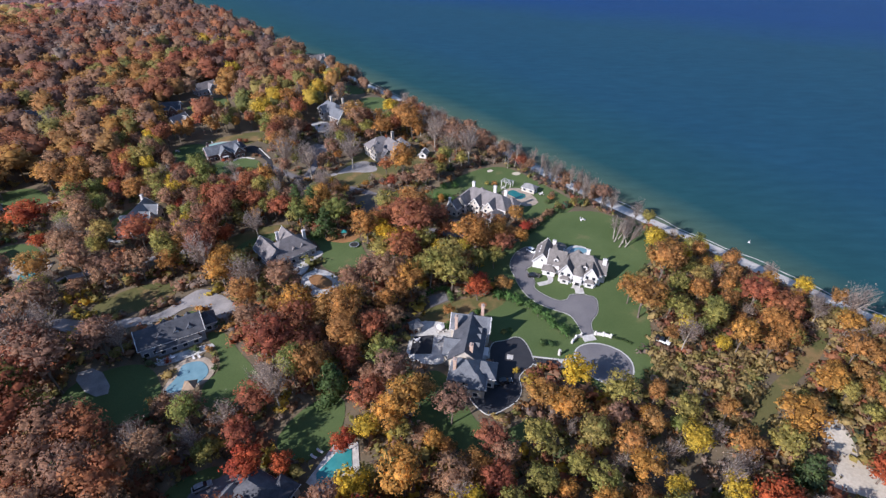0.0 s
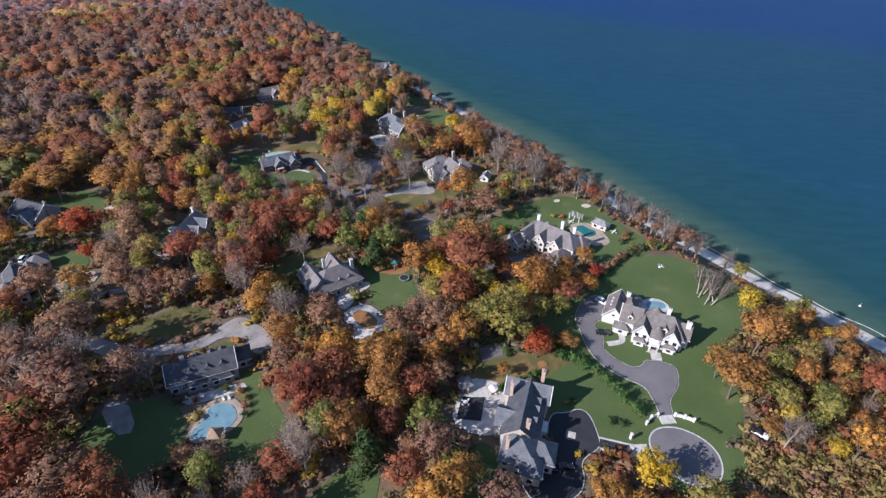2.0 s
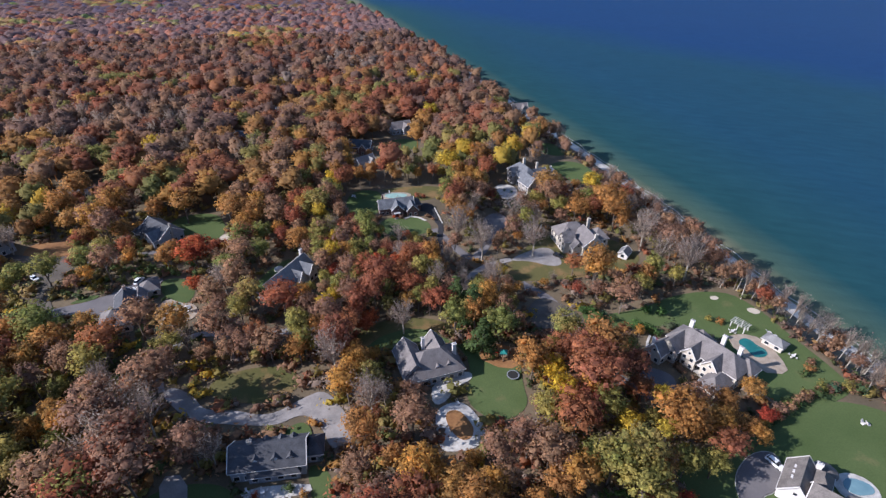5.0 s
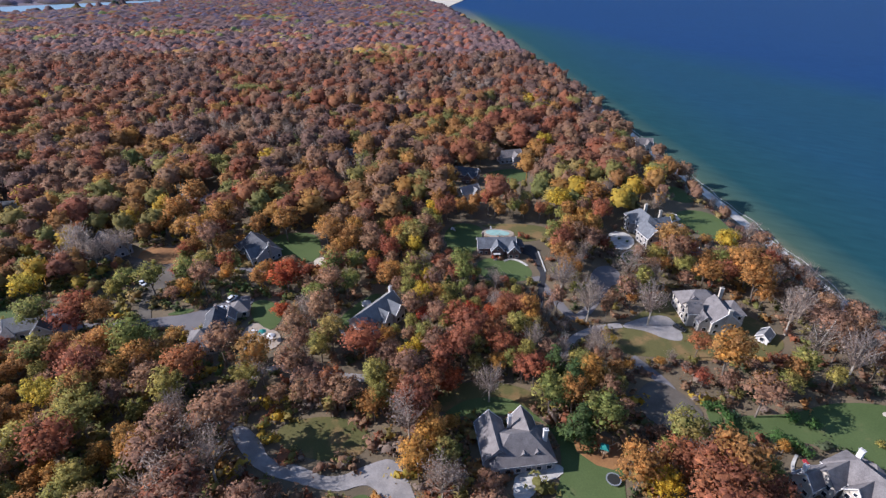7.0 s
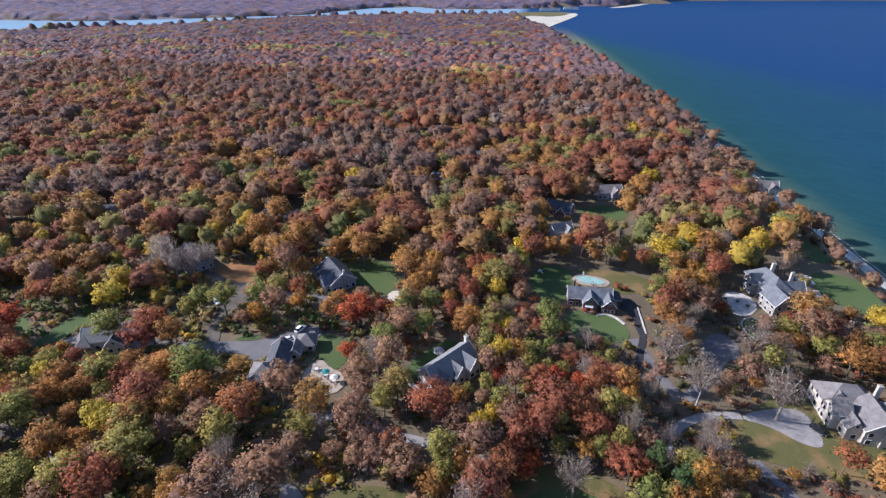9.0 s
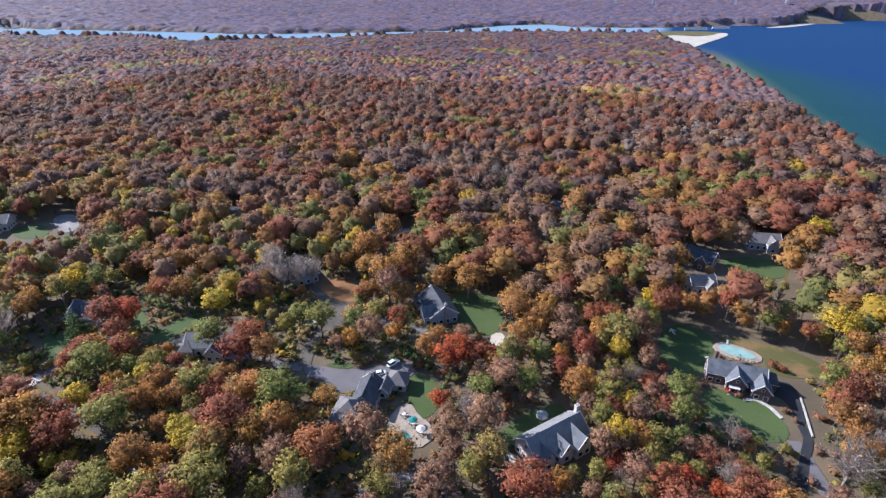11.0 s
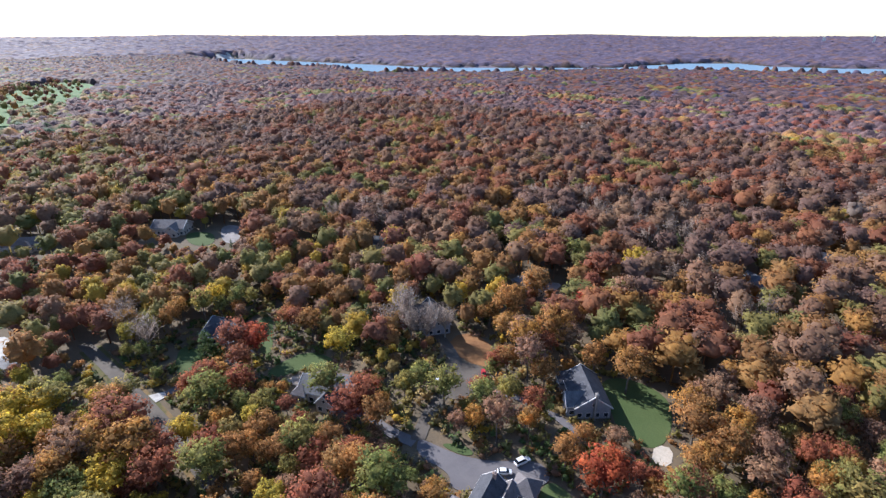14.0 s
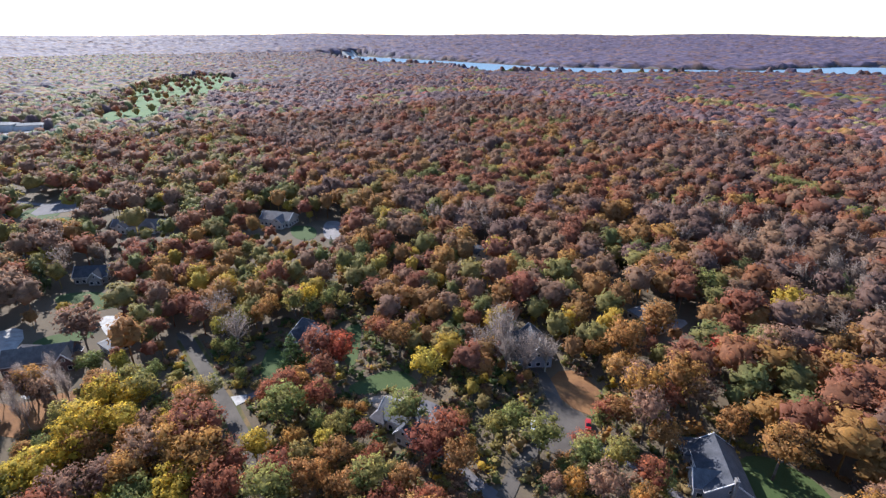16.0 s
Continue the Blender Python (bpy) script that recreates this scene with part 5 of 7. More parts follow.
def leaf_faces(rng, p, out, size, loose=0.9):
    """One three-cornered spray of leaves at each place p, facing roughly outwards."""
    n = len(p)
    nor = unit(out + rng.normal(size=(n, 3)) * loose * 0.6 + np.array([0, 0, 0.25]))
    t1 = unit(np.cross(nor, rng.normal(size=(n, 3))))
    t2 = np.cross(nor, t1)
    s = size * rng.uniform(0.6, 1.3, (n, 1))
    ang = rng.uniform(0, math.tau, (n, 1))
    long, wide = np.cos(ang) * t1 + np.sin(ang) * t2, np.cos(ang) * t2 - np.sin(ang) * t1
    v = np.stack([p + s * long, p - s * (0.55 * long + 0.5 * wide), p - s * (0.45 * long - 0.55 * wide)], 1)
    return v.reshape(-1, 3), np.arange(3 * n).reshape(-1, 3)


OCT_V = np.array([(1, 0, 0), (-1, 0, 0), (0, 1, 0), (0, -1, 0), (0, 0, 1), (0, 0, -1)], float)
OCT_F = np.array([(0, 2, 4), (2, 1, 4), (1, 3, 4), (3, 0, 4), (2, 0, 5), (1, 2, 5), (3, 1, 5), (0, 3, 5)])


def blob(rng, c, r, flat=0.85, fine=False):
    base, faces = (ICO_V, ICO_F) if fine else (OCT_V, OCT_F)
    v = base * (r * rng.uniform(0.75, 1.15, (len(base), 1)))
    v = v @ np.linalg.qr(rng.normal(size=(3, 3)))[0]
    v[:, 2] *= flat
    return v + c, faces


def faced(v, f, nor):
    """The same faces, each wound so that it looks the way its corners' normals point."""
    flat = np.cross(v[f[:, 1]] - v[f[:, 0]], v[f[:, 2]] - v[f[:, 0]])
    turn = (flat * nor[f].sum(1)).sum(1) < 0
    f = f.copy()
    f[turn] = f[turn][:, ::-1]
    return f


def joined(pieces):
    vs, fs, n = [], [], 0
    for v, f in pieces:
        vs.append(v)
        fs.append(f + n)
        n += len(v)
    return np.concatenate(vs), np.concatenate(fs)


def crown_of(seed, rad, base, top, lumps, leaves, size, shape="round", lump_r=0.31, heart=0.5, spread=(0.62, 1.34), soft=False):
    """A crown of foliage: lumps set round an uneven dome, each clothed in sprays of leaves, with gaps between."""
    rng = np.random.default_rng(seed)
    mid, half = (base + top) / 2, (top - base) / 2
    pieces, normals, cs, rs = [], [], [], []
    for i in range(lumps):
        u = (i + 0.5) / lumps
        a = i * 2.39996 + rng.uniform(-0.4, 0.4)
        if shape == "cone":
            z = base + (top - base) * u * 0.92
            rr = rad * (1 - u) * 0.72 + 0.25
            cs.append((rr * math.cos(a), rr * math.sin(a), z))
            rs.append(rad * (0.42 * (1 - u) + 0.16))
            continue
        h = -0.62 + 1.5 * u
        w = math.sqrt(max(1 - h * h, 0.05)) * 0.74 * rng.uniform(0.6, 1.2)
        cs.append((rad * w * math.cos(a), rad * w * math.sin(a), mid + half * h * 0.72 * rng.uniform(0.85, 1.12)))
        rs.append(rad * lump_r * rng.uniform(0.65, 1.3))
    cs, rs = np.array(cs), np.array(rs)
    for c, r in zip(cs, rs):
        pieces.append(blob(rng, c, r * (0.6 if heart == 0.5 else 0.74), 0.85, not heart))
        normals.append(pieces[-1][0] - c)
        k = max(int(leaves / lumps * (r / rs.mean()) ** 2), 3)
        d = unit(rng.normal(size=(k, 3)) + np.array([0, 0, 0.35]))
        p = c + d * r * rng.uniform(*spread, (k, 1)) * np.array([1, 1, 0.85])
        inside = (np.linalg.norm(p[:, None] - cs[None], axis=2) < rs[None] * 0.62).any(1)
        p, d = p[~inside], d[~inside]
        if len(p):
            pieces.append(leaf_faces(rng, p, d, size, 0.9 if spread[1] > 1.2 else 0.4))
            normals.append(np.repeat(d, 3, axis=0))
    if shape != "cone" and heart:
        pieces.append(blob(rng, np.array((0, 0, mid - half * 0.1)), rad * heart, half / rad, True))
        normals.append(pieces[-1][0] - np.array((0, 0, mid - half * 0.1)))
    v, f = joined(pieces)
    if soft:
        # shaded as a leafy mass: each spray takes the turn of its bough and of the whole crown
        whole = unit((v - np.array([0, 0, mid - half * 0.3])) / np.array([rad, rad, half]))
        return v, f, unit(0.6 * unit(np.concatenate(normals)) + 0.6 * whole + rng.normal(size=v.shape) * 0.08)
    return v, f


def spikes(a, b, w):
    """A slender three-cornered blade from each a to each b."""
    d = unit(b - a)
    side = unit(np.cross(d, np.array([0.31, 0.77, 0.55]))) * w
    v = np.stack([a - side, a + side, b], 1)
    return v.reshape(-1, 3), np.arange(3 * len(a)).reshape(-1, 3)


def twigs_of(seed, rad, base, top, count, thick, leaves=0, size=0.4):
    """The bare crown: boughs that fork into many twigs, with a few leaves left."""
    rng = np.random.default_rng(seed)
    mid, half = (base + top) / 2, (top - base) / 2
    pieces = []
    n = max(count // 14, 5)
    d = unit(rng.normal(size=(n, 3)) + np.array([0, 0, 0.7]))
    a = np.zeros((n, 3)) + np.array([0, 0, base * 0.75]) + rng.uniform(0, 0.25, (n, 1)) * np.array([0, 0, top - base])
    b = np.array([0, 0, mid]) + d * np.array([rad, rad, half]) * rng.uniform(0.6, 0.85, (n, 1))
    pieces.append(spikes(a, b, thick * 2.2))
    per = 12
    f = rng.uniform(0.35, 1.0, (n, per, 1))
    p = (a[:, None] * (1 - f) + b[:, None] * f).reshape(-1, 3)
    e = np.repeat(unit(b - a), per, axis=0)
    q = p + unit(e + rng.normal(size=p.shape) * 0.75 + np.array([0, 0, 0.25])) * rad * rng.uniform(0.28, 0.6, (len(p), 1))
    pieces.append(spikes(p, q, thick))
    if leaves:
        k = rng.integers(0, len(q), leaves)
        pieces.append(leaf_faces(rng, q[k] + rng.normal(size=(leaves, 3)) * 0.5, unit(q[k] - np.array([0, 0, mid])), size))
    return joined(pieces)


def trunk_of(seed, r, base, top, rad, limbs=4, lean=0.4):
    """A tapered, slightly bent trunk with limbs that run up into the crown."""
    rng = np.random.default_rng(seed)
    verts, faces = [], []

    def tube(path, radii, n):
        start = len(verts)
        for (x, y, z), q in zip(path, radii):
            for k in range(n):
                verts.append((x + q * math.cos(k * math.tau / n), y + q * math.sin(k * math.tau / n), z))
        for i in range(len(path) - 1):
            for k in range(n):
                o, p = start + i * n, start + (i + 1) * n
                faces.append((o + k, o + (k + 1) % n, p + (k + 1) % n, p + k))

    bend = rng.uniform(-lean, lean, (4, 2))
    hs = [-0.4, 0.6, base, base + (top - base) * 0.6]
    path = [(*(bend[i] * (i > 1)), h) for i, h in enumerate(hs)]
    tube(path, [r * 1.5, r, r * 0.75, r * 0.3], 6)
    for i in range(limbs):
        a = i * 2.4 + rng.uniform(-0.4, 0.4)
        z0 = base * rng.uniform(0.75, 1.1)
        t = rng.uniform(0.55, 0.85) * rad
        z1 = z0 + (top - z0) * rng.uniform(0.4, 0.8)
        tube([(0, 0, z0), (t * 0.5 * math.cos(a), t * 0.5 * math.sin(a), z0 + (z1 - z0) * 0.6), (t * math.cos(a), t * math.sin(a), z1)], [r * 0.5, r * 0.34, r * 0.12], 4)
    return verts, faces


# crown radius, foot of the crown, top; the makings of each kind of tree
KINDS = {
    "rust": dict(rad=6.2, base=6.5, top=18, lumps=27, name="oak_tree", label="broad oak with rust-brown autumn leaves", cat="tree"),
    "amber": dict(rad=5.2, base=5.2, top=17, lumps=23, name="maple_tree", label="maple with orange-gold autumn leaves", cat="tree"),
    "yellow": dict(rad=4.8, base=4.8, top=16.4, lumps=22, name="hickory_tree", label="tree with bright yellow autumn leaves", cat="tree"),
    "olive": dict(rad=4.9, base=5, top=16.4, lumps=22, name="locust_tree", label="tree with thinning olive-green leaves", cat="tree"),
    "red": dict(rad=4.8, base=3.4, top=13.5, lumps=22, name="red_maple_tree", label="maple with deep red autumn leaves", cat="tree"),
    "brown": dict(rad=5.4, base=6.4, top=18, lumps=22, name="beech_tree", label="tree with sparse dull brown leaves", cat="tree"),
    "bare": dict(rad=5.2, base=6, top=17.5, lumps=0, name="bare_tree", label="leafless grey-brown tree with many twigs", cat="tree"),
    "green": dict(rad=3.4, base=1.4, top=14, lumps=16, name="conifer", label="dark green conifer in the woods", cat="conifer"),
}


def make_crown(kind, seed, grade):
    """grade 0: close by, 1: middle distance, 2: far, 3: furthest."""
    k = KINDS[kind]
    if kind == "bare":
        if grade > 1:
            return crown_of(seed, k["rad"], k["base"], k["top"] - 1.0, 5, 70, 0.62, "round", 0.46, 0.7, (0.8, 1.25), True)
        return twigs_of(seed, k["rad"], k["base"], k["top"], (640, 330)[grade], (0.06, 0.10)[grade], (240, 70)[grade], (0.3, 0.5)[grade])
    shape = "cone" if kind == "green" else "round"
    if grade > 1:
        return crown_of(seed, k["rad"], k["base"], k["top"], 5, 92, 0.98, shape, 0.54, 0.86, (0.8, 1.16), True)
    sparse = {"brown": 0.75, "olive": 0.85}.get(kind, 1.0)
    return crown_of(seed, k["rad"], k["base"], k["top"], (k["lumps"], 12)[grade], int((1120, 310)[grade] * sparse), (0.45, 0.72)[grade], shape, (0.31, 0.40)[grade], (0.5, 0.84)[grade], ((0.66, 1.3), (0.74, 1.18))[grade], True)


def tree_set(kind, variants):
    out = []
    k = KINDS[kind]
    for i in range(variants):
        made = make_crown(kind, 100 + 17 * i + len(kind), 0)
        tv, tf = trunk_of(7 + i, 0.26 if kind != "green" else 0.2, k["base"], k["top"], k["rad"])
        crown = mesh_of("crown", made[0], made[1], (LEAF[kind],))
        if len(made) > 2:
            nor = unit(made[2] + np.array([0, 0, 0.3]))
            crown = mesh_of("crown", made[0], faced(made[0], made[1], nor), (LEAF[kind],))
            crown.polygons.foreach_set("use_smooth", [True] * len(crown.polygons))
            crown.normals_split_custom_set_from_vertices(nor.tolist())
        out.append((crown, mesh_of("trunk", tv, tf, (M_PALEBARK if kind == "bare" else M_BARK,))))
    return out


TREES = {k: tree_set(k, 5 if k in ("rust", "amber", "olive", "brown", "bare") else 3) for k in KINDS}
rnd = random.Random(11)
PLACED = []         # trees that stand by themselves: x, y, radius


def tree(kind, x, y, size=1.0, tall=1.0, label=""):
    k = KINDS[kind]
    crown, trunk = rnd.choice(TREES[kind])
    z = height(x, y)
    root = thing(k["name"], pose(x, y, z, rnd.uniform(-2, 2), rnd.uniform(-2, 2), rnd.uniform(0, 360)), label or k["label"], k["cat"], k["name"].replace("_", " ") + "s of the wood")
    root.scale = (size * rnd.uniform(0.94, 1.06), size * rnd.uniform(0.94, 1.06), size * tall)
    part("trunk", trunk, None, root)
    part("crown", crown, None, root)
    PLACED.append((x, y, k["rad"] * size))
    return root


def grove(kind, flat, label=""):
    """Trees that can be told apart, each as x, y, size."""
    for i in range(0, len(flat), 3):
        tree(kind, flat[i], flat[i + 1], flat[i + 2], rnd.uniform(0.78, 0.92), label)


# ---- trees that stand out one by one ----
grove("rust", [89.4, 152.1, 1.45, 18.0, 121.3, 1.23, 47.9, 111.5, 0.84, -4.6, 211.6, 1.15, 32.4, 219.9, 1.19, 163.5, 51.4, 1.03, 164.3, 41.8, 0.93, 54.6, 59.8, 0.76, 34.8, 88.3, 0.82, 48.0, 49.3, 0.83, 81.7, 144.5, 0.97, 24.7, 116.3, 1.00])
grove("rust", [139.8, 259.4, 0.88, 110.4, 216.1, 0.73, -114.4, 231.1, 1.15, -59.5, 199.5, 1.19, -140.9, 180.3, 0.96])
grove("yellow", [77.0, 150.8, 1.09, 29.6, 79.9, 0.77, 87.5, 61.8, 0.98, 96.9, 29.8, 0.98, 163.7, 92.7, 1.09, 151.8, 284.0, 1.18, 82.1, 326.1, 1.45, 77.5, 161.0, 0.95, 80.0, 219.5, 0.56, -102.9, 191.1, 0.90, -96.8, 189.5, 0.96])
grove("yellow", [89.6, 418.1, 1.41, -173.5, 150.9, 1.45, -143.4, 245.5, 1.19, -163.2, 138.8, 1.28])
grove("amber", [104.2, 134.5, 1.35, 32.1, 135.0, 1.20, 38.8, 114.6, 1.19, 129.6, 71.5, 1.28, 132.6, 78.6, 0.89, 122.0, 16.7, 1.25, -35.3, 130.5, 0.62, 147.8, 257.8, 1.45, 103.2, 333.0, 1.45, 151.3, 79.6, 1.32, 74.9, 63.3, 0.87])
grove("amber", [77.1, 54.8, 0.96, 47.2, 82.3, 0.88, 80.5, 31.8, 0.86, 38.9, 125.6, 1.13, 64.4, 124.2, 0.89, 19.2, 149.8, 1.06, 125.3, 127.8, 0.61, 125.1, 280.8, 1.45, 148.0, 266.2, 1.17, 146.5, 248.8, 1.35, 114.0, 204.6, 1.45, 96.5, 163.2, 1.44])
grove("amber", [19.2, 176.1, 0.99, 15.8, 166.9, 1.10, -142.6, 172.6, 1.45, 1.3, 219.2, 0.75, 19.0, 240.6, 1.00, -29.9, 286.9, 1.39, -20.2, 283.0, 1.19, -0.3, 255.0, 1.00, -40.4, 208.3, 1.25, 19.4, 353.4, 1.17, 23.6, 338.4, 1.19, -164.7, 247.6, 1.04])
grove("amber", [-150.6, 170.9, 1.33, -149.9, 157.8, 1.20, -126.2, 203.3, 0.99, -110.9, 308.1, 1.45, -112.3, 332.3, 1.44, -87.5, 303.9, 1.41, -55.5, 299.7, 1.38])
grove("olive", [83.9, 118.8, 1.37, 78.8, 125.5, 1.22, -6.5, 96.6, 0.72, 93.8, 49.9, 1.01, 113.9, 16.2, 0.95, -47.2, 142.6, 1.45, 68.0, 183.1, 1.26, 147.8, 70.0, 0.9, 160.3, 69.2, 0.8, 138.9, 61.5, 0.8])
grove("olive", [65.0, 52.6, 0.93, 77.8, 45.6, 0.93, 69.4, 34.3, 0.89, 56.6, 43.4, 0.89, 54.5, 190.3, 1.18, 89.4, 177.3, 1.18, 87.4, 126.8, 1.33, 70.7, 145.9, 1.07, -80.7, 179.5, 1.45, -20.2, 213.4, 0.91])
grove("olive", [-83.4, 212.3, 1.45, -122.9, 185.3, 1.31, 7.6, 287.4, 1.45, 8.2, 255.9, 1.19, -27.6, 243.1, 1.06, -17.1, 250.6, 1.01, 29.2, 267.4, 1.06, -150.5, 198.5, 1.37, -185.8, 165.2, 1.21, -118.0, 372.9, 1.45, -108.5, 251.8, 1.03, -85.3, 257.7, 1.06])
grove("olive", [-98.0, 253.0, 1.11, -113.4, 206.5, 1.17, -127.5, 228.1, 1.16])
grove("red", [89.3, 110.4, 0.89, 23.1, 81.1, 0.75, 0.8, 87.7, 1.00, 7.8, 84.3, 0.67, 97.8, 8.9, 1.28, 128.7, -1.4, 0.93, -42.3, 253.1, 1.45, 25.6, 201.5, 0.67, 23.7, 198.0, 0.76, -39.4, 235.2, 0.79, -171.4, 225.7, 1.42, -89.4, 334.0, 1.45])
grove("green", [28.3, 99.4, 1.28, 30.9, 66.4, 1.17, 113.1, 9.2, 1.08, 61.9, 196.1, 1.45, 61.1, 180.6, 1.45, 57.6, 202.8, 1.45, -182.1, 213.1, 1.30])
grove("bare", [183.8, 29.7, 1.18, 36.6, 195.4, 1.11, 99.9, 234.1, 1.45, 147.8, 212.3, 1.45, 154.4, 203.5, 1.45, 148.8, 228.3, 1.45, 77.2, 236.0, 1.45, 69.6, 251.2, 1.45, 99.2, 259.5, 1.45, 43.6, 255.2, 0.90, -141.2, 277.0, 1.37, -142.2, 269.6, 1.18])
grove("bare", [-131, 281, 1.2, -126, 285, 1.1, -134, 273, 1.2, -148, 283, 1.3, -128, 276, 1.0])
grove("bare", [-219.7, 197.6, 1.44, -202.6, 199.2, 1.45])
grove("brown", [51.5, 72.5, 0.93, 43.8, 91.9, 0.99, 39.4, 55.3, 0.95, 61.2, 136.7, 1.03, 32.5, 149.8, 1.10, 21.5, 128.1, 1.06, 115.0, 140.6, 0.88, 10.8, 200.2, 1.10, 117.6, 189.5, 1.21, -11.0, 279.4, 1.11, -52.8, 211.4, 1.27])
grove("brown", [-76.7, 343.2, 1.45, -232.7, 153.0, 1.45])
grove("amber", [75.4, 108.7, 0.42])
grove("red", [92.9, 113.5, 0.75])
grove("bare", [-47.2, 158.3, 1.5, -44.7, 172.7, 1.45, -38.5, 166.0, 1.4])
grove("brown", [-41, 156, 1.5, -40, 178, 1.4, -37.5, 146, 1.45, -52, 166, 1.5])
grove("rust", [-47, 127, 1.5, -46, 141, 1.45, -41, 153, 1.3, -31, 116, 1.2])
grove("brown", [-55, 134, 1.5, -37, 121, 1.35, -54, 148, 1.4, -43, 114, 1.3])
grove("rust", [90.0, 161.4, 1.2, 103.0, 156.5, 0.9, 77.3, 141.8, 1.1, 113.1, 125.4, 0.8, 101.7, 149.3, 0.7])
grove("amber", [107.8, 133.0, 1.0, 115.7, 132.8, 0.9, 125.0, 130.2, 0.6, 91.7, 124.3, 1.0, 88.8, 152.1, 1.0, 108.7, 138.4, 0.7])
grove("yellow", [106.0, 145.5, 0.7, 91.1, 137.5, 0.8, 100.6, 133.9, 0.75])
grove("olive", [87.1, 143.7, 1.0, 89.2, 127.7, 1.0, 99.3, 123.8, 0.9, 78.4, 130.2, 0.9, 106.2, 122.0, 0.8])
grove("red", [133.7, 133.9, 0.6])
grove("yellow", [-172.4, 158.5, 1.2, -167.0, 146.5, 1.2, -164.1, 139.8, 1.25, -140.7, 167.9, 1.15, -136.0, 165.6, 1.1, -187.1, 156.0, 1.2, -184.6, 163.0, 1.1, -142.3, 187.4, 1.0])
grove("olive", [-142.7, 158.4, 1.1, -161.8, 131.4, 1.1, -128.1, 185.6, 1.0, -213.6, 153.8, 1.0, -176.5, 183.1, 0.9])
grove("amber", [-172.4, 177.9, 1.0, -211.9, 137.3, 1.0, -166.9, 150.5, 1.1, -114.2, 203.5, 0.9, -124.6, 193.7, 0.9])
grove("rust", [-153.7, 175.7, 1.3, -130.7, 175.6, 1.1, -127.7, 188.2, 1.0, -175.4, 220.9, 1.1, -113.5, 225.8, 1.0])
grove("brown", [-154.0, 162.7, 1.2, -152.3, 153.6, 1.1, -151.5, 143.5, 1.1])
# thin leafless trees on the brown bank by the long house
thin = random.Random(52)
for i in range(22):
    tx, ty = -221 + 1.15 * i + thin.uniform(-1, 1), 128 + (i * 7) % 19 + thin.uniform(-2, 2)
    tree("bare" if i % 3 else "brown", tx, ty, thin.uniform(0.42, 0.6), thin.uniform(1.35, 1.7), "thin leafless tree on a bank of fallen leaves" if i % 3 else "")


# ---- hedges, bluff trees, garden things, vehicles ----
def hedge_bush(name, x, y, r, h, kind, label, seed=0, cat="shrub", group=""):
    """A clipped or loose bush on the ground: a leafy mound with a short woody stem."""
    key = ("bush", kind, seed % 4)
    if key not in BUSHES:
        v, f, nor = crown_of(300 + seed % 4, 1.0, -0.1, 1.9, 9, 190, 0.17, "round", 0.42, soft=True)
        nor = unit(nor + np.array([0, 0, 0.3]))
        BUSHES[key] = mesh_of("foliage", v, faced(v, f, nor), (LEAF[kind],))
        BUSHES[key].polygons.foreach_set("use_smooth", [True] * len(f))
        BUSHES[key].normals_split_custom_set_from_vertices(nor.tolist())
    root = thing(name, pose(x, y, height(x, y) + 0.05, 0, 0, seed * 77 % 360), label, cat, group)
    root.scale = (r, r, h / 1.9)
    part("foliage", BUSHES[key], None, root)
    part("stem", ring_mesh(0.09, -0.2, 0.8, 6, 0.05), M_BARK, root)
    return root


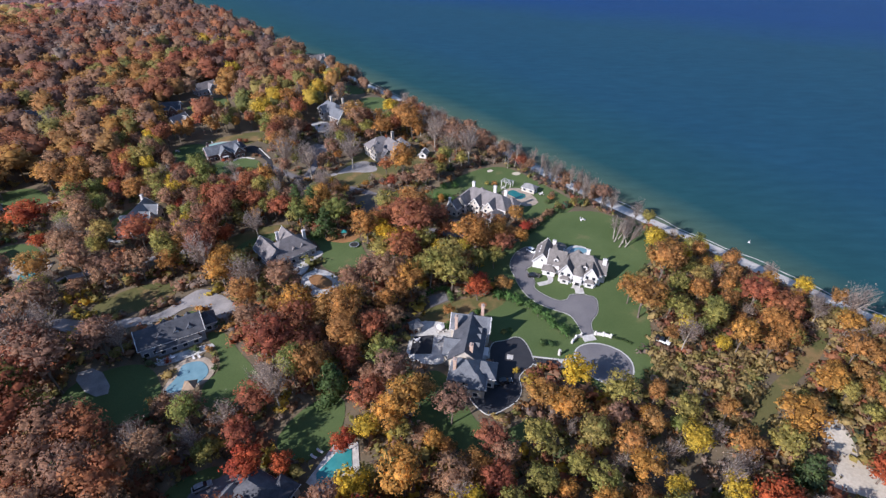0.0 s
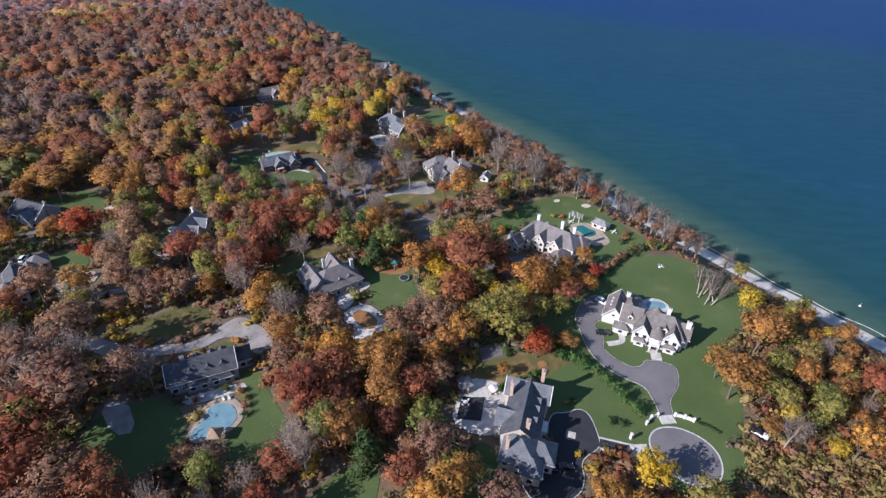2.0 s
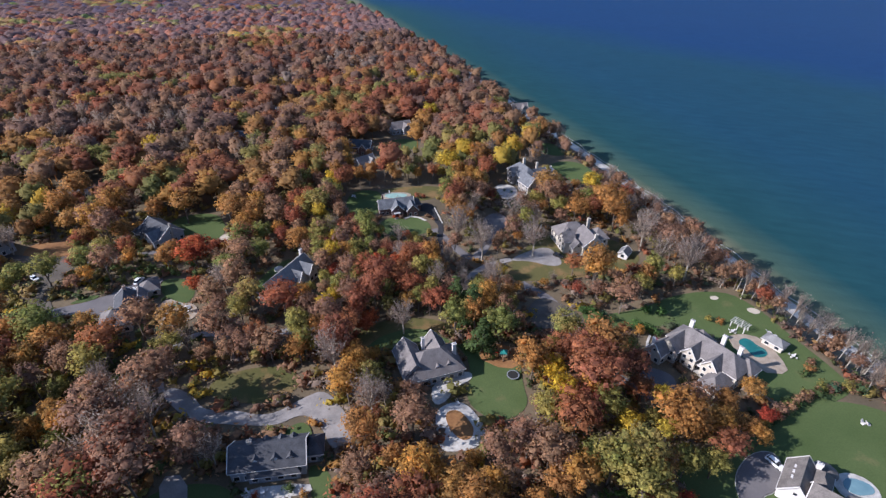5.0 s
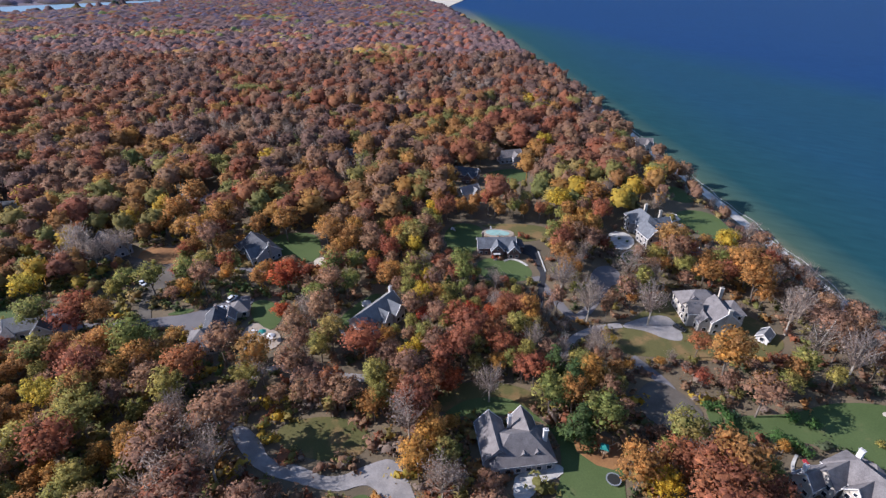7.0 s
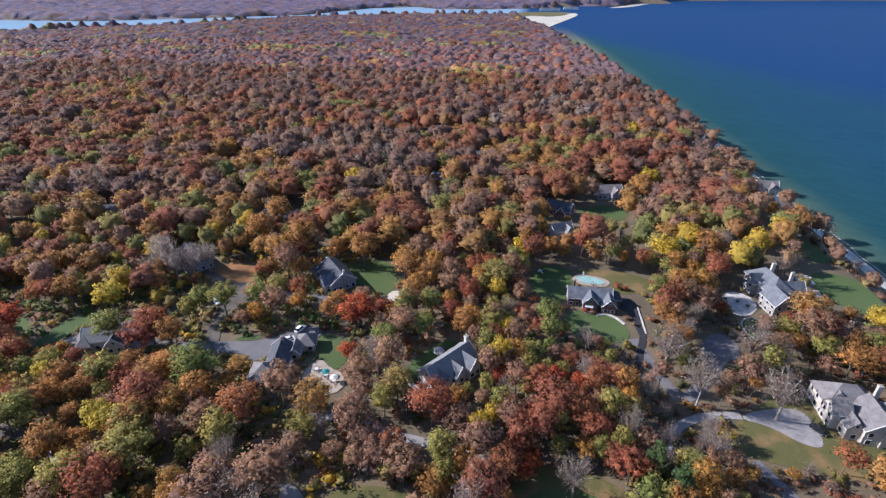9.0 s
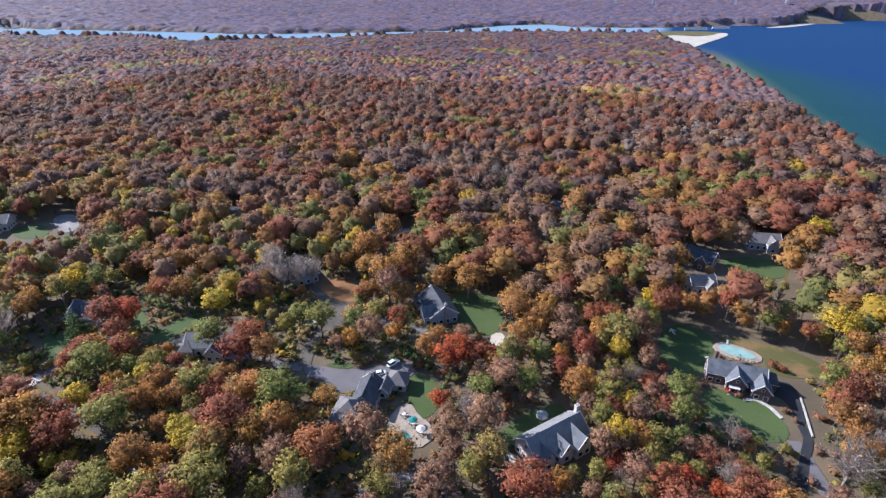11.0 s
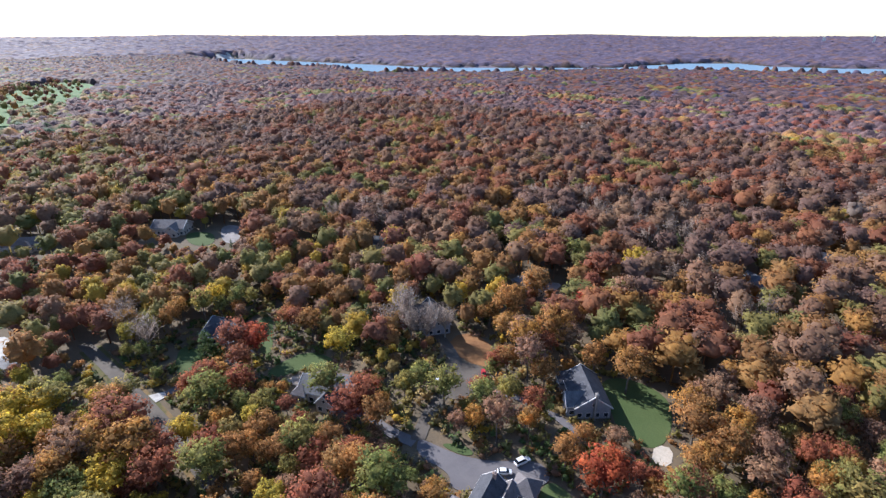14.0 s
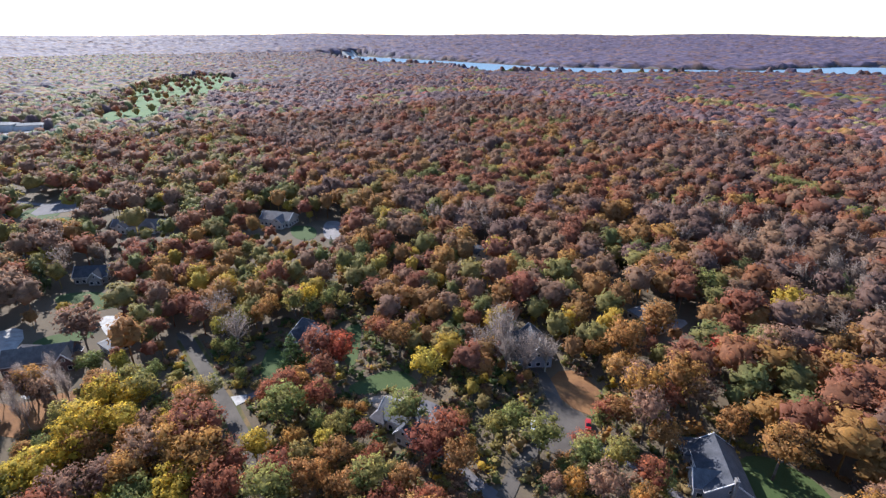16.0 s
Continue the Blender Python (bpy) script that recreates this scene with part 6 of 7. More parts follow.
BUSHES = {}
line = curve_of([(95.5, 106.6), (99.6, 101.2), (101.8, 93.2), (101.6, 85.4), (102.4, 79.4)], 5)
for i, (hx, hy) in enumerate(line):
    if i % 5 not in (2, 4):
        hedge_bush("hedge_conifer", hx + 0.4 * math.sin(i * 5), hy, 1.75, 4.6 + 0.6 * math.sin(i * 3), "hedge", "small green conifer in a row beside a driveway", i, "conifer", "conifers beside the driveway")
for i, (hx, hy, hr, hk) in enumerate(((108.5, 193, 1.6, "green"), (111, 189.5, 1.5, "green"), (113, 186, 1.7, "green"), (105, 186, 1.5, "green"), (118, 180, 1.4, "green"), (44.9, 282.9, 1.3, "red"), (47.5, 283.6, 1.0, "red"),
                                      (60, 304, 2.0, "rust"), (63, 303, 1.6, "rust"), (88.4, 91.2, 1.2, "green"), (86.2, 91.8, 1.0, "olive"), (93, 80.5, 1.5, "green"), (95.5, 78.5, 1.2, "green"), (78.6, 76.6, 1.2, "yellow"),
                                      (-1, 141.8, 1.5, "green"), (7.5, 149.6, 1.7, "green"), (9.6, 147.2, 1.5, "green"), (2.8, 139.2, 1.3, "amber"), (3.6, 136.2, 1.2, "olive"), (3.0, 133.0, 1.3, "brown"), (2.4, 130.0, 1.2, "green"),
                                      (-9.4, 141.2, 1.2, "red"), (150.6, 176.4, 1.6, "amber"), (147.4, 178.6, 1.5, "olive"), (163, 149, 1.8, "amber"), (166, 151.5, 1.6, "brown"), (160, 147.6, 1.5, "green"), (131, 252, 1.4, "green"),
                                      (-34, 243, 1.4, "green"), (-66.8, 238.6, 1.2, "olive"), (-68.6, 236.2, 1.0, "green"), (63.4, 277, 1.1, "brown"), (60.8, 280.4, 1.2, "brown"), (104.6, 303.4, 0.9, "green"), (109, 302, 0.9, "green"), (112, 299, 0.9, "green"))):
    hedge_bush("shrub", hx, hy, hr, hr * 1.7, hk, {"green": "rounded green shrub in a garden", "red": "red-leaved shrub in a garden bed", "rust": "rust-brown shrub in a garden bed", "olive": "olive-green shrub in a garden bed", "yellow": "yellow-leaved shrub in a garden bed", "amber": "orange-leaved shrub in a garden bed", "brown": "dull brown shrub in a garden bed"}[hk], i, "shrub")
for i, (hx, hy) in enumerate([(119.5, 180.8), (121.7, 178.4), (124.4, 175.6), (132.5, 185.4), (127.5, 187.8)]):
    hedge_bush("shrub", hx, hy, 2.2, 3.6, "hedge", "large rounded bright green shrub beside a house", i, "shrub", "large green shrubs")
for i, (hx, hy) in enumerate(curve_of([(71.3, 104.4), (78.1, 104.2), (85.4, 104.2)], 4)):
    hedge_bush("hedge_shrub", hx, hy, 1.3, 2.8 + 0.5 * math.sin(i * 2.1), "hedge", "leafy green shrub in a row behind a house", i, "shrub", "row of shrubs behind a stone house")
for i, (hx, hy) in enumerate(curve_of([(73.6, 122.6), (79.9, 122.8), (83.2, 120.6), (81.2, 115.2)], 3)):
    hedge_bush("clipped_hedge", hx, hy, 1.2, 2.4, "hedge", "clipped green hedge round a small court", i, "hedge", "hedge round a court")
# the hedge between two lawns, and the curved hedge by the small lawn
for i, (hx, hy) in enumerate(curve_of([(133, 133.5), (143, 136.5), (153, 139.5), (164, 140.5), (174, 137)], 6)):
    hedge_bush("hedge_shrub", hx + 0.6 * math.sin(i * 2.3), hy + 0.8 * math.sin(i * 1.7), 1.9 + 0.4 * math.sin(i * 4.1), 3.0 + math.sin(i * 2.9), ("olive", "brown", "green", "brown")[i % 4], "tangled shrub of a boundary hedge between lawns", i, "shrub", "boundary hedge shrubs")
for i, (hx, hy) in enumerate(curve_of([(103.7, 192.8), (107.1, 191.8), (108.5, 188.4), (107.3, 184.4), (104.6, 181.1)], 4)):
    hedge_bush("clipped_hedge", hx, hy, 1.6, 3.0, "hedge", "clipped curved green hedge round a small lawn", i, "hedge", "clipped hedge")

# tall thin trees that lean out from the bluff, nearly bare
POLES = []
for i in range(4):
    tv, tf = trunk_of(60 + i, 0.17, 8.0, 15.0, 2.6, 5, 0.5)
    cv, cf = twigs_of(80 + i, 2.9, 8.5, 15.5, 300, 0.06, 46, 0.34)
    POLES.append((mesh_of("trunk", tv, tf, (M_PALEBARK,)), mesh_of("crown", cv, cf, (LEAF["bare"],))))


def pole_tree(x, y, i):
    root = thing("bluff_tree", pose(x, y, height(x, y), 4 * math.sin(i * 2.1), 6 + 9 * abs(math.sin(i * 1.3)), 20 * math.sin(i)), "tall thin leafless tree leaning out from the bluff", "tree", "leaning trees on the bluff")
    root.scale = (1, 1, 0.85 + 0.2 * abs(math.sin(i * 3.3)))
    part("trunk", POLES[i % 4][0], None, root)
    part("crown", POLES[i % 4][1], None, root)


for i, (px, py) in enumerate(pairs([165.8, 196, 171, 193, 168.5, 187.5, 172.3, 186.4, 178.1, 186.7, 174.9, 176.5, 177.3, 173.3, 179, 171.9, 181.5, 171, 180.7, 167.4, 177.8, 160.6, 179.3, 157.2, 177.9, 152.1, 178.5, 149.2, 179.2, 146, 178.7, 143.7, 179.2, 140.3, 181, 137.6, 182.6, 142.3, 183.7, 135, 182, 180, 183, 163, 184, 154, 183.4, 148])):
    pole_tree(px, py, i)
for i, py in enumerate(range(206, 300, 6)):
    pole_tree(along(SHORE, py) - 27 + 4 * math.sin(i * 2.7), py + 2 * math.sin(i), i)
# two pale trees blown over at the lawn's edge
for i, (px, py, ang) in enumerate(((160, 107.6, 24), (158.6, 103.8, 20), (162, 105, 34), (161.5, 109.5, 40), (160.5, 102.4, 8), (163, 108, 12), (162.6, 103.6, 52))):
    cv, cf = twigs_of(90 + i, 2.6, 4.0, 14.0, 420, 0.07, 20, 0.3)
    tv, tf = trunk_of(95 + i, 0.22, 5.0, 14.0, 2.8, 6, 0.3)
    root = thing("fallen_tree", pose(px, py, 0.3) @ pose(0, 0, 0, 0, 0, ang) @ pose(0, 0, 0, 0, 66, 0), "pale leafless tree blown over on a lawn", "tree", "fallen pale trees")
    part("trunk", mesh_of("trunk", tv, tf, (M_PALEBARK,)), None, root)
    part("crown", mesh_of("crown", cv, cf, (LEAF["bare"],)), None, root)


def paint(name, c, rough=0.25):
    m = Mat(name, rough, 0.0, 0.5)
    m.b.inputs["Coat Weight"].default_value = 0.5
    m.colour(m.ramp(m.noise(2.0, 2.0), [(0.3, tuple(0.9 * v for v in c)), (0.7, c)]))
    return m.m


M_CARWHITE, M_CARBLACK, M_CARRED, M_CARGREY = paint("white_car_paint", (0.75, 0.75, 0.76)), paint("black_car_paint", (0.012, 0.013, 0.016)), paint("red_car_paint", (0.42, 0.02, 0.015)), paint("grey_car_paint", (0.22, 0.23, 0.25))
rubber = Mat("tyre_rubber", 0.9)
rubber.colour((0.02, 0.02, 0.02))
M_TYRE = rubber.m


def loft(rows, name="body"):
    """A closed skin through cross-sections of equal corner count."""
    bm = bmesh.new()
    rs = [[bm.verts.new(p) for p in r] for r in rows]
    for a, b in zip(rs, rs[1:]):
        n = len(a)
        for i in range(n):
            bm.faces.new((a[i], a[(i + 1) % n], b[(i + 1) % n], b[i]))
    bm.faces.new(rs[0][::-1])
    bm.faces.new(rs[-1])
    bmesh.ops.recalc_face_normals(bm, faces=bm.faces[:])
    return bm


def car(x, y, yaw, mat, label, z=0.2, long=4.8, tall=1.65, roof=None):
    root = thing("car", pose(x, y, z, 0, 0, yaw), label, "car")
    h, w = long / 2, 0.92

    def section(px, lo, hi, ww):
        return [(px, -ww, lo), (px, -ww * 1.02, (lo + hi) / 2), (px, -ww * 0.9, hi), (px, ww * 0.9, hi), (px, ww * 1.02, (lo + hi) / 2), (px, ww, lo)]
    part("body", loft([section(-h, 0.45, 0.85, w * 0.86), section(-h + 0.25, 0.3, 0.98, w), section(-0.9, 0.28, 1.0, w), section(0.9, 0.28, 0.98, w), section(h - 0.35, 0.3, 0.86, w), section(h, 0.42, 0.72, w * 0.84)]), mat, root)
    part("cabin", loft([section(-h + 0.3, 0.97, 1.02, w * 0.82), section(-h + 0.75, 0.97, tall - 0.06, w * 0.78), section(0.1, 0.97, tall, w * 0.78), section(0.55, 0.97, tall - 0.1, w * 0.76), section(1.25, 0.95, 1.0, w * 0.84)]), M_GLASS, root, "dark glass")
    rf = part("roof", loft([section(-h + 0.72, tall - 0.08, tall - 0.02, w * 0.74), section(-0.4, tall - 0.03, tall + 0.04, w * 0.76), section(0.5, tall - 0.1, tall - 0.03, w * 0.72)]), roof or mat, root)
    for sx in (-1, 1):
        for sy in (-1, 1):
            wh = part("wheel", ring_mesh(0.34, -0.11, 0.11, 14), M_TYRE, root)
            wh.matrix_basis = pose(sx * long * 0.3, sy * 0.84, 0.34, 90, 0, 0)
            rim = part("rim", ring_mesh(0.2, -0.125, 0.125, 10), M_CARGREY, wh)
        for part_name, px in (("headlight", h - 0.06), ("tail_light", -h + 0.04)):
            li = part(part_name, box(-0.06, 0.06, -0.16, 0.16, -0.07, 0.07), M_WHITE if part_name == "headlight" else M_CARRED, root)
            li.matrix_basis = pose(px, sx * 0.6, 0.68)
    return root


car(115.6, 109.0, -32, M_CARBLACK, "black car parked on a grey driveway")
car(126.2, 121.8, -75, M_CARWHITE, "white car parked before a garage")
car(69.0, 77.0, -30, M_CARBLACK, "black car parked on a dark forecourt")
car(72.9, 75.4, -20, M_CARBLACK, "black car parked beside another on a dark forecourt")
car(126.5, 59.6, -70, M_CARWHITE, "white pickup truck with a dark cab parked on grass", 0.1, 5.4, 1.8, M_CARBLACK)
car(-65.0, 250.0, 70, M_CARWHITE, "white van parked on a garage court", 0.25, 5.2, 1.95)
car(-66.6, 243.4, 40, M_CARWHITE, "small white car parked beside a house", 0.25, 4.2, 1.5)
car(-108.0, 261.2, -38, M_CARWHITE, "white car parked at the road's edge", 0.25)
car(-98.6, 275.4, -50, M_CARRED, "red car parked at the road's end", 0.25, 4.4)
car(-10.3, 92.0, -4, M_CARGREY, "silver car parked on a grey drive", 0.2)
car(111.0, 231.6, -50, M_CARBLACK, "black car parked on a gravel court", 0.2)
car(-131.0, 352.6, 10, M_CARWHITE, "white car parked beside a low house", 0.1)
car(-219.8, 136.6, 80, M_CARWHITE, "white car parked on a pale drive", 0.2)
car(-175.6, 224.6, 78, M_CARWHITE, "white car parked before a dark house", 0.2)


# white entrance walls of the driveway, with piers and caps
def gate_wall(pts, label):
    root = thing("entrance_wall", pose(pts[0][0], pts[0][1], 0.1), label, "wall")
    local = [(a - pts[0][0], b - pts[0][1]) for a, b in curve_of(pts, 4)]
    part("panel", strip(local, 0.25, 0, 1.0), M_WHITE, root)
    part("coping", strip(local, 0.4, 1.0, 1.12), M_WHITE, root)
    for a, b in (local[0], local[len(local) // 2], local[-1]):
        p = part("pier", box(-0.32, 0.32, -0.32, 0.32, 0, 1.45), M_WHITE, root)
        p.matrix_basis = pose(a, b, 0)
        c = part("cap", ring_mesh(0.46, 0, 0.3, 4, 0.05), M_WHITE, p)
        c.matrix_basis = pose(0, 0, 1.45)
    return root


gate_wall([(101.8, 75.6), (104.4, 76.4), (106.6, 76.2)], "low white entrance wall with piers")
gate_wall([(111.0, 74.0), (112.8, 72.2), (114.2, 70.2)], "low white entrance wall with piers beside a drive")
for i, (hx, hy) in enumerate(curve_of([(114.8, 69.4), (116.4, 67.2), (117.2, 64.6)], 4)):
    hedge_bush("clipped_hedge", hx, hy, 0.6, 0.9, "green", "low clipped green hedge by the entrance", i, "hedge", "low entrance hedge")
for gx, gy in ((94.6, 74.2), (92.6, 69.2)):
    root = thing("stone_pier", pose(gx, gy, 0.1), "square pale stone gate pier", "pier")
    part("shaft", box(-0.4, 0.4, -0.4, 0.4, 0, 2.2, None, 0.03), M_PAVING, root)
    part("cap", ring_mesh(0.62, 2.2, 2.6, 4, 0.05), M_PAVING, root)


def lounger(x, y, yaw, z, mat=None):
    root = thing("sun_lounger", pose(x, y, z, 0, 0, yaw), "white sun lounger on a pool terrace", "lounger", "sun loungers by pools")
    part("seat", box(-0.32, 0.32, -0.6, 0.75, 0.28, 0.38), M_WHITE, root)
    b = part("backrest", box(-0.32, 0.32, 0, 0.7, 0, 0.09), M_WHITE, root)
    b.matrix_basis = pose(0, 0.75, 0.36, 42)
    for sx in (-0.27, 0.27):
        for sy in (-0.5, 0.65):
            part("leg", box(sx - 0.03, sx + 0.03, sy - 0.03, sy + 0.03, 0, 0.28), M_WHITE, root)


for lx, ly, la, lz in ((-2.2, 138.4, 10, 0.23), (-0.6, 138.0, 10, 0.23), (164.6, 168, 60, 0.24), (165.2, 166, 60, 0.24), (16, 84, 30, 0.24), (18, 84.6, 30, 0.24), (48, 160.2, 20, 0.24), (27.2, 311.4, 40, 0.12), (25.6, 312.6, -20, 0.12), (27.0, 313.6, 90, 0.12), (46, 313.0, 0, 0.24)):
    lounger(lx, ly, la, lz)


def garden_table(x, y, z, umbrella=None):
    root = thing("garden_table", pose(x, y, z), "round pale garden table on a terrace", "table")
    part("tabletop", ring_mesh(0.65, 0.70, 0.75, 16), M_WHITE, root)
    part("pedestal", ring_mesh(0.28, 0, 0.7, 8, 0.06), M_STONE, root)
    for k in range(4):
        a = k * 90 + 20
        ch = thing("garden_chair", pose(x + 1.15 * math.cos(radians(a)), y + 1.15 * math.sin(radians(a)), z, 0, 0, a + 90), "pale garden chair at a round table", "chair", "garden chairs")
        part("seat", box(-0.24, 0.24, -0.24, 0.24, 0.4, 0.46), M_WHITE, ch)
        part("backrest", box(-0.24, 0.24, -0.27, -0.22, 0.46, 0.9), M_WHITE, ch)
        for sx in (-0.2, 0.2):
            for sy in (-0.2, 0.2):
                part("leg", box(sx - 0.02, sx + 0.02, sy - 0.02, sy + 0.02, 0, 0.4), M_STONE, ch)
    if umbrella:
        um = thing("garden_umbrella", pose(x, y, z + 0.75), "open garden umbrella over a round table", "umbrella")
        part("pole", ring_mesh(0.03, 0, 1.9, 8), M_STONE, um)
        part("canopy", ring_mesh(1.5, 1.35, 1.95, 8, 0.04), umbrella, um)


M_TEALCLOTH = mottled("teal_canvas", (0.02, 0.16, 0.15), (0.03, 0.22, 0.2), 0.8, 4.0)
for tx, ty, tz, tm in ((-11.4, 142.8, 0.25, None), (-7.6, 142.2, 0.25, None), (-45.2, 227.2, 0.24, M_TEALCLOTH), (-49.6, 229.4, 0.24, None), (-41.4, 225.0, 0.24, M_WHITE), (46.6, 169.2, 0.26, None), (60.2, 104.8, 0.4, None), (66.8, 101.0, 0.26, None), (69.4, 104.6, 0.26, M_WHITE), (151.6, 171.0, 0.24, None), (163.0, 155.6, 0.24, None), (146.4, 328.0, 0.24, None)):
    garden_table(tx, ty, tz, tm)

# pool gazebo, pergola, terrace pavilion
gz = thing("gazebo", pose(-5.6, 125.6, 0, 0, 0, 20), "small brown-roofed garden gazebo beside a pool", "gazebo")
part("roof", ring_mesh(2.7, 2.5, 4.1, 4, 0.1), M_TRUNKWOOD, gz)
for k in range(4):
    a = radians(k * 90)
    part("post", box(2.0 * math.cos(a) - 0.09, 2.0 * math.cos(a) + 0.09, 2.0 * math.sin(a) - 0.09, 2.0 * math.sin(a) + 0.09, 0, 2.7), M_TRUNKWOOD, gz)
pv = thing("garden_pavilion", pose(155.6, 172.4, 0, 0, 0, -68), "open white garden pavilion beside a pool", "pavilion")
for px in (-2.4, 0, 2.4):
    for py in (-1.6, 1.6):
        part("post", box(px - 0.12, px + 0.12, py - 0.12, py + 0.12, 0, 2.6), M_WHITE, pv)
for i in range(9):
    part("beam", box(-2.8 + i * 0.7 - 0.07, -2.8 + i * 0.7 + 0.07, -2.1, 2.1, 2.6, 2.82), M_WHITE, pv)
sp = thing("terrace_pavilion", pose(63.0, 110.0, 0, 0, 0, 40), "small grey hipped pavilion on a terrace", "pavilion")
part("roof", ring_mesh(3.0, 2.6, 4.6, 4, 0.1), M_ROOF_LIGHT, sp)
part("wall", box(-1.7, 1.7, -1.7, 1.7, 0, 2.6), M_CREAM, sp)

# children's playground: climbing frame with slide, and a trampoline
pf = thing("climbing_frame", pose(67.6, 176.0, 0.1, 0, 0, 25), "wooden climbing frame with a red slide and green roof", "playground")
for px in (-1, 1):
    for py in (-1, 1):
        part("post", box(px - 0.08, px + 0.08, py - 0.08, py + 0.08, 0, 2.9), M_TRUNKWOOD, pf)
part("platform", box(-1.1, 1.1, -1.1, 1.1, 1.3, 1.4), M_TRUNKWOOD, pf)
part("roof", ring_mesh(1.7, 2.8, 3.7, 4, 0.05), M_TEALCLOTH, pf)
sl = part("slide", box(-0.3, 0.3, 0, 2.8, -0.06, 0.06), M_CARRED, pf, "red slide")
sl.matrix_basis = pose(0, 1.1, 1.35, -27)
part("crossbar", box(1, 4.4, -0.07, 0.07, 2.2, 2.34), M_TRUNKWOOD, pf)
for px in (4.3,):
    for py in (-0.9, 0.9):
        lg = part("leg", box(-0.07, 0.07, -0.07, 0.07, 0, 2.4), M_TRUNKWOOD, pf)
        lg.matrix_basis = pose(px, py, 0, 22 if py < 0 else -22)
for px in (2.0, 3.2):
    part("swing_seat", box(px - 0.25, px + 0.25, -0.12, 0.12, 0.5, 0.55), M_CARRED, pf)
tp = thing("trampoline", pose(68.0, 167.4, 0), "round black trampoline on a lawn", "trampoline")
part("mat", ring_mesh(1.7, 0.78, 0.82, 24), M_TYRE, tp)
part("pad", ring_mesh(2.05, 0.74, 0.79, 24), M_CARGREY, tp)
for k in range(6):
    a = k * math.tau / 6
    part("leg", box(1.9 * math.cos(a) - 0.04, 1.9 * math.cos(a) + 0.04, 1.9 * math.sin(a) - 0.04, 1.9 * math.sin(a) + 0.04, 0, 0.76), M_CARGREY, tp)
# round hot tub beside the pale house
ht = thing("hot_tub", pose(-9.4, 247.2, 0), "round white hot tub behind a house", "tub")
part("shell", ring_mesh(1.9, -0.1, 1.0, 20, 1.8), M_WHITE, ht)
part("cover", ring_mesh(1.6, 1.0, 1.12, 20), M_PAVING, ht)
# white things lying on the lawn by the shore, and a buoy
for lx, ly, la in ((161.5, 127.8, 10), (162.6, 127.2, 80)):
    root = thing("lawn_chair", pose(lx, ly, 0.12, 0, 0, la), "low white garden chair on a lawn", "chair", "white lawn chairs")
    part("seat", box(-0.5, 0.5, -0.5, 0.4, 0.25, 0.38), M_WHITE, root)
    b = part("backrest", box(-0.5, 0.5, 0, 1.0, 0, 0.1), M_WHITE, root)
    b.matrix_basis = pose(0, 0.3, 0.3, 60)
    for sx in (-0.44, 0.44):
        part("leg", box(sx - 0.05, sx + 0.05, -0.45, 0.35, 0, 0.26), M_WHITE, root)
bo = thing("buoy", pose(233, 85, SEA_LEVEL), "small white buoy on the water", "buoy")
part("float", ring_mesh(0.6, -0.3, 0.5, 12, 0.35), M_WHITE, bo)
part("mast", ring_mesh(0.06, 0.5, 1.6, 6), M_WHITE, bo)


# ---- buildings on the far shore ----
def far_building(x, y, z, l, w, h, yaw, label, wall, roof=None, floors=0):
    root = thing("distant_building", pose(x, y, z, 0, 0, yaw), label, "building")
    part("wall", box(-l / 2, l / 2, -w / 2, w / 2, -40, h), wall, root)
    part("roof", roof_mesh(l, w, h, h + w * 0.12, "hip", 0.6, 0.5), roof or M_ROOF_MAUVE, root)
    for k in range(floors):
        for i in range(6):
            put_window(root, pose((i - 2.5) * l / 6.5, -w / 2, 6 + k * 7), l * 0.07, 3.6, wall)


far_building(-704, 3968, 8, 34, 30, 50, 12, "brown apartment tower on a far hill", M_BRICK, None, 5)
far_building(-664, 3990, 8, 30, 26, 40, 12, "brown apartment tower on a far hill", M_BRICK, None, 4)
far_building(-480, 4003, 20, 14, 14, 74, 0, "slim white tower on a far hill", M_WHITE)
far_building(-520, 4003, 20, 50, 20, 40, 0, "white building on a far hill", M_WHITE)
far_building(-1123, 3866, 10, 60, 24, 42, 20, "large white building on a far hill", M_CREAM)
far_building(-404, 4012, -4, 130, 20, 20, 4, "long pale building on the far shore", M_CREAM)
far_building(30, 2735, -14, 90, 14, 8, 6, "low white building on a sand spit", M_WHITE)
far_building(130, 2850, -14, 70, 14, 8, 6, "low white building by the harbour mouth", M_WHITE)
far_building(231, 4027, 60, 10, 10, 42, 0, "slim white water tower far off", M_WHITE)
far_building(497, 4002, 70, 10, 10, 42, 0, "slim white water tower far off", M_WHITE)
far_building(-251, 4025, 60, 10, 10, 40, 0, "slim white water tower far off", M_WHITE)
far_building(-862, 97, 0, 40, 18, 9, 60, "long white boat shed", M_WHITE, M_ROOF_LIGHT)
far_building(-852, 124, 0, 44, 16, 7, 70, "long white boat shed with a pale roof", M_WHITE, M_ROOF_LIGHT)


# a motorboat laid up on its trailer beside a house
def hull_mesh(l, w, h):
    bm = bmesh.new()
    rings = []
    for u, k, z in ((0.0, 0.92, 0.0), (0.35, 1.0, 0.02), (0.65, 0.9, 0.1), (0.87, 0.5, 0.24), (1.0, 0.04, 0.4)):
        x = (u - 0.5) * l
        rings.append([bm.verts.new(q) for q in ((x, -k * w / 2, h + z * h), (x, -k * w * 0.36, h * 0.25), (x, 0, z * h * 0.5), (x, k * w * 0.36, h * 0.25), (x, k * w / 2, h + z * h))])
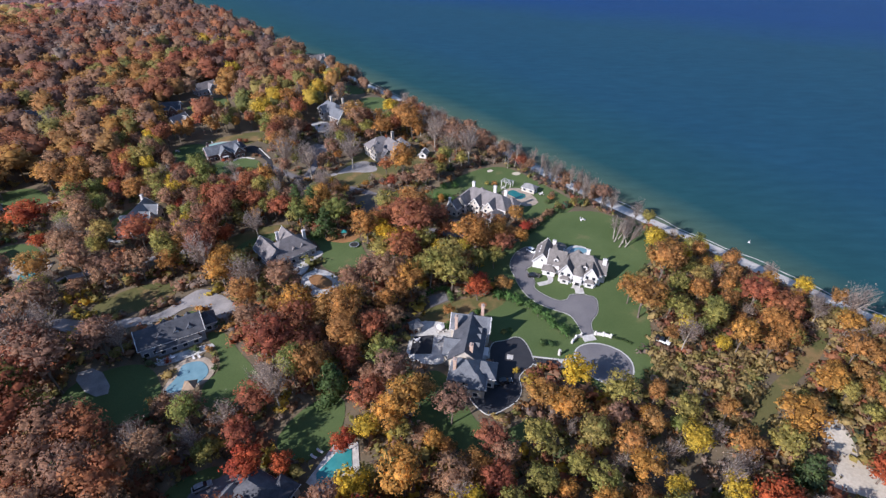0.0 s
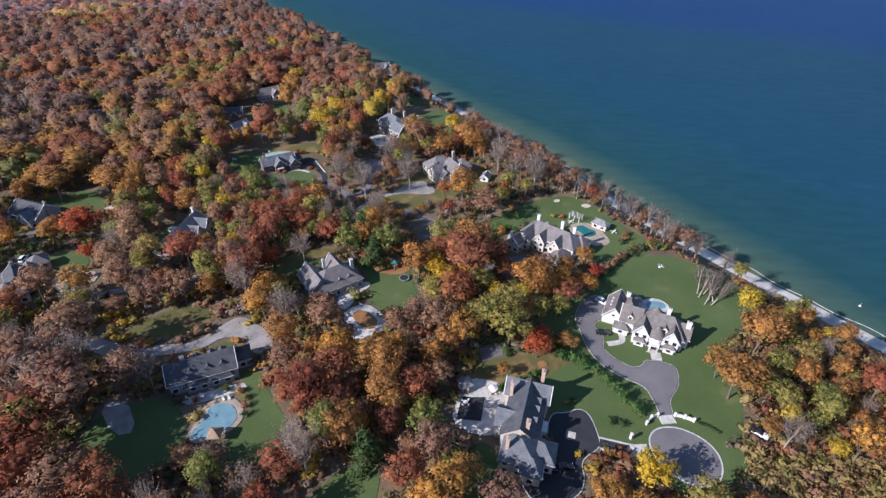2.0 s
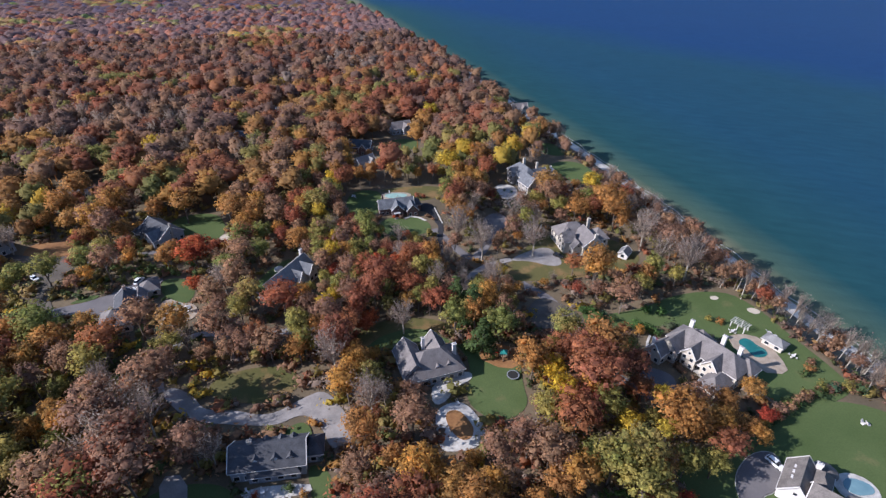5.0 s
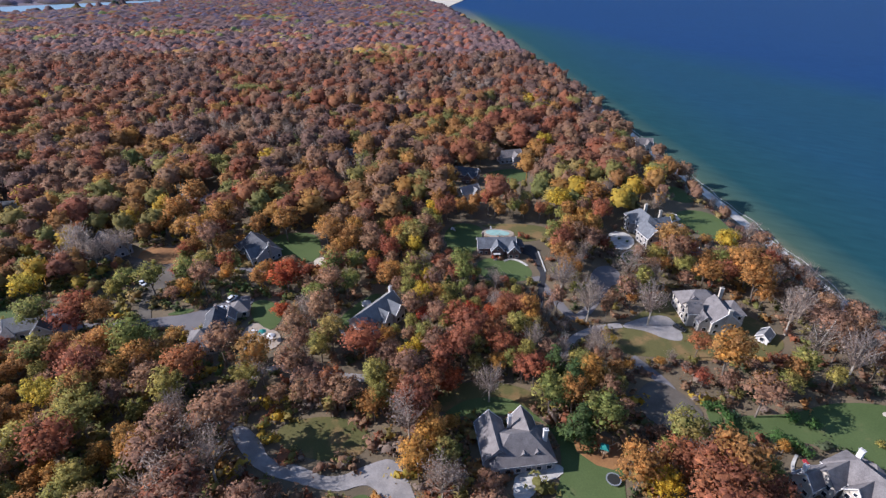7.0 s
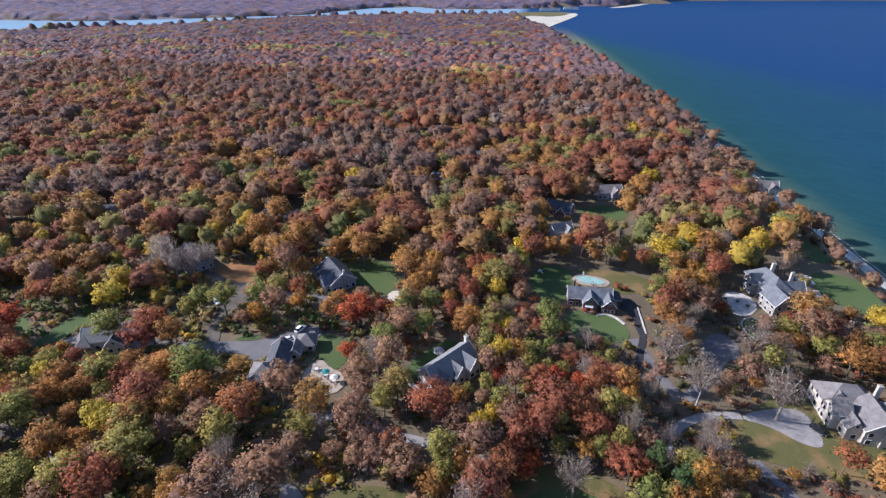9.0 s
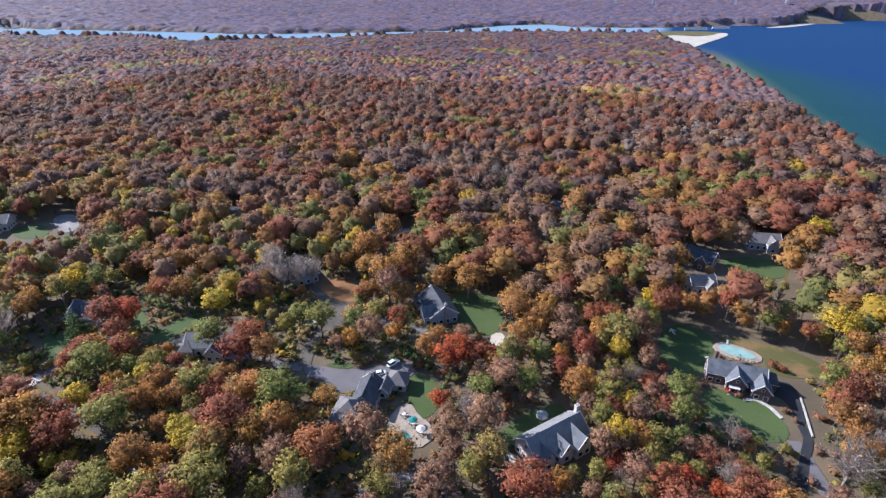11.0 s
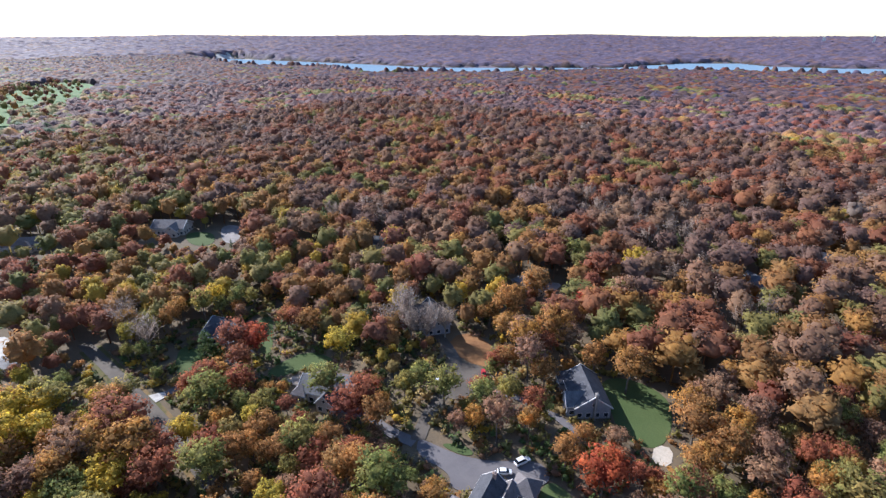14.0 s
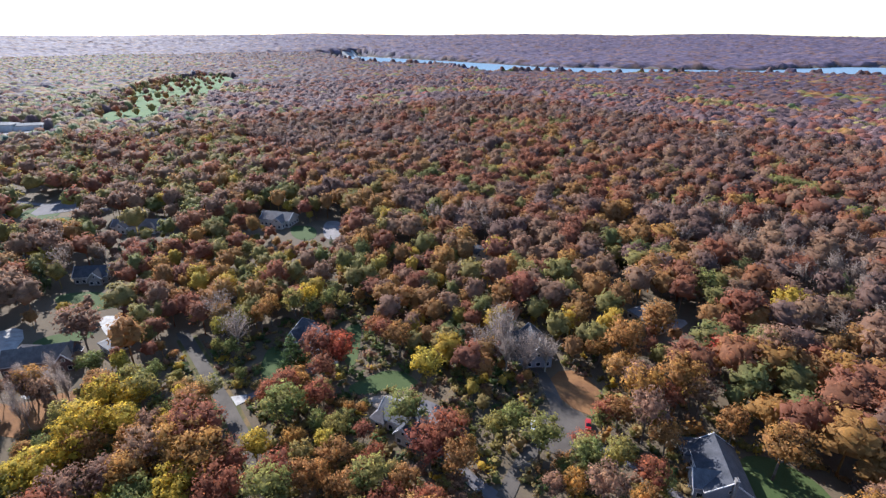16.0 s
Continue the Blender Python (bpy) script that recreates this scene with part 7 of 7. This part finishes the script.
    for a, b in zip(rings, rings[1:]):
        for i in range(4):
            bm.faces.new((a[i], b[i], b[i + 1], a[i + 1]))
        bm.faces.new((a[4], b[4], b[0], a[0]))
    bm.faces.new(rings[0])
    bmesh.ops.recalc_face_normals(bm, faces=bm.faces[:])
    return bm


boat = thing("motorboat", pose(-108.0, 180.4, height(-108, 180.4), 0, 0, 150), "white motorboat laid up on a trailer beside a house", "boat")
hl = part("hull", hull_mesh(6.4, 2.3, 1.1), M_WHITE, boat)
hl.location.z = 0.6
part("windscreen", box(0.3, 0.5, -0.8, 0.8, 1.7, 2.3), M_GLASS, boat)
part("cockpit", box(-2.6, 0.2, -0.75, 0.75, 1.65, 1.8), M_CARGREY, boat)
part("outboard_motor", box(-3.7, -3.25, -0.25, 0.25, 0.7, 2.1), M_CARBLACK, boat)
part("trailer", box(-2.6, 4.2, -0.12, 0.12, 0.45, 0.6), M_CARGREY, boat)
for side in (-1, 1):
    wh = part("wheel", ring_mesh(0.33, -0.1, 0.1, 14), M_CARBLACK, boat)
    wh.matrix_basis = pose(-0.8, side * 1.0, 0.33, 90, 0, 0)


# ---- the woods ----
def box_of(pts, m):
    return min(p[0] for p in pts) - m, max(p[0] for p in pts) + m, min(p[1] for p in pts) - m, max(p[1] for p in pts) + m


BOXES = [(box_of(p, max(m, 0) + 4), p, m) for p, m in CLEAR]


def open_ground(x, y, most=9.0, crown=0.0):
    """Whether a place lies in a lawn, drive or house, or closer to it than its margin."""
    for (x0, x1, y0, y1), pts, m in BOXES:
        m = min(m + (crown if m > 0.8 else 0), most)
        if not (x0 < x < x1 and y0 < y < y1):
            continue
        inside, best = False, 1e9
        n = len(pts)
        for i in range(n):
            (ax, ay), (bx, by) = pts[i], pts[(i + 1) % n]
            if (ay > y) != (by > y) and x < (bx - ax) * (y - ay) / (by - ay) + ax:
                inside = not inside
            dx, dy = bx - ax, by - ay
            t = min(max(((x - ax) * dx + (y - ay) * dy) / (dx * dx + dy * dy + 1e-9), 0), 1)
            best = min(best, math.hypot(x - ax - t * dx, y - ay - t * dy))
        if inside and best > -m or not inside and best < m:
            return True
    return False


# how often each kind grows, by stretch of the plan; haze: brown trees tinted for distance haze
MIX_WEST = (("rust", 34), ("brown", 18), ("haze", 17), ("amber", 17), ("olive", 13), ("bare", 6), ("yellow", 3), ("red", 1), ("green", 2))
MIX_VALLEY = (("olive", 36), ("amber", 24), ("yellow", 9), ("rust", 13), ("brown", 12), ("green", 7), ("red", 1), ("bare", 4))
MIX_BROWN = (("bare", 52), ("brown", 34), ("amber", 9), ("olive", 8))
MIX_MID = (("rust", 20), ("brown", 17), ("amber", 25), ("olive", 21), ("bare", 9), ("yellow", 8), ("red", 2), ("green", 4))
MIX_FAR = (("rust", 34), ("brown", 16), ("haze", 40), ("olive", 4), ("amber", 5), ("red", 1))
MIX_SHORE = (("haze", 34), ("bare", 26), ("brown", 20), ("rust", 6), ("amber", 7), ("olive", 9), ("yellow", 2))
MIX_PALE = (("bare", 40), ("brown", 26), ("amber", 15), ("olive", 11), ("rust", 8), ("yellow", 3))
MIX_POINT = (("rust", 6), ("brown", 13), ("amber", 34), ("olive", 21), ("bare", 11), ("yellow", 20), ("red", 1))
MIX_NEAR = (("yellow", 48), ("olive", 20), ("amber", 32), ("rust", 10), ("brown", 4), ("red", 2))
MIX_GREEN = (("olive", 44), ("amber", 6), ("yellow", 5), ("brown", 18), ("rust", 14), ("green", 8), ("bare", 14))
MIX_SLIM = (("amber", 31), ("olive", 24), ("brown", 20), ("rust", 15), ("yellow", 9), ("bare", 5), ("green", 2), ("red", 2))
MIX_BACK = (("rust", 20), ("amber", 29), ("brown", 13), ("olive", 24), ("yellow", 9), ("bare", 6), ("red", 2), ("green", 2))
MIX_GOLD = (("amber", 34), ("olive", 26), ("rust", 20), ("brown", 14), ("yellow", 8), ("green", 2))
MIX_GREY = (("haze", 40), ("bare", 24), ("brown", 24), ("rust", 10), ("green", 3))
MIX_LEFT = (("rust", 30), ("brown", 34), ("bare", 22), ("olive", 11), ("amber", 6), ("red", 3), ("green", 2))


def pick(x, y, r):
    d = along(SHORE, y) - x
    if d < 55 and y > 125:
        mix = MIX_SHORE
    elif y < 135 and x > 70:
        mix = MIX_POINT
    elif 52 < x < 112 and 202 < y < 278:
        mix = MIX_PALE
    elif slim_zone(x, y):
        mix = MIX_SLIM
    elif -60 <= x < 16 and y < 240:
        mix = MIX_LEFT
    elif -125 < x < -60 and y < 260:
        mix = MIX_BACK
    elif -228 < x < -190 and 120 < y < 152:
        mix = MIX_BROWN
    elif -330 < x < -112 and 168 - 0.1 * (x + 112) < y < 330:
        mix = MIX_VALLEY
    elif x < -60 and y < 235 and x > -215:
        mix = MIX_NEAR
    elif x < -200 and y < 250 - 0.12 * x:
        mix = MIX_GREEN
    elif x < -460 or y > 560:
        mix = MIX_FAR
    elif x < -40 or y > 380:
        mix = MIX_WEST
    else:
        mix = MIX_MID
    if mix in (MIX_FAR, MIX_WEST):
        stand = noise.noise((x / 130, y / 130, 21.0))
        if stand > 0.28:
            mix = MIX_GOLD
        elif stand < -0.36:
            mix = MIX_GREY
    patch = noise.noise((x / 60, y / 60, 4.0))
    total = sum(w for _, w in mix)
    v = min(max(r.random() * 0.72 + 0.28 * (patch + 0.5), 0), 0.999) * total
    for k, w in mix:
        v -= w
        if v < 0:
            return k
    return mix[0][0]


def spots(x0, x1, y0, y1, gap, seed, keep):
    r = random.Random(seed)
    nx, ny = int((x1 - x0) / gap), int((y1 - y0) / gap)
    for j in range(ny):
        for i in range(nx):
            x = x0 + (i + 0.5 * (j % 2) + r.uniform(0.08, 0.92)) * gap
            y = y0 + (j + r.uniform(0.08, 0.92)) * gap
            if keep(x, y):
                yield x, y, r


def near_zone(x, y):
    return -215 < x <= -120 and 122 < y < 252 or -120 < x < 212 and (25 if x < 50 else -12) < y < (330 if -4 < x < 114 else 312)


SCRUB = [(110.5, 58.5), (121.3, 58.7), (128.8, 50.1), (137.8, 40.7), (148.4, 33.1), (133.4, 29.9), (117.3, 25.5), (112.3, 32.9), (107.2, 44.7), (106.5, 55.2)]


def scrub(x, y):
    """The low thicket of the point, where no tall trees grow."""
    inside = False
    for (ax, ay), (bx, by) in zip(SCRUB, SCRUB[1:] + SCRUB[:1]):
        if (ay > y) != (by > y) and x < (bx - ax) * (y - ay) / (by - ay) + ax:
            inside = not inside
    return inside


def seen_side(x, y):
    return y > 55 - (0.4 if x < 0 else 0.7) * x


def mid_zone(x, y):
    return -420 < x < 212 and -40 < y < 520


def crowded(x, y, r):
    return any((x - a) ** 2 + (y - b) ** 2 < (0.72 * (c + r)) ** 2 for a, b, c in PLACED)


def room_before_lawns(x, y, top):
    """How tall a tree may grow, as a share of its height, without hiding the lawns and houses behind it from the open south-west."""
    share = 1.0
    for ex, ey in ((0, 0), (18, 44), (23, 85), (8, 130), (-22, 164)):
        dx, dy = x - ex, y - ey
        d = math.hypot(dx, dy)
        if d < 45 or (dx, dy) < (-1.4 * d, 0) or dy < -0.05 * d:
            continue
        for k in (0.35, 0.6, 0.8, 0.95):
            reach = k * top * d / 120
            if open_ground(x + dx / d * reach, y + dy / d * reach, -1.5):
                share = min(share, k - 0.1)
                break
    return share


LONE = list(PLACED)
def slim_zone(x, y):
    return -4 < x < 114 and 186 < y < 330


def valley(x, y):
    """Slender trees round the houses beside the western lane."""
    return -330 < x < -112 and 168 < y < 300


def plant(x, y, r, low, high):
    kind = pick(x, y, r)
    kind = "brown" if kind == "haze" else kind
    size = r.uniform(low, high)
    if dry(x, y) < 46:
        size *= 0.75
    rad = KINDS[kind]["rad"] * size
    if open_ground(x, y, 9.0, 0.35 * (rad - 3.5)) or any((x - a) ** 2 + (y - b) ** 2 < (0.5 * (c + rad)) ** 2 for a, b, c in LONE):
        return
    if y < 100 and x > 112 or y < 62 and x > 50:
        size *= 0.74
    tall = r.uniform(0.85, 1.12) * (1.2 if high < 1 else 1.0)
    share = room_before_lawns(x, y, KINDS[kind]["top"] * size * tall)
    slim = 1.0 if share > 0.8 else 0.85 if share > 0.6 else 0.62
    tree(kind, x, y, size * slim, tall * max(share, 0.32) / slim)


for x, y, r in spots(-215, 212, -12, 312, 7.4, 21, lambda x, y: near_zone(x, y) and seen_side(x, y) and not slim_zone(x, y) and not valley(x, y) and dry(x, y) > 30 and not scrub(x, y) and not open_ground(x, y)):
    plant(x, y, r, 0.58, 1.2)
for x, y, r in spots(-215, -110, 160, 252, 6.6, 23, lambda x, y: near_zone(x, y) and valley(x, y) and not open_ground(x, y)):
    plant(x, y, r, 0.5, 0.92)
for x, y, r in spots(-4, 114, 186, 330, 6.0, 22, lambda x, y: slim_zone(x, y) and not open_ground(x, y)):
    plant(x, y, r, 0.52, 0.86)


def forest(name, label, seeds, grade, variants, stems):
    """Woods that nobody could count: many trees of one kind in one mesh, each with a tone of its own."""
    for kind, places in seeds.items():
        if not places:
            continue
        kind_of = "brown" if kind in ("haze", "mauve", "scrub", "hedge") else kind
        protos = []
        for i in range(variants):
            made = crown_of(900 + i, 2.0, -0.6, 2.6, 3, 34, 0.5, "round", 0.55) if grade == 9 else make_crown(kind_of, 500 + 31 * i + grade, grade)
            v, f = made[0], made[1]
            if len(made) > 2:
                nor = made[2]
            else:
                nor = (v - v.mean(0)) / np.maximum(v.std(0), 0.1)
            if stems:
                k = KINDS[kind_of]
                a = np.array([[0.0, 0.0, -0.5]] * 2)
                sv, sf = spikes(a, np.array([[0.2, 0.1, k["base"] + 5.0], [-0.1, 0.2, k["base"] + 5.0]]), 0.28)
                v, f = joined([(v, f), (sv, sf)])
                nor = np.concatenate([nor, np.tile([0.0, -0.7, 0.7], (len(sv), 1))])
            nor = unit(unit(nor) + np.array([0, 0, 0.45]))
            protos.append((v, faced(v, f, nor), nor))
        r = np.random.default_rng(5 + len(kind) + grade)
        vs, ns, fs, tones, n = [], [], [], [], 0
        for x, y, s in places:
            v, f, nor = protos[int(r.integers(variants))]
            t = r.uniform(0, math.tau)
            c, q = math.cos(t), math.sin(t)
            w = v * np.array([s * r.uniform(0.9, 1.1), s * r.uniform(0.9, 1.1), min(s, 1.12) * r.uniform(0.85, 1.15)])
            w = np.stack([w[:, 0] * c - w[:, 1] * q + x, w[:, 0] * q + w[:, 1] * c + y, w[:, 2] + height(x, y)], 1)
            vs.append(w)
            ns.append(np.stack([nor[:, 0] * c - nor[:, 1] * q, nor[:, 0] * q + nor[:, 1] * c, nor[:, 2]], 1))
            fs.append(f + n)
            tones.append(np.full(len(w), r.random()))
            n += len(w)
        v, f, tone = np.concatenate(vs), np.concatenate(fs), np.concatenate(tones)
        me = bpy.data.meshes.new(name)
        me.vertices.add(len(v))
        me.vertices.foreach_set("co", v.astype(np.float32).ravel())
        me.loops.add(3 * len(f))
        me.loops.foreach_set("vertex_index", f.astype(np.int32).ravel())
        me.polygons.add(len(f))
        me.polygons.foreach_set("loop_start", np.arange(0, 3 * len(f), 3, dtype=np.int32))
        me.update(calc_edges=True)
        me.attributes.new("tone", "FLOAT", "POINT").data.foreach_set("value", tone.astype(np.float32))
        me.materials.append(LEAF_STUFF[kind])
        me.polygons.foreach_set("use_smooth", [True] * len(f))
        me.normals_split_custom_set_from_vertices(np.concatenate(ns).tolist())
        tagged(part(name, me, None), label.format(KINDS[kind_of]["label"]), name, "", "stuff")


mid = {k: [] for k in TONES}
for x, y, r in spots(-420, 212, -40, 520, 9.7, 31, lambda x, y: not near_zone(x, y) and y > 75 - 0.12 * x and not scrub(x, y) and dry(x, y) > 27 and not open_ground(x, y)):
    share = room_before_lawns(x, y, 19.0) if y < 420 else 1.0
    mid[pick(x, y, r)].append((x, y, (r.uniform(0.62, 1.06) if valley(x, y) else r.uniform(0.8, 1.5)) * (0.75 if dry(x, y) < 46 else 1) * max(share, 0.4)))
for x, y, r in spots(-330, -120, 168, 300, 9.0, 34, lambda x, y: not near_zone(x, y) and valley(x, y) and not open_ground(x, y, 4.0)):
    mid[pick(x, y, r)].append((x, y, r.uniform(0.5, 0.8) * max(room_before_lawns(x, y, 15.0), 0.45)))
brush = {k: [] for k in TONES}
for x, y, r in spots(-215, 205, -12, 320, 5.3, 71, lambda x, y: seen_side(x, y) and dry(x, y) > 29 and not open_ground(x, y, 0.6)):
    brush[r.choice(("olive", "hedge", "olive", "green", "yellow", "brown", "amber", "olive", "scrub") if x < -50 else ("brown", "brown", "olive", "bare", "olive", "brown", "brown", "rust", "green", "amber", "olive"))].append((x, y, r.uniform(0.7, 1.6)))
for x, y, r in spots(-215, -40, 135, 300, 4.6, 72, lambda x, y: not open_ground(x, y, 0.4)):
    brush[r.choice(("olive", "hedge", "olive", "scrub", "brown", "olive", "hedge"))].append((x, y, r.uniform(0.6, 1.3)))
for x, y, r in spots(100, 206, -12, 92, 2.2, 73, lambda x, y: scrub(x, y) and dry(x, y) > 29 and not open_ground(x, y, 0.6)):
    brush[r.choice(("scrub", "scrub", "scrub", "brown", "scrub", "scrub", "olive"))].append((x, y, r.uniform(0.8, 1.6)))
for x, y, r in spots(106, 200, -12, 112, 3.4, 74, lambda x, y: not scrub(x, y) and dry(x, y) > 29 and not open_ground(x, y, 0.6)):
    brush[r.choice(("scrub", "scrub", "brown", "olive", "scrub", "rust"))].append((x, y, r.uniform(0.9, 2.0)))
for x, y, r in spots(-60, 112, 40, 200, 4.4, 75, lambda x, y: seen_side(x, y) and not open_ground(x, y, 1.2)):
    brush[r.choice(("brown", "rust", "amber", "olive", "brown", "bare", "olive", "rust", "yellow"))].append((x, y, r.uniform(0.9, 2.1)))
bank = random.Random(77)
for i in range(330):
    by = -6 + i * 2.3
    bx = along(SHORE, by) - bank.uniform(31, 40)
    low = 0.45 if 92 < by < 134 or 142 < by < 194 else 1.0
    if not open_ground(bx, by, -0.5):
        brush[bank.choice(("haze", "brown", "bare", "scrub", "brown", "olive", "haze"))].append((bx, by, bank.uniform(0.9, 1.9) * low))
forest("undergrowth", "low brush under the trees, {}", brush, 9, 6, False)
forest("woods", "woods of the {}", mid, 1, 5, True)
belt = {k: [] for k in TONES}
for x, y, r in spots(-700, 212, 110, 780, 10.4, 33, lambda x, y: not mid_zone(x, y) and y > 130 - 0.1 * abs(x) and dry(x, y) > 27 and not open_ground(x, y)):
    belt[pick(x, y, r)].append((x, y, r.uniform(0.8, 1.5) * (0.75 if dry(x, y) < 46 else 1)))
forest("woods", "distant woods of the {}", belt, 2, 6, False)


def canopy(x0, x1, y0, y1, gap, cell, rise, seed, keep, tint, sprays, label, glow=1.0, tops=15.0):
    """Far woods: the roof of the wood as one uneven sheet, each crown a dome with its own height and colour, with loose sprays of leaves."""
    r = random.Random(seed)
    nx, ny = int((x1 - x0) / gap) + 1, int((y1 - y0) / gap) + 1
    px, py, top, ok = (np.zeros((ny, nx)) for _ in range(4))
    col = np.zeros((ny, nx, 3))
    for j in range(ny):
        for i in range(nx):
            x, y = x0 + (i + r.uniform(0.1, 0.9)) * gap, y0 + (j + r.uniform(0.1, 0.9)) * gap
            px[j, i], py[j, i] = x, y
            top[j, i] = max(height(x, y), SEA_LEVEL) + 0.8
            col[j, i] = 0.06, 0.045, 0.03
            if keep(x, y):
                ok[j, i] = 1
                top[j, i] = height(x, y) + tops + r.uniform(-2.6, 2.6) + 3.0 * noise.noise((x / 55, y / 55, 9.0))
                kind = tint(x, y, r)
                # Brown and bare crowns take the haze tone; blue raised for distance haze.
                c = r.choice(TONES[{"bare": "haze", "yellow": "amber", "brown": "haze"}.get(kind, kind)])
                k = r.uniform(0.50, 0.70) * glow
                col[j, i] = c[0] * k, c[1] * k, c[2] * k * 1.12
    gx, gy = np.meshgrid(np.arange(x0 + gap, x1 - gap, cell), np.arange(y0 + gap, y1 - gap, cell))
    rng = np.random.default_rng(seed)
    gx, gy = gx + rng.uniform(-0.3, 0.3, gx.shape) * cell, gy + rng.uniform(-0.3, 0.3, gy.shape) * cell
    ci, cj = ((gx - x0) / gap).astype(int), ((gy - y0) / gap).astype(int)
    best, bi, bj = np.full(gx.shape, 1e9), ci * 0, cj * 0
    for dj in (-1, 0, 1):
        for di in (-1, 0, 1):
            a, b = np.clip(ci + di, 0, nx - 1), np.clip(cj + dj, 0, ny - 1)
            d = np.hypot(gx - px[b, a], gy - py[b, a])
            m = d < best
            best[m], bi[m], bj[m] = d[m], a[m], b[m]
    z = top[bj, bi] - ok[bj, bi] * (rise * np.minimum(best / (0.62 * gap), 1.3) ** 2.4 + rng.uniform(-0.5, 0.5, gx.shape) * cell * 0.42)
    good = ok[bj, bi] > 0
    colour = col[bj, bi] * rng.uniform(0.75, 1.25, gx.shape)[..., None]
    h, w = gx.shape
    n = np.arange(h * w).reshape(h, w)
    quad = np.stack([n[:-1, :-1], n[:-1, 1:], n[1:, 1:], n[1:, :-1]], -1)
    quad = quad[good[:-1, :-1] | good[:-1, 1:] | good[1:, 1:] | good[1:, :-1]].reshape(-1, 4)
    tri = np.concatenate([quad[:, [0, 1, 2]], quad[:, [0, 2, 3]]])
    verts, shade = np.stack([gx, gy, z], -1).reshape(-1, 3), colour.reshape(-1, 3)
    turn = np.zeros_like(verts)
    flat = np.cross(verts[tri[:, 1]] - verts[tri[:, 0]], verts[tri[:, 2]] - verts[tri[:, 0]])
    for k in range(3):
        np.add.at(turn, tri[:, k], flat)
    turn = unit(unit(turn) + np.array([0, 0, 0.4]))
    if sprays:
        at = np.nonzero(good.ravel())[0]
        at = rng.choice(at, min(sprays, len(at)), replace=False)
        out = unit(turn[at] + rng.normal(size=(len(at), 3)) * 0.3)
        lv, lf = leaf_faces(rng, verts[at] + turn[at] * rng.uniform(-0.2, 1.1, (len(at), 1)), out, 1.15, 1.0)
        turn = np.concatenate([turn, np.repeat(out, 3, axis=0)])
        tri = np.concatenate([tri, lf + len(verts)])
        verts, shade = np.concatenate([verts, lv]), np.concatenate([shade, np.repeat(shade[at] * rng.uniform(0.8, 1.25, (len(at), 1)), 3, axis=0)])
    tri = faced(verts, tri, turn)
    used, back = np.unique(tri, return_inverse=True)
    me = mesh_of("woods", verts[used].tolist(), back.reshape(-1, 3).tolist(), (M_CANOPY,))
    me.polygons.foreach_set("use_smooth", [True] * len(me.polygons))
    me.normals_split_custom_set_from_vertices(turn[used].tolist())
    rgba = np.concatenate([shade[used], np.ones((len(used), 1))], 1)
    me.attributes.new("leaf", "FLOAT_COLOR", "POINT").data.foreach_set("color", rgba.astype(np.float32).ravel())
    tagged(part("woods", me, None), label, "woods", "", "stuff")


def far_ok(x, y):
    return not (-690 < x and y < 770) and dry(x, y) > 26 and y > 120 - 0.1 * abs(x) and not open_ground(x, y)


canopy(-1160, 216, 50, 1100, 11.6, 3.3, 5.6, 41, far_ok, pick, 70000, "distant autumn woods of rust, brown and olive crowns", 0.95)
def south_woods(x, y):
    return dry(x, y) > 30 and not open_ground(x, y) and y < (46 - (0.4 if x < 0 else 0.7) * x if -120 < x else 108 if x > -215 else 70 - 0.12 * x)


south = {k: [] for k in TONES}
for x, y, r in spots(-250, 216, -140, 135, 9.2, 35, south_woods):
    south[pick(x, y, r)].append((x, y, r.uniform(0.8, 1.3)))
forest("woods", "woods south of the houses, {}", south, 2, 5, False)
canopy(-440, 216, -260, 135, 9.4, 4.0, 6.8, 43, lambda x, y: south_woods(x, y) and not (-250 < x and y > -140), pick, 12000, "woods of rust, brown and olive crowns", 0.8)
# A quarter of these crowns, and most hill crowns below, are coloured as haze.
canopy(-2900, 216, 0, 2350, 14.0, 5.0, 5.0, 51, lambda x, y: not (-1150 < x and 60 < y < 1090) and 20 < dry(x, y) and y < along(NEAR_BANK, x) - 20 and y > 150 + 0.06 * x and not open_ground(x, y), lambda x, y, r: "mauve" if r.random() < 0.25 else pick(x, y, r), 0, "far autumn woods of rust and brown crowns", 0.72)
canopy(-5150, 2600, -300, 4900, 28.0, 13.0, 6.0, 61, lambda x, y: y > 100 + 0.09 * x and dry(x, y) > 20 and (y - along(FAR_BANK, x) > 20 or x < -2890) and not open_ground(x, y), lambda x, y, r: "mauve" if r.random() < 0.8 else "haze", 0, "wooded hills beyond the water, tinted mauve for haze", 1.0, 9.0)
links = {k: [] for k in TONES}
for i in range(150):
    t = i / 149
    gx, gy = -830 - 780 * t + 40 * math.sin(i * 4.7), 232 + 262 * t + 66 * math.sin(i * 2.9)
    links[("amber", "olive", "brown", "rust", "olive")[i % 5]].append((gx, gy, 0.6 + 0.6 * abs(math.sin(i * 1.7))))
forest("woods", "trees scattered over a golf course, {}", links, 2, 4, False)
